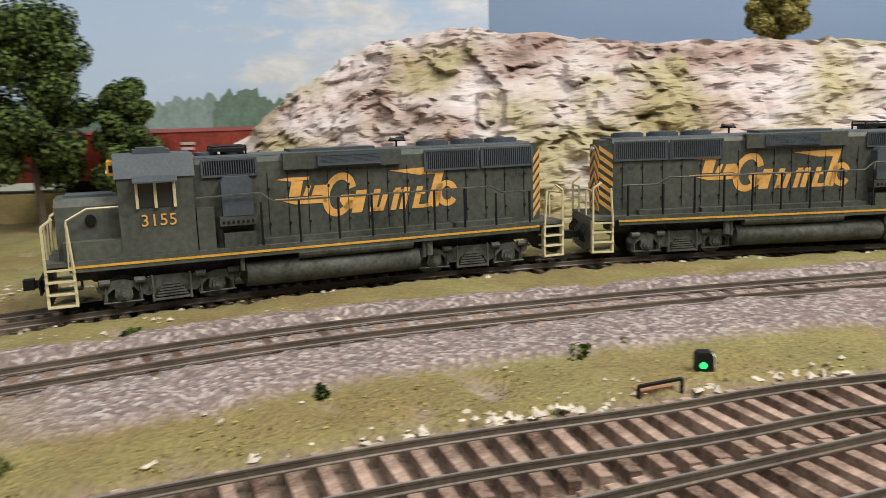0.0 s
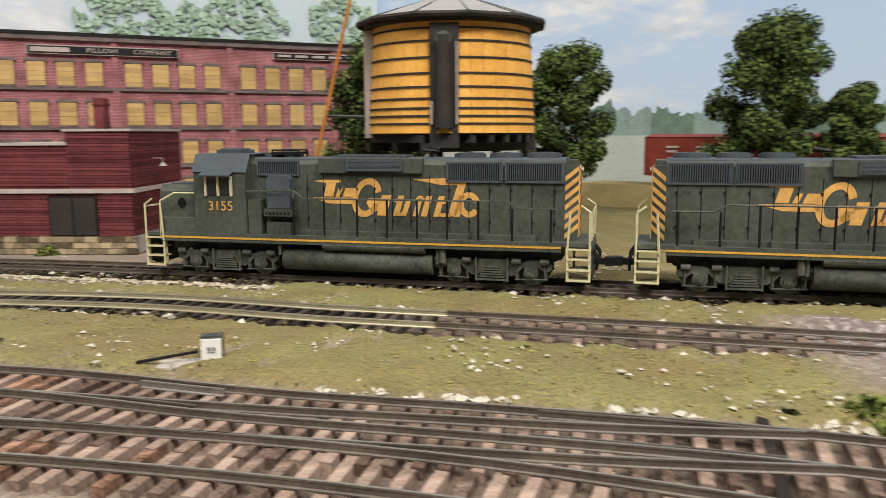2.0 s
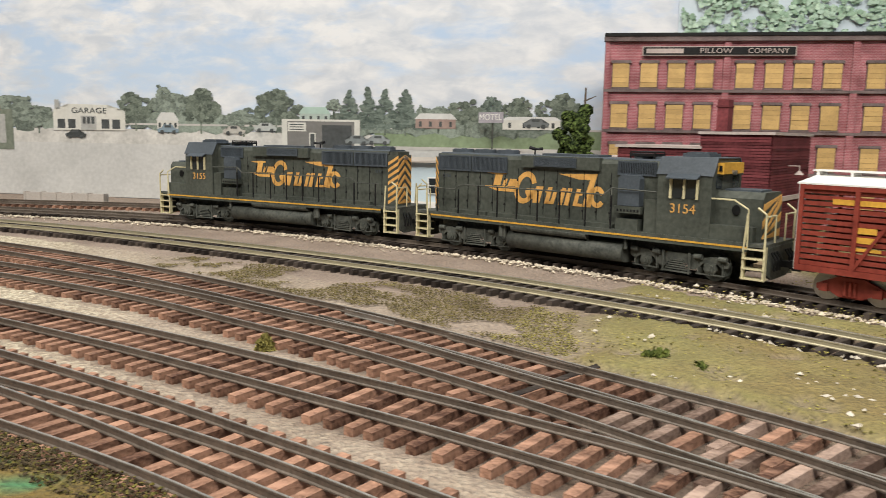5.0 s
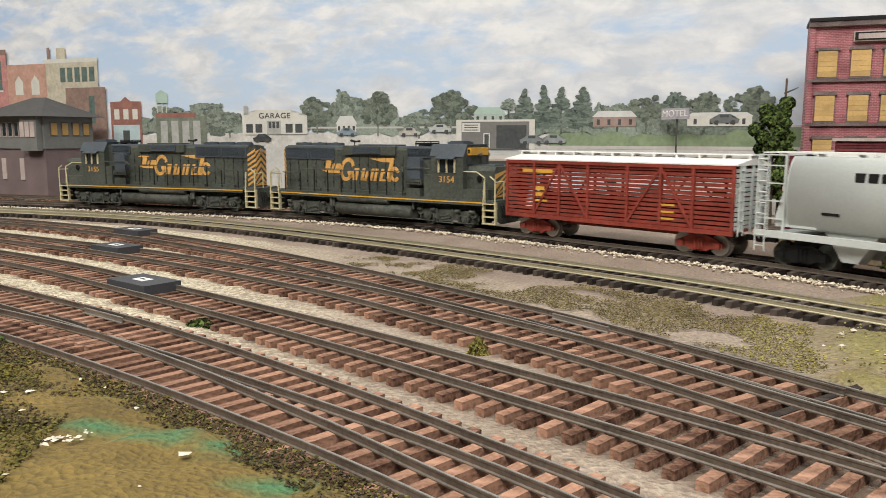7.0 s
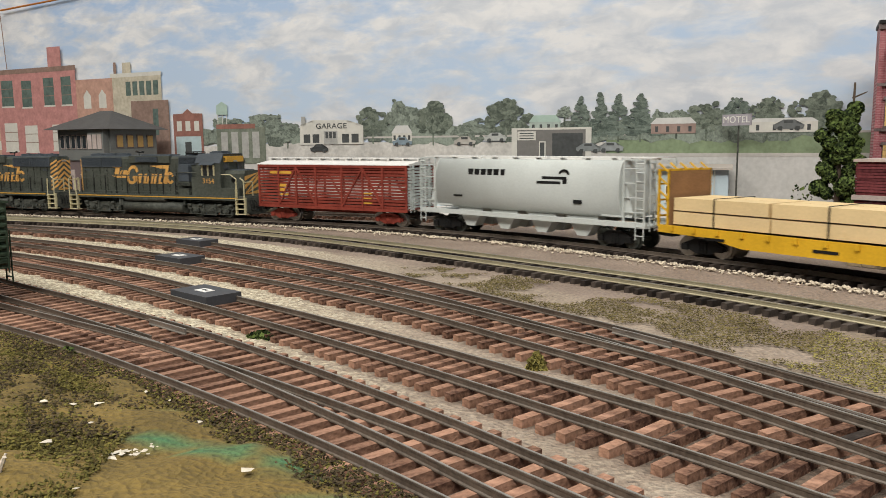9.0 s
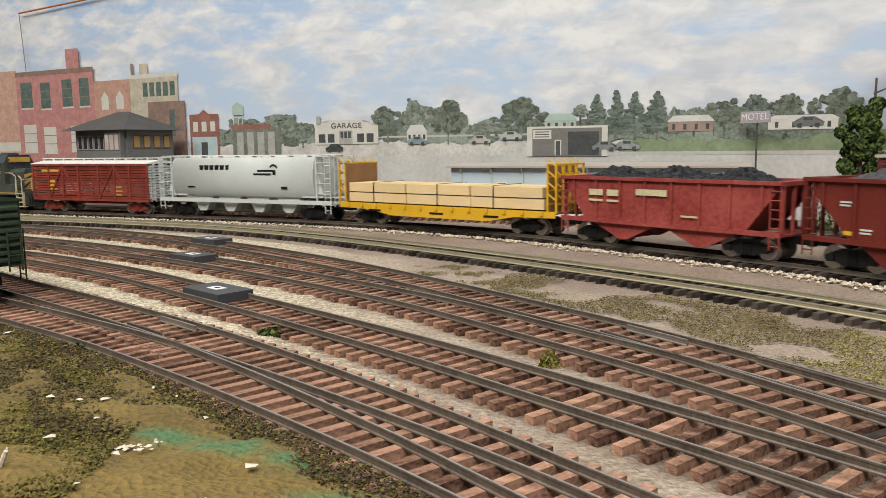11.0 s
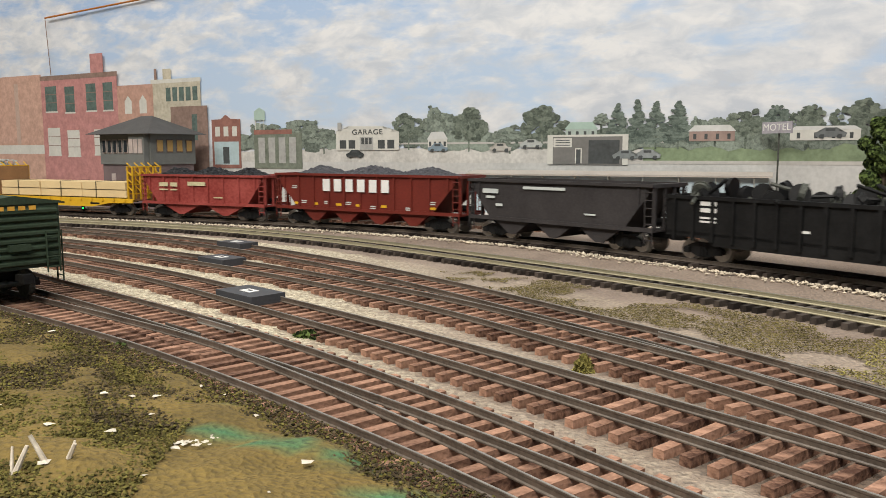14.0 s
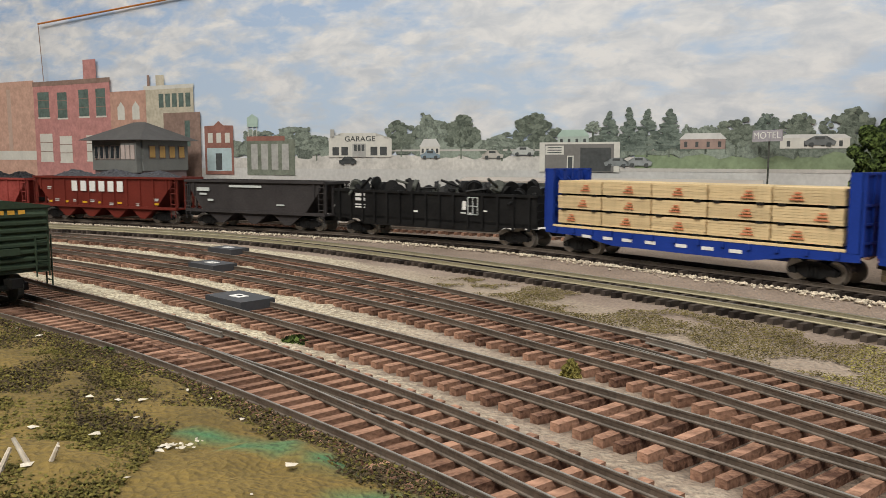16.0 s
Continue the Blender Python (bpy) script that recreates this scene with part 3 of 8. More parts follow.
def wall_strip(name, pts, z0, z1, mat, label, thick=0.01):
    bm = bmesh.new()
    out = spline([Vector(p) for p in pts], 10)
    for z, in ((z0,),):
        lo = [bm.verts.new((p.x, p.y, z0)) for p in out]
        hi = [bm.verts.new((p.x, p.y, z1)) for p in out]
        back = []
        for i, p in enumerate(out):
            d = (out[min(i + 1, len(out) - 1)] - out[max(i - 1, 0)]).normalized()
            side = Vector((d.y, -d.x))
            if side.dot(p) < 0:
                side = -side
            back.append((bm.verts.new((p.x + side.x * thick, p.y + side.y * thick, z0)), bm.verts.new((p.x + side.x * thick, p.y + side.y * thick, z1))))
        for i in range(len(out) - 1):
            bm.faces.new((lo[i], lo[i + 1], hi[i + 1], hi[i]))
            bm.faces.new((back[i][0], back[i][1], back[i + 1][1], back[i + 1][0]))
            bm.faces.new((hi[i], hi[i + 1], back[i + 1][1], back[i][1]))
    me = mesh_of(name, bm, mat, True)
    return tagged(new(name, me), label, "backdrop", kind="structure")


SKY = sky_material()
left_end = WALL_A + WALL_WAY * ((-0.95 - WALL_A.x) / WALL_WAY.x)
wall_strip("backdrop_wall", [(-2.2, 0.95), (-1.3, 1.02), (left_end.x, left_end.y), (-0.5, on_wall(-0.5, 0, 0).y), (-0.2, 0.785), (0.05, on_wall(0.05, 0, 0).y), (0.34, 0.65), (0.50, 0.60), (0.64, 0.52), (0.75, 0.40), (0.81, 0.26), (0.845, 0.10), (0.86, -0.02)], -0.02, 0.62, SKY, "photo mural of a cloudy blue sky on a curved wall")
BLUE_WALL = material("smooth_blue_wall", (0.15, 0.215, 0.33), 0.5, 0, 0.1, 3, 0)
wall_strip("room_panel", [(0.862, -0.02), (0.90, -0.2), (0.93, -0.5), (0.95, -1.2), (0.95, -2.4)], -0.02, 0.62, BLUE_WALL, "smooth blue-grey wall panel behind the hill")
# ---- the train ----
SPINNERS, BOGIES = [], []


def wheelset(truck, x, r, mat):
    bm = bmesh.new()
    for y in (-0.0085, 0.0085):
        rod(bm, (0, y - 0.0011, 0), (0, y + 0.0011, 0), r, 20)
        s = 1 if y > 0 else -1
        rod(bm, (0, y - s * 0.0011, 0), (0, y - s * 0.0016, 0), r + 0.0008, 20)
        rod(bm, (0, y + s * 0.0011, 0), (0, y + s * 0.0014, 0), r * 0.72, 12)
    rod(bm, (0, -0.011, 0), (0, 0.011, 0), 0.0012, 8)
    for k in range(4):
        a = math.pi / 2 * k
        box(bm, r * 0.4 * math.cos(a) - 0.0006, r * 0.4 * math.cos(a) + 0.0006, 0.0097, 0.0101, r * 0.4 * math.sin(a) - 0.0006, r * 0.4 * math.sin(a) + 0.0006)
    ob = part("wheelset", bm, mat, truck)
    ob.location = (x, 0, r)
    SPINNERS.append((ob, x, r))
    return ob


def freight_truck(car, x, frame_mat, wheel_mat, base=0.0198, r=0.0052):
    tr = new("truck")
    tr.empty_display_size = 0.005
    tr.parent = car
    tr.matrix_local = pose(x, 0, 0)
    h = base / 2
    for s in (-1, 1):
        bm = bmesh.new()
        prism(bm, [(-h - 0.003, 0.0062), (-h - 0.0028, 0.0042), (-h + 0.0022, 0.0038), (-0.0042, 0.0020), (0.0042, 0.0020), (h - 0.0022, 0.0038), (h + 0.0028, 0.0042), (h + 0.003, 0.0062), (h, 0.0076), (0.0048, 0.0098), (-0.0048, 0.0098), (-h, 0.0076)], "y", s * 0.0112 - 0.0007, s * 0.0112 + 0.0007)
        for k in (-0.0018, 0, 0.0018):
            rod(bm, (k, s * 0.0122, 0.0028), (k, s * 0.0122, 0.0082), 0.0008, 6)
        for k in (-h, h):
            box(bm, k - 0.0017, k + 0.0017, s * 0.0122 - 0.0007, s * 0.0122 + 0.0007, 0.0036, 0.0068)
        part("side_frame", bm, frame_mat, tr)
    bm = bmesh.new()
    box(bm, -0.0026, 0.0026, -0.0105, 0.0105, 0.0058, 0.0092)
    part("bolster", bm, frame_mat, tr)
    for k in (-h, h):
        wheelset(tr, k, r, wheel_mat)
    BOGIES.append((tr, car, x))
    return tr


def loco_truck(car, x):
    tr = new("truck")
    tr.empty_display_size = 0.005
    tr.parent = car
    tr.matrix_local = pose(x, 0, 0)
    h = 0.0158
    for s in (-1, 1):
        y = s * 0.0126
        bm = bmesh.new()
        # arched frame: low pockets between the axles, open below the beam
        half = [(0.0245, 0.0088), (0.0240, 0.0070), (0.0212, 0.0060), (0.0192, 0.0078), (0.0124, 0.0078), (0.0104, 0.0056), (0.0082, 0.0044), (0.0056, 0.0046), (0.0048, 0.0066)]
        top = [(0.0050, 0.0110), (0.0078, 0.0104), (0.0110, 0.0094), (0.0150, 0.0108), (0.0186, 0.0108), (0.0215, 0.0100)]
        prism(bm, [(p, q) for p, q in half] + [(-p, q) for p, q in half[::-1]] + [(-p, q) for p, q in top[::-1]] + [(p, q) for p, q in top], "y", y - 0.0008, y + 0.0008)
        part("side_frame", bm, UNDER, tr, bevel=0.00025)
        for k in (-h, h):
            bm = bmesh.new()
            a, b = sorted((y - s * 0.0004, y + s * 0.0012))
            prism(bm, [(k - 0.0026, 0.0080), (k - 0.0030, 0.0052), (k - 0.0018, 0.0034), (k + 0.0018, 0.0034), (k + 0.0030, 0.0052), (k + 0.0026, 0.0080)], "y", a, b)
            rod(bm, (k, y, 0.0057), (k, y + s * 0.0020, 0.0057), 0.0019, 14)
            rod(bm, (k, y, 0.0057), (k, y + s * 0.0026, 0.0057), 0.0010, 8)
            part("axle_box", bm, UNDER, tr)
        bm = bmesh.new()
        a, b = sorted((y, y + s * 0.0024))
        box(bm, -0.0066, 0.0066, a, b, 0.0024, 0.0031)
        for k in range(5):
            w = 0.0054 - 0.0006 * k
            box(bm, -w, w, min(y, y + s * 0.0019), max(y, y + s * 0.0019), 0.0036 + 0.0010 * k, 0.0042 + 0.0010 * k)
        for k in (-0.0064, 0.0064):
            rod(bm, (k, y + s * 0.0022, 0.0022), (k, y + s * 0.0022, 0.0116), 0.0005, 6)
        part("spring_pack", bm, UNDER, tr)
        for k in (-0.0216, -0.0102, 0.0102, 0.0216):
            bm = bmesh.new()
            rod(bm, (k - 0.0016, y + s * 0.0016, 0.0104), (k + 0.0020, y + s * 0.0016, 0.0104), 0.0012, 9)
            rod(bm, (k, y + s * 0.0010, 0.0034), (k, y + s * 0.0010, 0.0104), 0.0004, 5)
            box(bm, k - 0.0007, k + 0.0007, min(y - s * 0.0030, y), max(y - s * 0.0030, y), 0.0030, 0.0064)
            part("brake_gear", bm, UNDER, tr)
        bm = bmesh.new()
        rod(bm, (-0.0225, y + s * 0.0012, 0.0032), (-0.0095, y + s * 0.0012, 0.0030), 0.00035, 5)
        rod(bm, (0.0095, y + s * 0.0012, 0.0030), (0.0225, y + s * 0.0012, 0.0032), 0.00035, 5)
        part("brake_rod", bm, UNDER, tr)
    for k in (-h, h):
        wheelset(tr, k, 0.0060, UNDER)
    BOGIES.append((tr, car, x))
    return tr


def coupler(car, x, s, mat):
    bm = bmesh.new()
    box(bm, min(x, x + s * 0.008), max(x, x + s * 0.008), -0.0012, 0.0012, 0.0082, 0.0108)
    box(bm, min(x + s * 0.006, x + s * 0.0095), max(x + s * 0.006, x + s * 0.0095), -0.0022, 0.0018, 0.0078, 0.0114)
    part("coupler", bm, mat, car)


def gx(p):
    return 0.098 - (p - 45) / 1380 * 0.196


def gz(p):
    return 0.0166 + (352 - p) / 7041


def side_shapes(car, s):
    """Orange arrow, ring and slanted blocks in place of the painted emblem."""
    y = 0.01052 if s > 0 else -0.01064
    mir = (lambda p: p) if s > 0 else (lambda p: 1828 - p)

    def shape(name, pts):
        bm = bmesh.new()
        prism(bm, [(gx(mir(a)), gz(b)) for a, b in pts], "y", y, y + 0.00012)
        part(name, bm, ORANGE, car)
    shape("orange_stripe", [(668, 226), (805, 224), (805, 243), (720, 243)])
    shape("orange_stripe", [(672, 176), (705, 172), (760, 172), (758, 180), (712, 182)])
    for k, (a, w, top) in enumerate(((704, 30, 182), (742, 13, 196), (764, 30, 196))):
        shape("small_block", [(a, 222), (a + 10, top), (a + 10 + w, top), (a + w, 222)])
    bm = bmesh.new()
    ring = []
    for k in range(28):
        a = 0.35 + 5.6 * k / 27
        cx, cz = gx(mir(838)), gz(224)
        for rx, rz in ((0.0062, 0.0083), (0.0037, 0.0056)):
            ring.append(bm.verts.new((cx + (-1 if s > 0 else 1) * (rx * math.cos(a) + 0.18 * rz * math.sin(a)), y + 0.00012, cz + rz * math.sin(a))))
    for k in range(27):
        bm.faces.new((ring[2 * k], ring[2 * k + 1], ring[2 * k + 3], ring[2 * k + 2]))
    ext = bmesh.ops.extrude_face_region(bm, geom=bm.faces[:])
    bmesh.ops.translate(bm, vec=(0, -0.00012, 0), verts=[v for v in ext["geom"] if isinstance(v, bmesh.types.BMVert)])
    part("ring_shape", bm, ORANGE, car)
    shape("slanted_block", [(838, 240), (842, 226), (884, 226), (872, 262), (852, 268)])
    for a, w, top in ((868, 28, 216), (916, 17, 216), (938, 15, 230), (972, 15, 216), (995, 17, 216), (1030, 16, 216), (1084, 17, 212)):
        shape("slanted_block", [(a, 276), (a + 16, top), (a + 16 + w, top), (a + w, 276)])
    for a, b in ((880, 226), (925, 226), (925, 266), (985, 222), (1048, 228), (1048, 266)):
        shape("slanted_block", [(a - 6, b + 10), (a - 2, b), (a + 22, b), (a + 18, b + 10)])
    shape("orange_arrow", [(972, 168), (1124, 162), (1092, 272), (1068, 276), (1096, 184), (1052, 184)])
    bm = bmesh.new()
    cx, cz = gx(mir(1126)), gz(240)
    ring = []
    for k in range(20):
        a = 0.3 + 5.4 * k / 19
        for rx, rz in ((0.0042, 0.0052), (0.0020, 0.0028)):
            ring.append(bm.verts.new((cx - (1 if s > 0 else -1) * rx * math.cos(a), y + 0.00012, cz + rz * math.sin(a))))
    for k in range(19):
        bm.faces.new((ring[2 * k], ring[2 * k + 1], ring[2 * k + 3], ring[2 * k + 2]))
    ext = bmesh.ops.extrude_face_region(bm, geom=bm.faces[:])
    bmesh.ops.translate(bm, vec=(0, -0.00012, 0), verts=[v for v in ext["geom"] if isinstance(v, bmesh.types.BMVert)])
    part("ring_shape", bm, ORANGE, car)


def grille(car, x0, x1, z0, z1, s, n, y=0.0105, upright=True):
    bm = bmesh.new()
    a, b = sorted((s * (y - 0.0004), s * (y + 0.0003)))
    box(bm, x0, x1, a, b, z0, z1)
    g = part("grille", bm, BLACK, car)
    bm = bmesh.new()
    a, b = sorted((s * (y + 0.0003), s * (y + 0.0008)))
    for k in range(n + 1):
        if upright:
            x = x0 + (x1 - x0) * k / n
            box(bm, x - 0.00016, x + 0.00016, a, b, z0, z1)
        else:
            z = z0 + (z1 - z0) * k / n
            box(bm, x0, x1, a, b, z - 0.00018, z + 0.00018)
    for z in (z0, z1):
        box(bm, x0 - 0.0004, x1 + 0.0004, a, b + 0.0001, z - 0.0004, z + 0.0004)
    for x in (x0, x1):
        box(bm, x - 0.0004, x + 0.0004, a, b + 0.0001, z0, z1)
    part("grille_screen", bm, LOCO_TOP, g)


def stripes(car, x, y0, y1, z0, z1, s, lean=0.9, n=7):
    """Diagonal orange bands on an end."""
    t0, t1 = sorted((x, x + s * 0.0002))
    step = (z1 - z0 + (y1 - y0) * lean) / n
    for k in range(-1, n + 1):
        pts = []
        lo = z0 - (y1 - y0) * lean + k * step
        for yy in (y0, y1):
            pts.append((yy, max(z0, min(z1, lo + (yy - y0) * lean))))
        for yy in (y1, y0):
            pts.append((yy, max(z0, min(z1, lo + step * 0.5 + (yy - y0) * lean))))
        if abs(pts[0][1] - pts[3][1]) + abs(pts[1][1] - pts[2][1]) < 0.0005:
            continue
        bm = bmesh.new()
        prism(bm, pts, "x", t0, t1)
        part("stripe", bm, ORANGE, car)


def locomotive(number):
    car = thing("locomotive", "weathered dark green diesel locomotive numbered %s with orange lettering shapes" % number, "locomotive", group="train")
    # frame, walkways and end platforms
    bm = bmesh.new()
    box(bm, -0.098, 0.098, -0.0168, 0.0168, 0.0172, 0.0186)
    box(bm, -0.088, 0.088, -0.0075, 0.0075, 0.0105, 0.0172)
    part("underframe", bm, UNDER, car)
    for s in (-1, 1):
        bm = bmesh.new()
        a, b = sorted((s * 0.0168, s * 0.0173))
        box(bm, -0.0885, 0.0885, a, b, 0.0150, 0.0188)
        part("side_sill", bm, LOCO, car)
        bm = bmesh.new()
        a, b = sorted((s * 0.0173, s * 0.0175))
        box(bm, -0.0885, 0.0885, a, b, 0.0164, 0.0172)
        part("sill_stripe", bm, YELLOW_LINE, car)
    # long hood
    bm = bmesh.new()
    prism(bm, [(-0.0105, 0.0186), (0.0105, 0.0186), (0.0105, 0.0486), (0.0088, 0.0506), (-0.0088, 0.0506), (-0.0105, 0.0486)], "x", -0.0890, 0.0400)
    part("long_hood", bm, LOCO, car)
    # the hood's end narrows with a chamfer on either side
    bm = bmesh.new()
    prism(bm, [(-0.0890, -0.0105), (-0.0890, 0.0105), (-0.0932, 0.0072), (-0.0932, -0.0072)], "z", 0.0186, 0.0486)
    prism(bm, [(-0.0890, -0.0088), (-0.0890, 0.0088), (-0.0925, 0.0062), (-0.0925, -0.0062)], "z", 0.0486, 0.0506)
    part("hood_end", bm, LOCO, car)
    for s in (-1, 1):
        for k in range(8):
            lo = 0.0196 + 0.0038 * k
            pts = [(0.0, lo), (1.0, lo + 0.0042), (1.0, min(lo + 0.0061, 0.0484)), (0.0, min(lo + 0.0019, 0.0484))]
            if lo + 0.0042 > 0.0480:
                continue
            bm = bmesh.new()
            rows = [[bm.verts.new((-0.0890 - 0.0042 * u - 0.0001 * q, s * (0.0105 - 0.0033 * u + 0.00015 * q), z)) for u, z in pts] for q in (0, 1)]
            bm.faces.new(rows[0])
            bm.faces.new(rows[1][::-1])
            for i in range(4):
                bm.faces.new((rows[0][i], rows[0][(i + 1) % 4], rows[1][(i + 1) % 4], rows[1][i]))
            part("stripe", bm, ORANGE, car)
    bm = bmesh.new()
    prism(bm, [(-0.0089, 0.0507), (0.0089, 0.0507), (0.0080, 0.0514), (-0.0080, 0.0514)], "x", -0.0890, 0.0390)
    part("hood_roof", bm, LOCO_TOP, car)
    # cab and nose
    bm = bmesh.new()
    prism(bm, [(-0.0160, 0.0186), (0.0160, 0.0186), (0.0160, 0.0455), (0.0118, 0.0526), (-0.0118, 0.0526), (-0.0160, 0.0455)], "x", 0.0400, 0.0680)
    part("cab", bm, LOCO, car, bevel=0.0003)
    bm = bmesh.new()
    prism(bm, [(-0.0165, 0.0453), (-0.0122, 0.0531), (0.0122, 0.0531), (0.0165, 0.0453), (0.0161, 0.0453), (0.0119, 0.0527), (-0.0119, 0.0527), (-0.0161, 0.0453)], "x", 0.0392, 0.0688)
    part("cab_roof", bm, LOCO_TOP, car)
    bm = bmesh.new()
    prism(bm, [(-0.0110, 0.0186), (0.0110, 0.0186), (0.0110, 0.0365), (0.0088, 0.0392), (-0.0088, 0.0392), (-0.0110, 0.0365)], "x", 0.0678, 0.0925)
    part("nose", bm, LOCO, car, bevel=0.0005)
    bm = bmesh.new()
    box(bm, 0.0702, 0.0888, -0.0062, 0.0062, 0.0392, 0.0400)
    part("nose_hatch", bm, LOCO_TOP, car, bevel=0.0003)
    for s in (-1, 1):
        y = s * 0.0160
        bm = bmesh.new()
        a, b = sorted((y - s * 0.0006, y + s * 0.00025))
        box(bm, 0.0478, 0.0602, a, b, 0.0352, 0.0438)
        w = part("cab_window", bm, GLASS_DARK, car)
        bm = bmesh.new()
        a, b = sorted((y + s * 0.0002, y + s * 0.0011))
        for x in (0.0466, 0.0536, 0.0604):
            box(bm, x, x + 0.0011, a, b, 0.0350, 0.0436)
        part("window_frame", bm, CREAM, w)
        bm = bmesh.new()
        prism(bm, [(y, 0.0460), (y + s * 0.0042, 0.0442), (y + s * 0.0042, 0.0437), (y, 0.0454)], "x", 0.0458, 0.0622)
        part("sunshade", bm, LOCO_TOP, car, "blue-grey sloping window shade")
        bm = bmesh.new()
        a, b = sorted((s * 0.0105, s * 0.0158))
        box(bm, 0.0668, 0.0900, a, b, 0.0186, 0.0250)
        part("step_box", bm, LOCO, car, bevel=0.0004)
        bm = bmesh.new()
        a, b = sorted((s * 0.0105, s * 0.0150))
        box(bm, 0.0184, 0.0298, a, b, 0.0300, 0.0424)
        prism(bm, [(0.0184, 0.0424), (0.0298, 0.0424), (0.0286, 0.0440), (0.0196, 0.0440)], "y", a, b)
        part("equipment_box", bm, LOCO_TOP, car, bevel=0.0003)
        bm = bmesh.new()
        a, b = sorted((s * 0.0105, s * 0.0156))
        box(bm, 0.0170, 0.0312, a, b, 0.0266, 0.0298)
        part("battery_box", bm, LOCO, car)
        for k in range(7):
            xx = 0.0186 + k * 0.0018
            bm = bmesh.new()
            box(bm, xx, xx + 0.0009, min(a, b) - 0.0002, max(a, b) + 0.0002, 0.0274, 0.0284)
            part("louvre", bm, BLACK, car)
        bm = bmesh.new()
        box(bm, 0.0180, 0.0300, a, b, 0.0186, 0.0240)
        part("tool_locker", bm, LOCO, car)
        bm = bmesh.new()
        a, b = sorted((s * 0.0105, s * 0.0150))
        box(bm, 0.0330, 0.0395, a, b, 0.0186, 0.0335)
        part("sand_box", bm, LOCO, car, bevel=0.0004)
        bm = bmesh.new()
        a, b = sorted((s * 0.0105, s * 0.0138))
        for x0, x1 in ((-0.0560, 0.0150), (-0.0800, -0.0575)):
            box(bm, x0, x1, a, b, 0.0186, 0.0206)
        part("step_ledge", bm, LOCO, car, bevel=0.0004)
        # grilles and the raised blower housing
        grille(car, 0.0160, 0.0360, 0.0442, 0.0500, s, 22)
        grille(car, -0.0674, -0.0474, 0.0420, 0.0496, s, 26)
        grille(car, -0.0884, -0.0690, 0.0420, 0.0496, s, 26)
        bm = bmesh.new()
        a, b = sorted((s * 0.0088, s * 0.0122))
        box(bm, -0.0380, 0.0060, a, b, 0.0452, 0.0512)
        part("blower_housing", bm, LOCO, car, bevel=0.0005)
        grille(car, -0.0300, -0.0070, 0.0464, 0.0502, s, 8, 0.0122, False)
        # door seams and hinges of the hood
        bm = bmesh.new()
        a, b = sorted((s * 0.0105, s * 0.01065))
        for k in range(14):
            x = 0.0120 - k * 0.0075
            top = 0.0415 if x < -0.044 else 0.0445
            box(bm, x - 0.00013, x + 0.00013, a, b, 0.0212, top)
            for zz in (0.0250, 0.0380):
                box(bm, x - 0.0006, x + 0.0002, a, s * 0.0109 if s > 0 else b, zz, zz + 0.0010) if s > 0 else box(bm, x - 0.0006, x + 0.0002, -0.0109, b, zz, zz + 0.0010)
        part("hood_door_seams", bm, BLACK, car)
        side_shapes(car, s)
        # road number under the cab window
        m = pose(0.0535, s * 0.01615, 0.0305, 90, 0, 180 if s > 0 else 0)
        lettering("road_number", number, 0.0058, ORANGE, car, m, "orange road number")
        m = pose(-0.0835, s * 0.0106, 0.0385, 90, 0, 180 if s > 0 else 0)
        lettering("small_number", number, 0.0026, LOCO_TOP, car, m)
        # handrail with stanchions
        bm = bmesh.new()
        xs = [0.0360, 0.0160, 0.0020, -0.0125, -0.0250, -0.0370, -0.0485, -0.0600, -0.0720, -0.0850]
        for k, x in enumerate(xs[1:]):
            rod(bm, (x, s * 0.0166, 0.0170), (x, s * 0.0166, 0.0345 if k < 7 else 0.0318), 0.00045, 5)
            part("stanchion", bm, BLACK, car)
            bm = bmesh.new()
        pts = [(0.0395, 0.0160, 0.0372), (0.0160, 0.0166, 0.0378), (0.0115, 0.0166, 0.0345), (-0.0700, 0.0166, 0.0345), (-0.0745, 0.0166, 0.0318), (-0.0870, 0.0166, 0.0318)]
        for p, q in zip(pts, pts[1:]):
            rod(bm, (p[0], s * p[1], p[2]), (q[0], s * q[1], q[2]), 0.00036, 5)
        rod(bm, (0.0160, s * 0.0166, 0.0170), (0.0160, s * 0.0166, 0.0378), 0.00042, 5)
        part("side_handrail", bm, UNDER, car)
        bm = bmesh.new()
        pts = [(0.0670, 0.0150, 0.0360), (0.0800, 0.0160, 0.0360), (0.0880, 0.0170, 0.0325), (0.0885, 0.0170, 0.0160)]
        for p, q in zip(pts, pts[1:]):
            rod(bm, (p[0], s * p[1], p[2]), (q[0], s * q[1], q[2]), 0.0004, 5)
        part("nose_handrail", bm, CREAM, car)
        # corner steps
        for e in (-1, 1):
            for x in (0.0886, 0.0972):
                bm = bmesh.new()
                box(bm, min(e * x, e * (x + 0.0009)), max(e * x, e * (x + 0.0009)), min(s * 0.0150, s * 0.0172), max(s * 0.0150, s * 0.0172), 0.0034, 0.0176)
                part("corner_step_side", bm, CREAM, car)
            for z in (0.0036, 0.0078, 0.0120, 0.0160):
                bm = bmesh.new()
                box(bm, min(e * 0.0886, e * 0.0980), max(e * 0.0886, e * 0.0980), min(s * 0.0120, s * 0.0176), max(s * 0.0120, s * 0.0176), z, z + 0.0006)
                part("corner_step", bm, CREAM, car)
            bm = bmesh.new()
            rod(bm, (e * 0.0976, s * 0.0172, 0.0150), (e * 0.0976, s * 0.0172, 0.0310), 0.0005, 5)
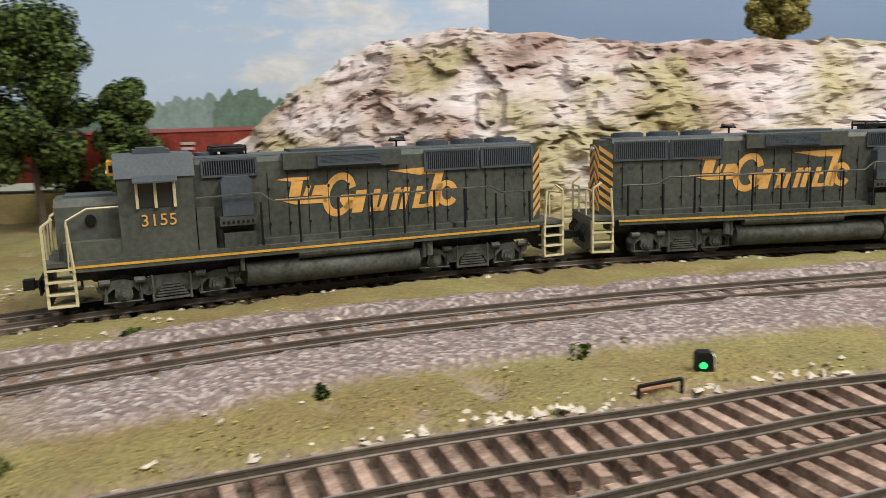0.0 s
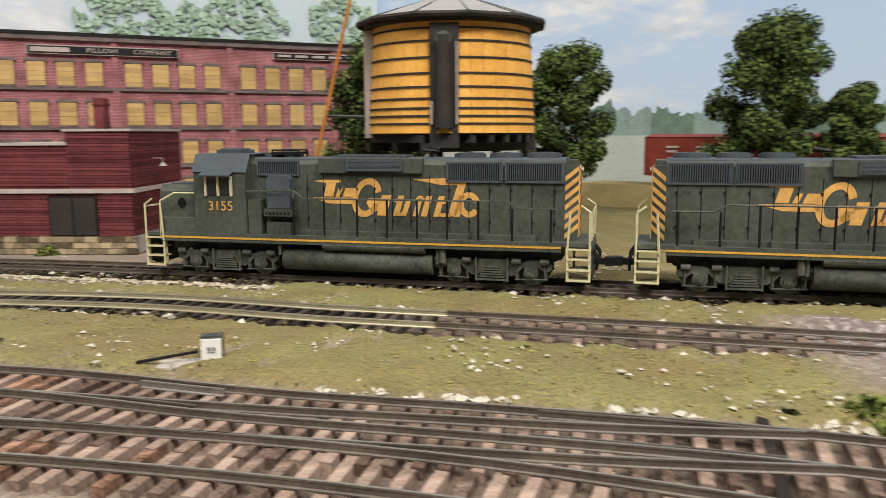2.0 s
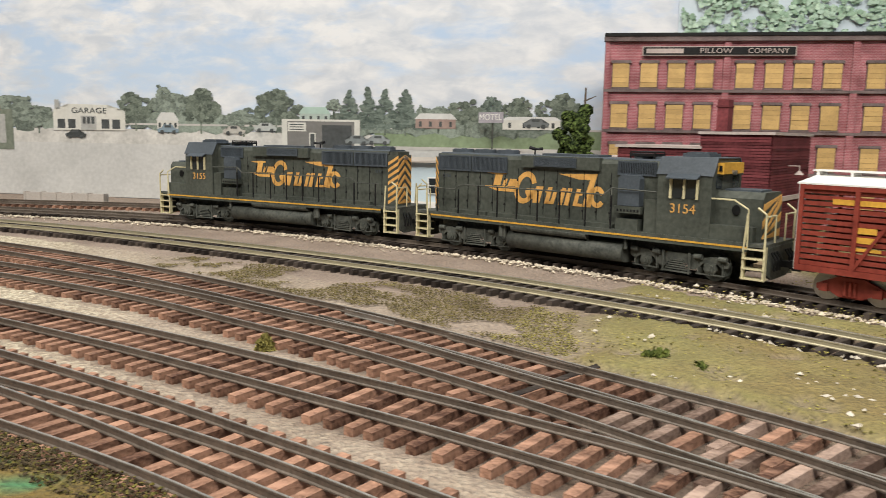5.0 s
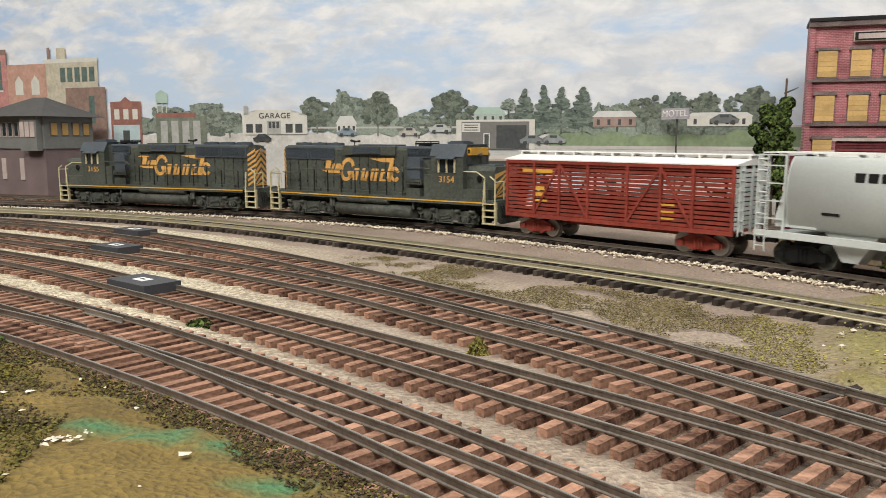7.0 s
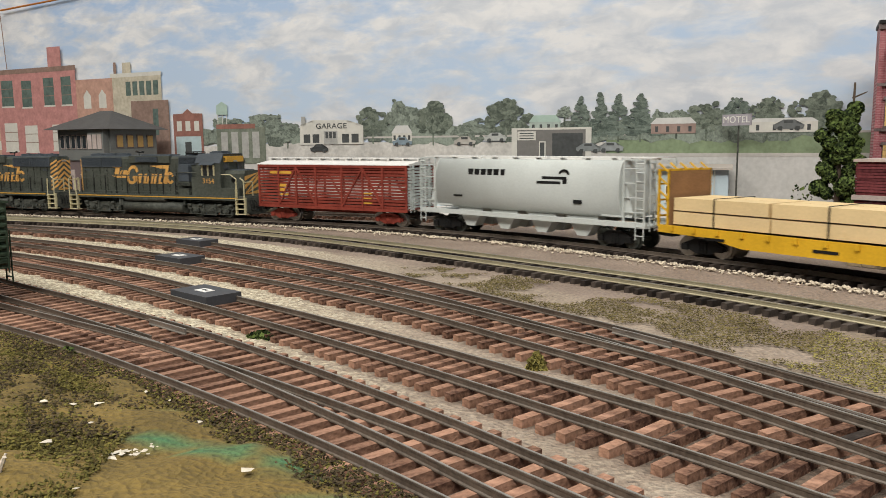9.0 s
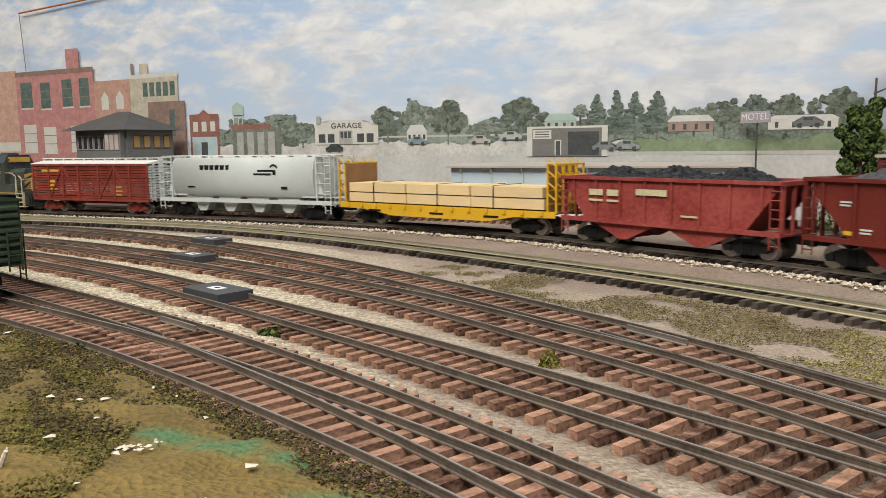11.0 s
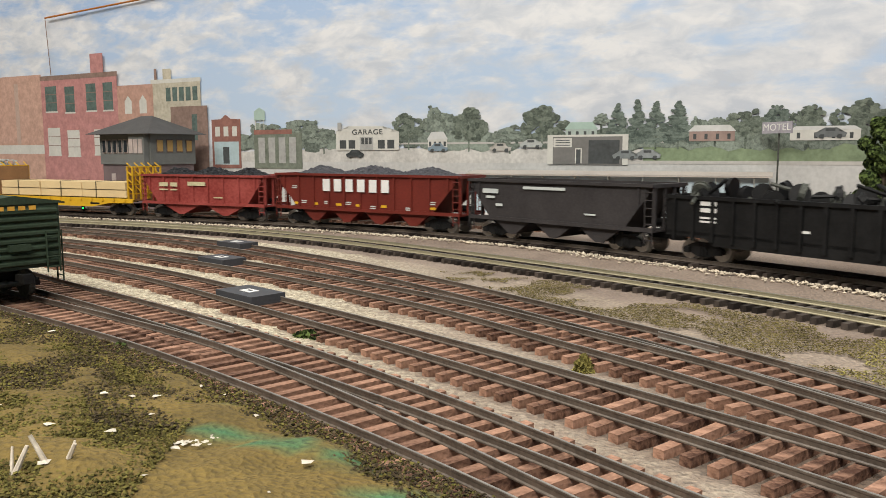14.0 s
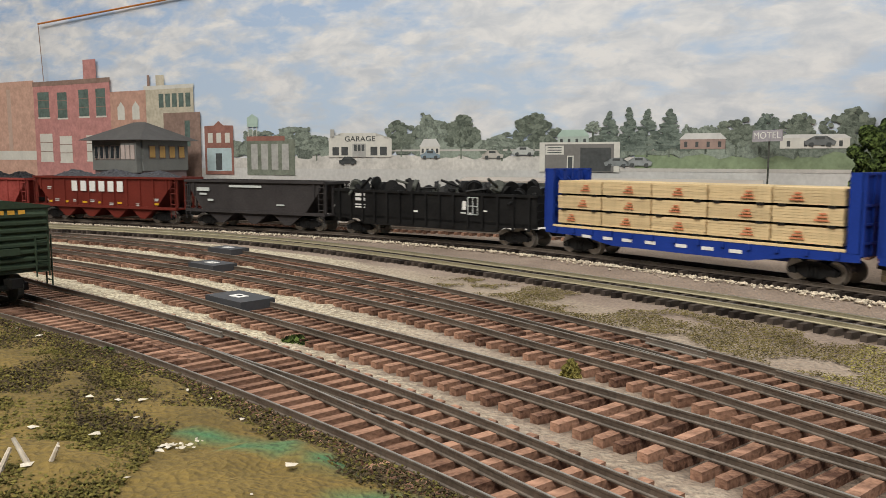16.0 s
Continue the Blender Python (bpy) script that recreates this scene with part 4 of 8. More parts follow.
            rod(bm, (e * 0.0976, s * 0.0172, 0.0310), (e * 0.0940, s * 0.0172, 0.0335), 0.0005, 5)
            rod(bm, (e * 0.0890, s * 0.0172, 0.0150), (e * 0.0900, s * 0.0172, 0.0310), 0.0005, 5)
            rod(bm, (e * 0.0976, s * 0.0172, 0.0300), (e * 0.0976, s * 0.0060, 0.0300), 0.0004, 5)
            rod(bm, (e * 0.0976, s * 0.0060, 0.0186), (e * 0.0976, s * 0.0060, 0.0300), 0.0004, 5)
            part("grab_rail", bm, CREAM, car)
    # tanks between the trucks
    bm = bmesh.new()
    side = [(0.0110 + 0.0056 * math.cos(q), 0.0080 + 0.0049 * math.sin(q)) for q in (math.pi * (k / 12 - 0.5) for k in range(13))]
    prism(bm, side + [(-p, q) for p, q in side[::-1]], "x", -0.0425, 0.0225)
    tank = part("fuel_tank", bm, UNDER, car, "rounded dusty fuel tank")
    tank.data.polygons.foreach_set("use_smooth", [len(f.vertices) == 4 for f in tank.data.polygons])
    for s in (-1, 1):
        bm = bmesh.new()
        rod(bm, (0.0030, s * 0.0150, 0.0148), (-0.0400, s * 0.0150, 0.0148), 0.0024, 14)
        part("air_tank", bm, UNDER, car, smooth=False)
        for x, z, r in ((-0.0445, 0.0085, 0.0007), (-0.0465, 0.0090, 0.0014), (0.0240, 0.0100, 0.0009)):
            bm = bmesh.new()
            rod(bm, (x, s * 0.0150, 0.0168), (x, s * 0.0150, z), r, 8)
            part("pipe", bm, UNDER, car)
    # roof: fans, exhaust, horn, cab cooler
    for x in (-0.0540, -0.0675, -0.0810):
        bm = bmesh.new()
        rod(bm, (x, 0, 0.0512), (x, 0, 0.0530), 0.0060, 24)
        rod(bm, (x, 0, 0.0530), (x, 0, 0.0534), 0.0052, 24)
        rod(bm, (x, 0, 0.0534), (x, 0, 0.0537), 0.0014, 10)
        part("cooling_fan", bm, LOCO_TOP, car)
    for x in (0.0230, 0.0330):
        bm = bmesh.new()
        rod(bm, (x, 0, 0.0512), (x, 0, 0.0526), 0.0045, 20)
        part("brake_fan", bm, LOCO_TOP, car)
    bm = bmesh.new()
    box(bm, 0.0180, 0.0320, -0.0050, 0.0050, 0.0526, 0.0538)
    for x in (0.0185, 0.0315):
        for y in (-0.0048, 0.0048):
            rod(bm, (x, y, 0.0510), (x, y, 0.0545), 0.0004, 5)
    for y in (-0.0048, 0.0048):
        rod(bm, (0.0185, y, 0.0545), (0.0315, y, 0.0545), 0.0004, 5)
    part("roof_guard", bm, BLACK, car)
    bm = bmesh.new()
    box(bm, -0.0300, 0.0020, -0.0060, 0.0060, 0.0512, 0.0524)
    part("exhaust_housing", bm, LOCO_TOP, car, bevel=0.0004)
    bm = bmesh.new()
    rod(bm, (-0.0395, 0.002, 0.0512), (-0.0395, 0.002, 0.0545), 0.0004, 5)
    rod(bm, (-0.0365, 0.002, 0.0540), (-0.0425, 0.002, 0.0550), 0.0004, 6, 0.0010)
    rod(bm, (-0.0425, 0.004, 0.0540), (-0.0365, 0.004, 0.0545), 0.0004, 6, 0.0009)
    rod(bm, (-0.0395, 0.002, 0.0545), (-0.0395, 0.004, 0.0543), 0.0004, 5)
    part("horn", bm, BLACK, car)
    bm = bmesh.new()
    box(bm, 0.0470, 0.0610, -0.0060, 0.0060, 0.0530, 0.0546)
    box(bm, 0.0485, 0.0595, -0.0048, 0.0048, 0.0546, 0.0552)
    part("roof_cooler", bm, LOCO_TOP, car, bevel=0.0004)
    # number box and front windows
    bm = bmesh.new()
    box(bm, 0.0680, 0.0712, -0.0110, 0.0110, 0.0462, 0.0510)
    nb = part("number_box", bm, YELLOW_LINE, car, bevel=0.0004)
    bm = bmesh.new()
    for s in (-1, 1):
        box(bm, 0.0688, 0.0704, min(s * 0.0108, s * 0.0112), max(s * 0.0108, s * 0.0112), 0.0474, 0.0498)
    part("number_panel", bm, BLACK, nb)
    bm = bmesh.new()
    for y in (-0.0090, 0.0090):
        box(bm, 0.0676, 0.0684, y - 0.0030, y + 0.0030, 0.0400, 0.0452)
    part("windscreen", bm, GLASS_DARK, car)
    stripes(car, -0.0932, -0.0072, 0.0, 0.0200, 0.0486, -1, 0.8)
    stripes(car, -0.0932, 0.0072, 0.0, 0.0200, 0.0486, -1, -0.8)
    stripes(car, 0.0925, -0.0105, 0.0105, 0.0200, 0.0380, 1, 0.8, 5)
    # brake wheel, headlights, pilots
    bm = bmesh.new()
    for s in (-1, 1):
        rod(bm, (0.0790, s * 0.0110, 0.0315), (0.0790, s * 0.0116, 0.0315), 0.0022, 14)
    part("brake_wheel", bm, BLACK, car)
    for e in (-1, 1):
        bm = bmesh.new()
        prism(bm, [(-0.0150, 0.0172), (0.0150, 0.0172), (0.0150, 0.0060), (0.0090, 0.0034), (-0.0090, 0.0034), (-0.0150, 0.0060)], "x", min(e * 0.0972, e * 0.0984), max(e * 0.0972, e * 0.0984))
        part("pilot", bm, UNDER, car)
        for y in (-0.0110, -0.0080, -0.0050, 0.0050, 0.0080, 0.0110):
            bm = bmesh.new()
            rod(bm, (e * 0.0984, y, 0.0150), (e * 0.1005, y * 1.05, 0.0120), 0.0005, 5)
            rod(bm, (e * 0.1005, y * 1.05, 0.0120), (e * 0.1000, y * 1.05, 0.0075), 0.0005, 5)
            part("air_hose", bm, BLACK, car)
        coupler(car, e * 0.0970, e, BLACK)
        bm = bmesh.new()
        x = 0.0712 if e > 0 else -0.0935
        for y in (-0.0012, 0.0012):
            rod(bm, (x, y, 0.0468), (x + e * 0.0008, y, 0.0468), 0.0010, 10)
        part("headlight", bm, STEEL, car)
    # the cab and hood lengths as they stand on the frame
    for o in car.children_recursive:
        if o.type != "MESH" or o.name.startswith(("corner", "grab", "pilot", "air_hose", "coupler")):
            continue
        if o.location.length > 0:
            o.location.x += 0.0105 * (1 - (o.location.x / 0.098) ** 2)
        else:
            for v in o.data.vertices:
                v.co.x += 0.0105 * max(0.0, 1 - (v.co.x / 0.098) ** 2)
    loco_truck(car, 0.0600)
    loco_truck(car, -0.0586)
    return car


def ladder_part(car, x, y, z0, z1, mat, width=0.0050, across="x", steps=6, name="ladder"):
    bm = bmesh.new()
    for k in (-0.5, 0.5):
        a = (x + k * width, y) if across == "x" else (x, y + k * width)
        rod(bm, (*a, z0), (*a, z1), 0.00035, 5)
    for i in range(steps):
        z = z0 + (z1 - z0) * (i + 0.5) / steps
        a = (x - width / 2, y) if across == "x" else (x, y - width / 2)
        b = (x + width / 2, y) if across == "x" else (x, y + width / 2)
        rod(bm, (*a, z), (*b, z), 0.00032, 5)
    return part(name, bm, mat, car)


def stencil(car, x, z, s, w, h, rows, mat, y):
    """Small unreadable writing as plain bars."""
    for r in range(rows):
        bm = bmesh.new()
        zz = z - r * h * 1.8
        a, b = sorted((s * y, s * (y + 0.00015)))
        box(bm, x - w / 2 * (1 - 0.2 * (r % 2)), x + w / 2, a, b, zz - h / 2, zz + h / 2)
        part("stencil_bar", bm, mat, car)


def hopper_car(length, height, mat, ribs, bays, label, load=True, blocks=None, block_mat=None):
    car = thing("hopper_car", label, "hopper car", group="train")
    e = length / 2 - 0.006
    top, low, w = height, 0.0150, 0.0172
    cutx = e * 0.30
    for s in (-1, 1):
        bm = bmesh.new()
        a, b = sorted((s * (w - 0.0008), s * w))
        prism(bm, [(-e + 0.004, top), (-e + 0.004, top - 0.006), (-e + cutx * 0.85, low), (e - cutx * 0.85, low), (e - 0.004, top - 0.006), (e - 0.004, top)], "y", a, b)
        part("side_sheet", bm, mat, car)
        a, b = sorted((s * w, s * (w + 0.0010)))
        for k in range(ribs):
            bm = bmesh.new()
            x = -e + 0.010 + (2 * e - 0.020) * k / (ribs - 1)
            zl = max(low, low + (abs(x) - (e - cutx * 0.85)) * (top - 0.006 - low) / (cutx * 0.85 - 0.004)) if abs(x) > e - cutx * 0.85 else low
            box(bm, x - 0.0007, x + 0.0007, a, b, zl, top)
            part("side_rib", bm, mat, car)
        bm = bmesh.new()
        a, b = sorted((s * (w - 0.0006), s * (w + 0.0016)))
        box(bm, -e, e, a, b, top - 0.0014, top + 0.0004)
        part("top_chord", bm, mat, car)
        bm = bmesh.new()
        a, b = sorted((s * (w - 0.0010), s * (w + 0.0008)))
        box(bm, -e, e, a, b, 0.0126, 0.0150)
        part("side_sill", bm, mat, car)
        for x in (-e + 0.0030, e - 0.0030):
            ladder_part(car, x, s * (w + 0.0006), 0.0060, top - 0.002, mat, 0.0050, "x", 7)
    bm = bmesh.new()
    prism(bm, [(-e + 0.004, top - 0.001), (-e + cutx, 0.0130), (e - cutx, 0.0130), (e - 0.004, top - 0.001), (e - 0.006, top - 0.001), (e - cutx - 0.002, 0.0150), (-e + cutx + 0.002, 0.0150), (-e + 0.006, top - 0.001)], "y", -w + 0.0008, w - 0.0008)
    part("slope_sheet", bm, mat, car)
    for k in range(bays):
        x = (-0.5 + (k + 0.5) / bays) * 2 * (e - cutx * 0.95)
        hw = (e - cutx) / bays * 0.92
        bm = bmesh.new()
        for s in (-1, 1):
            prism(bm, [(x - hw, 0.0130), (x + hw, 0.0130), (x + 0.0028, 0.0040), (x - 0.0028, 0.0040)], "y", s * 0.0148 - 0.0008, s * 0.0148 + 0.0008)
        prism(bm, [(x - hw * 0.8, 0.0130), (x + hw * 0.8, 0.0130), (x + 0.0020, 0.0044), (x - 0.0020, 0.0044)], "y", -0.0140, 0.0140)
        part("hopper_bay", bm, mat, car)
    for d in (-1, 1):
        bm = bmesh.new()
        for y in (-0.0150, -0.0050, 0.0050, 0.0150):
            box(bm, min(d * (e - 0.0016), d * e), max(d * (e - 0.0016), d * e), y - 0.0007, y + 0.0007, 0.0130, top - 0.0005)
        box(bm, min(d * (e - 0.010), d * e), max(d * (e - 0.010), d * e), -w, w, 0.0126, 0.0136)
        box(bm, min(d * (e - 0.0045), d * (e + 0.0004)), max(d * (e - 0.0045), d * (e + 0.0004)), -w, w, top - 0.0018, top + 0.0003)
        part("end_frame", bm, mat, car)
        bm = bmesh.new()
        box(bm, min(d * (e - 0.014), d * (e + 0.002)), max(d * (e - 0.014), d * (e + 0.002)), -0.0030, 0.0030, 0.0086, 0.0128)
        rod(bm, (d * (e - 0.0120), -0.006, 0.0170), (d * (e - 0.0050), -0.006, 0.0170), 0.0022, 10)
        part("draft_gear", bm, BLACK, car)
        coupler(car, d * (e - 0.001), d, BLACK)
        freight_truck(car, d * (e - 0.0205), BLACK, STEEL)
    if load:
        bm = bmesh.new()
        nx, ny = 110, 26
        grid = []
        rnd = random.Random(int(length * 10000))
        humps = 3
        for i in range(nx + 1):
            for j in range(ny + 1):
                u, v = i / nx, j / ny
                x, y = (u - 0.5) * 2 * (e - 0.0055), (v - 0.5) * 2 * (w - 0.0012)
                edge = min(1.0, 6 * min(u, 1 - u)) * (1 - (2 * v - 1) ** 2)
                zz = top - 0.0014 + edge * (0.0030 + 0.0042 * (0.5 - 0.5 * math.cos(2 * math.pi * humps * u)))
                grid.append(bm.verts.new((x, y, zz + edge ** 0.5 * (rnd.uniform(-0.0005, 0.0005) + 0.0011 * noise.cell((x * 480, y * 300, 3))))))
        for i in range(nx):
            for j in range(ny):
                k = i * (ny + 1) + j
                bm.faces.new((grid[k], grid[k + 1], grid[k + ny + 2], grid[k + ny + 1]))
        ob = new("coal_load", mesh_of("coal_load", bm, COAL))
        ob.parent = car
        ob["label"] = "heaped black coal load"
    else:
        bm = bmesh.new()
        box(bm, -e + cutx, e - cutx, -w + 0.001, w - 0.001, 0.0150, 0.0158)
        part("floor_sheet", bm, BLACK, car)
    for s in (-1, 1):
        for (x, z, bw, bh) in (blocks or ()):
            bm = bmesh.new()
            a, b = sorted((s * (w + 0.00102), s * (w + 0.00116)))
            box(bm, s * x - bw / 2, s * x + bw / 2, a, b, z - bh / 2, z + bh / 2)
            part("painted_block", bm, block_mat, car)
    return car


def stock_car():
    car = thing("stock_car", "oxide red slatted wooden stock car with pale roof", "stock car", group="train")
    e, w, top = 0.0715, 0.0168, 0.0445
    bm = bmesh.new()
    box(bm, -e, e, -w + 0.001, w - 0.001, 0.0126, 0.0142)
    box(bm, -e * 0.5, e * 0.5, -0.004, 0.004, 0.0080, 0.0126)
    part("floor_frame", bm, CAR_RED, car)
    for s in (-1, 1):
        a, b = sorted((s * (w - 0.0006), s * w))
        for k in range(13):
            bm = bmesh.new()
            z = 0.0136 + k * 0.0023
            box(bm, -e, e, a, b, z, z + 0.0016)
            part("slat", bm, CAR_RED, car)
        a, b = sorted((s * w, s * (w + 0.0009)))
        for x in (-e + 0.0008, -0.050, -0.032, -0.0125, 0.0125, 0.032, 0.050, e - 0.0008):
            bm = bmesh.new()
            box(bm, x - 0.0008, x + 0.0008, a, b, 0.0134, top - 0.0018)
            part("post", bm, CAR_RED, car)
        for z0, z1 in ((0.0112, 0.0134), (top - 0.0018, top)):
            bm = bmesh.new()
            box(bm, -e, e, a, b, z0, z1)
            part("side_beam", bm, CAR_RED, car)
        for x0, x1 in ((-0.050, -0.032), (-0.0125, -0.032), (0.0125, 0.032), (0.050, 0.032)):
            bm = bmesh.new()
            prism(bm, [(x0 - 0.0007, 0.0134), (x0 + 0.0007, 0.0134), (x1 + 0.0007, top - 0.0018), (x1 - 0.0007, top - 0.0018)], "y", a, b - 0.0001 if s > 0 else b)
            part("diagonal_brace", bm, CAR_RED, car)
        for x, z, bw, bh in ((0.048, 0.0385, 0.022, 0.0020), (0.046, 0.0285, 0.007, 0.0022), (0.046, 0.0250, 0.007, 0.0022), (0.045, 0.0215, 0.009, 0.0012), (-0.036, 0.0240, 0.008, 0.0010), (-0.036, 0.0205, 0.008, 0.0010), (-0.036, 0.0170, 0.008, 0.0010)):
            bm = bmesh.new()
            a, b = sorted((s * (w + 0.0001), s * (w + 0.00025)))
            box(bm, s * x - bw / 2, s * x + bw / 2, a, b, z - bh / 2, z + bh / 2)
            part("painted_block", bm, YELLOW_LINE, car)
    for d in (-1, 1):
        for k in range(13):
            bm = bmesh.new()
            z = 0.0136 + k * 0.0023
            box(bm, min(d * (e - 0.0006), d * e), max(d * (e - 0.0006), d * e), -w, w, z, z + 0.0017)
            part("end_slat", bm, CAR_GREY, car, "pale weathered slat")
        for y in (-0.011, 0, 0.011):
            bm = bmesh.new()
            box(bm, min(d * e, d * (e + 0.0009)), max(d * e, d * (e + 0.0009)), y - 0.0008, y + 0.0008, 0.0126, top)
            part("end_post", bm, CAR_GREY, car)
        ladder_part(car, d * (e + 0.0012), 0.0125, 0.0110, top, CAR_GREY, 0.005, "y", 7)
        coupler(car, d * (e - 0.001), d, BLACK)
        freight_truck(car, d * 0.0520, CAR_RED, STEEL)
    bm = bmesh.new()
    prism(bm, [(-w - 0.0010, top), (w + 0.0010, top), (w + 0.0010, top + 0.0006), (0, top + 0.0034), (-w - 0.0010, top + 0.0006)], "x", -e - 0.0010, e + 0.0010)
    part("roof", bm, WHITE, car, "pale grey-white metal roof")
    bm = bmesh.new()
    for y in (-0.0026, 0, 0.0026):
        box(bm, -e - 0.002, e + 0.002, y - 0.0011, y + 0.0011, top + 0.0046, top + 0.0052)
    for k in range(12):
        x = -e + 2 * e * k / 11
        box(bm, x - 0.0005, x + 0.0005, -0.0036, 0.0036, top + 0.0026, top + 0.0046)
    part("roof_walk", bm, WHITE, car)
    return car


def covered_hopper():
    car = thing("covered_hopper", "pale grey covered hopper with smooth bulging sides", "hopper car", group="train")
    e, w = 0.0895, 0.0182
    prof = []
    for k in range(13):
        a = -0.5 * math.pi * 0.86 + math.pi * 0.86 * k / 12
        prof.append((w * (0.66 + 0.34 * math.cos(a)), 0.0335 + 0.0165 * math.sin(a)))

    def bulge(z):
        return w * (0.66 + 0.34 * math.sqrt(max(0.0, 1 - ((z - 0.0335) / 0.0165) ** 2)))
    outline = prof + [(-y, z) for y, z in prof[::-1]]
    bm = bmesh.new()
    prism(bm, outline, "x", -e + 0.017, e - 0.017)
    body = part("body", bm, CAR_GREY, car, smooth=True)
    body.data.polygons.foreach_set("use_smooth", [len(f.vertices) == 4 for f in body.data.polygons])
    for d in (-1, 1):
        bm = bmesh.new()
        a, b = sorted((d * (e - 0.017), d * (e - 0.0165)))
        prism(bm, [(y * 1.0, z) for y, z in outline], "x", a, b)
        prism(bm, [(d * (e - 0.0165), 0.0470), (d * (e - 0.0090), 0.0200), (d * (e - 0.0100), 0.0180), (d * (e - 0.0300), 0.0180)], "y", -0.0150, 0.0150)
        part("end_sheet", bm, CAR_GREY, car)
        bm = bmesh.new()
        for y in (-0.0160, 0.0160):
            for x in (e - 0.001, e - 0.014):
                box(bm, min(d * x, d * (x - 0.0009)), max(d * x, d * (x - 0.0009)), y - 0.0005, y + 0.0005, 0.0130, 0.0500)
            for z in (0.0210, 0.0290, 0.0370, 0.0450, 0.0498):
                box(bm, min(d * (e - 0.001), d * (e - 0.014)), max(d * (e - 0.001), d * (e - 0.014)), y - 0.0004, y + 0.0004, z, z + 0.0006)
        box(bm, min(d * e, d * (e - 0.018)), max(d * e, d * (e - 0.018)), -0.0170, 0.0170, 0.0126, 0.0140)
        part("end_platform", bm, CAR_GREY, car)
        ladder_part(car, d * (e - 0.0035), 0.0172, 0.0060, 0.0505, CAR_GREY, 0.0050, "x", 9)
        ladder_part(car, d * (e - 0.0035), -0.0172, 0.0060, 0.0505, CAR_GREY, 0.0050, "x", 9)
        ladder_part(car, d * e, 0.0100, 0.0110, 0.0505, CAR_GREY, 0.0055, "y", 9)
        coupler(car, d * (e - 0.001), d, BLACK)
        freight_truck(car, d * (e - 0.0210), BLACK, UNDER)
    for s in (-1, 1):
        bm = bmesh.new()
        a, b = sorted((s * 0.0150, s * 0.0172))
        box(bm, -e, e, a, b, 0.0128, 0.0158)
        part("side_sill", bm, CAR_GREY, car)
        for x, z, bw, bh in ((0.040, 0.0415, 0.0040, 0.0038), (0.0345, 0.0415, 0.0040, 0.0038), (0.029, 0.0415, 0.0040, 0.0038), (0.0235, 0.0415, 0.0040, 0.0038), (0.018, 0.0415, 0.0040, 0.0038), (0.0125, 0.0415, 0.0030, 0.0038), (-0.028, 0.0390, 0.018, 0.0016), (-0.024, 0.0362, 0.018, 0.0016), (-0.036, 0.0372, 0.0030, 0.0030), (0.052, 0.0255, 0.008, 0.0012), (-0.045, 0.0255, 0.006, 0.0022)):
            bm = bmesh.new()
            yy = max(bulge(z - bh / 2), bulge(z + bh / 2)) + 0.0001
            a, b = sorted((s * (yy - 0.0012), s * yy))
            box(bm, s * x - bw / 2, s * x + bw / 2, a, b, z - bh / 2, z + bh / 2)
            part("painted_block", bm, BLACK, car)
        bm = bmesh.new()
        cx = -0.035
        ring = []
        for k in range(13):
            t = math.pi * 0.1 + math.pi * 0.75 * k / 12
            for r in (0.0042, 0.0030):
                ring.append((s * cx - s * r * math.cos(t), 0.0400 + r * math.sin(t)))
        for k in range(12):
            q = [ring[2 * k], ring[2 * k + 1], ring[2 * k + 3], ring[2 * k + 2]]
            prism(bm, q, "y", min(s * (bulge(0.042) - 0.001), s * (bulge(0.0395) + 0.0001)), max(s * (bulge(0.042) - 0.001), s * (bulge(0.0395) + 0.0001)))
        part("arc_shape", bm, BLACK, car)
    for x in (-0.045, -0.015, 0.015, 0.045):
        bm = bmesh.new()
        for s in (-1, 1):
            prism(bm, [(x - 0.0125, 0.0185), (x + 0.0125, 0.0185), (x + 0.0035, 0.0052), (x - 0.0035, 0.0052)], "y", s * 0.0085 - 0.0040, s * 0.0085 + 0.0040)
        part("outlet_bay", bm, CAR_GREY, car)
    bm = bmesh.new()
    for y in (-0.0095, 0.0095):
        box(bm, -e - 0.001, e + 0.001, y - 0.0022, y + 0.0022, 0.0508, 0.0513)
    box(bm, -e - 0.001, -e + 0.005, -0.0115, 0.0115, 0.0508, 0.0513)
    box(bm, e - 0.005, e + 0.001, -0.0115, 0.0115, 0.0508, 0.0513)
    for k in range(10):
        x = -e + 0.008 + (2 * e - 0.016) * k / 9
        box(bm, x - 0.0004, x + 0.0004, -0.0115, 0.0115, 0.0496, 0.0508)
    part("roof_walk", bm, WHITE, car)
    for k in range(5):
        bm = bmesh.new()
        x = -0.054 + 0.027 * k
        box(bm, x - 0.0120, x + 0.0120, -0.0048, 0.0048, 0.0496, 0.0514)
        part("roof_hatch", bm, WHITE, car, bevel=0.0006)
    return car


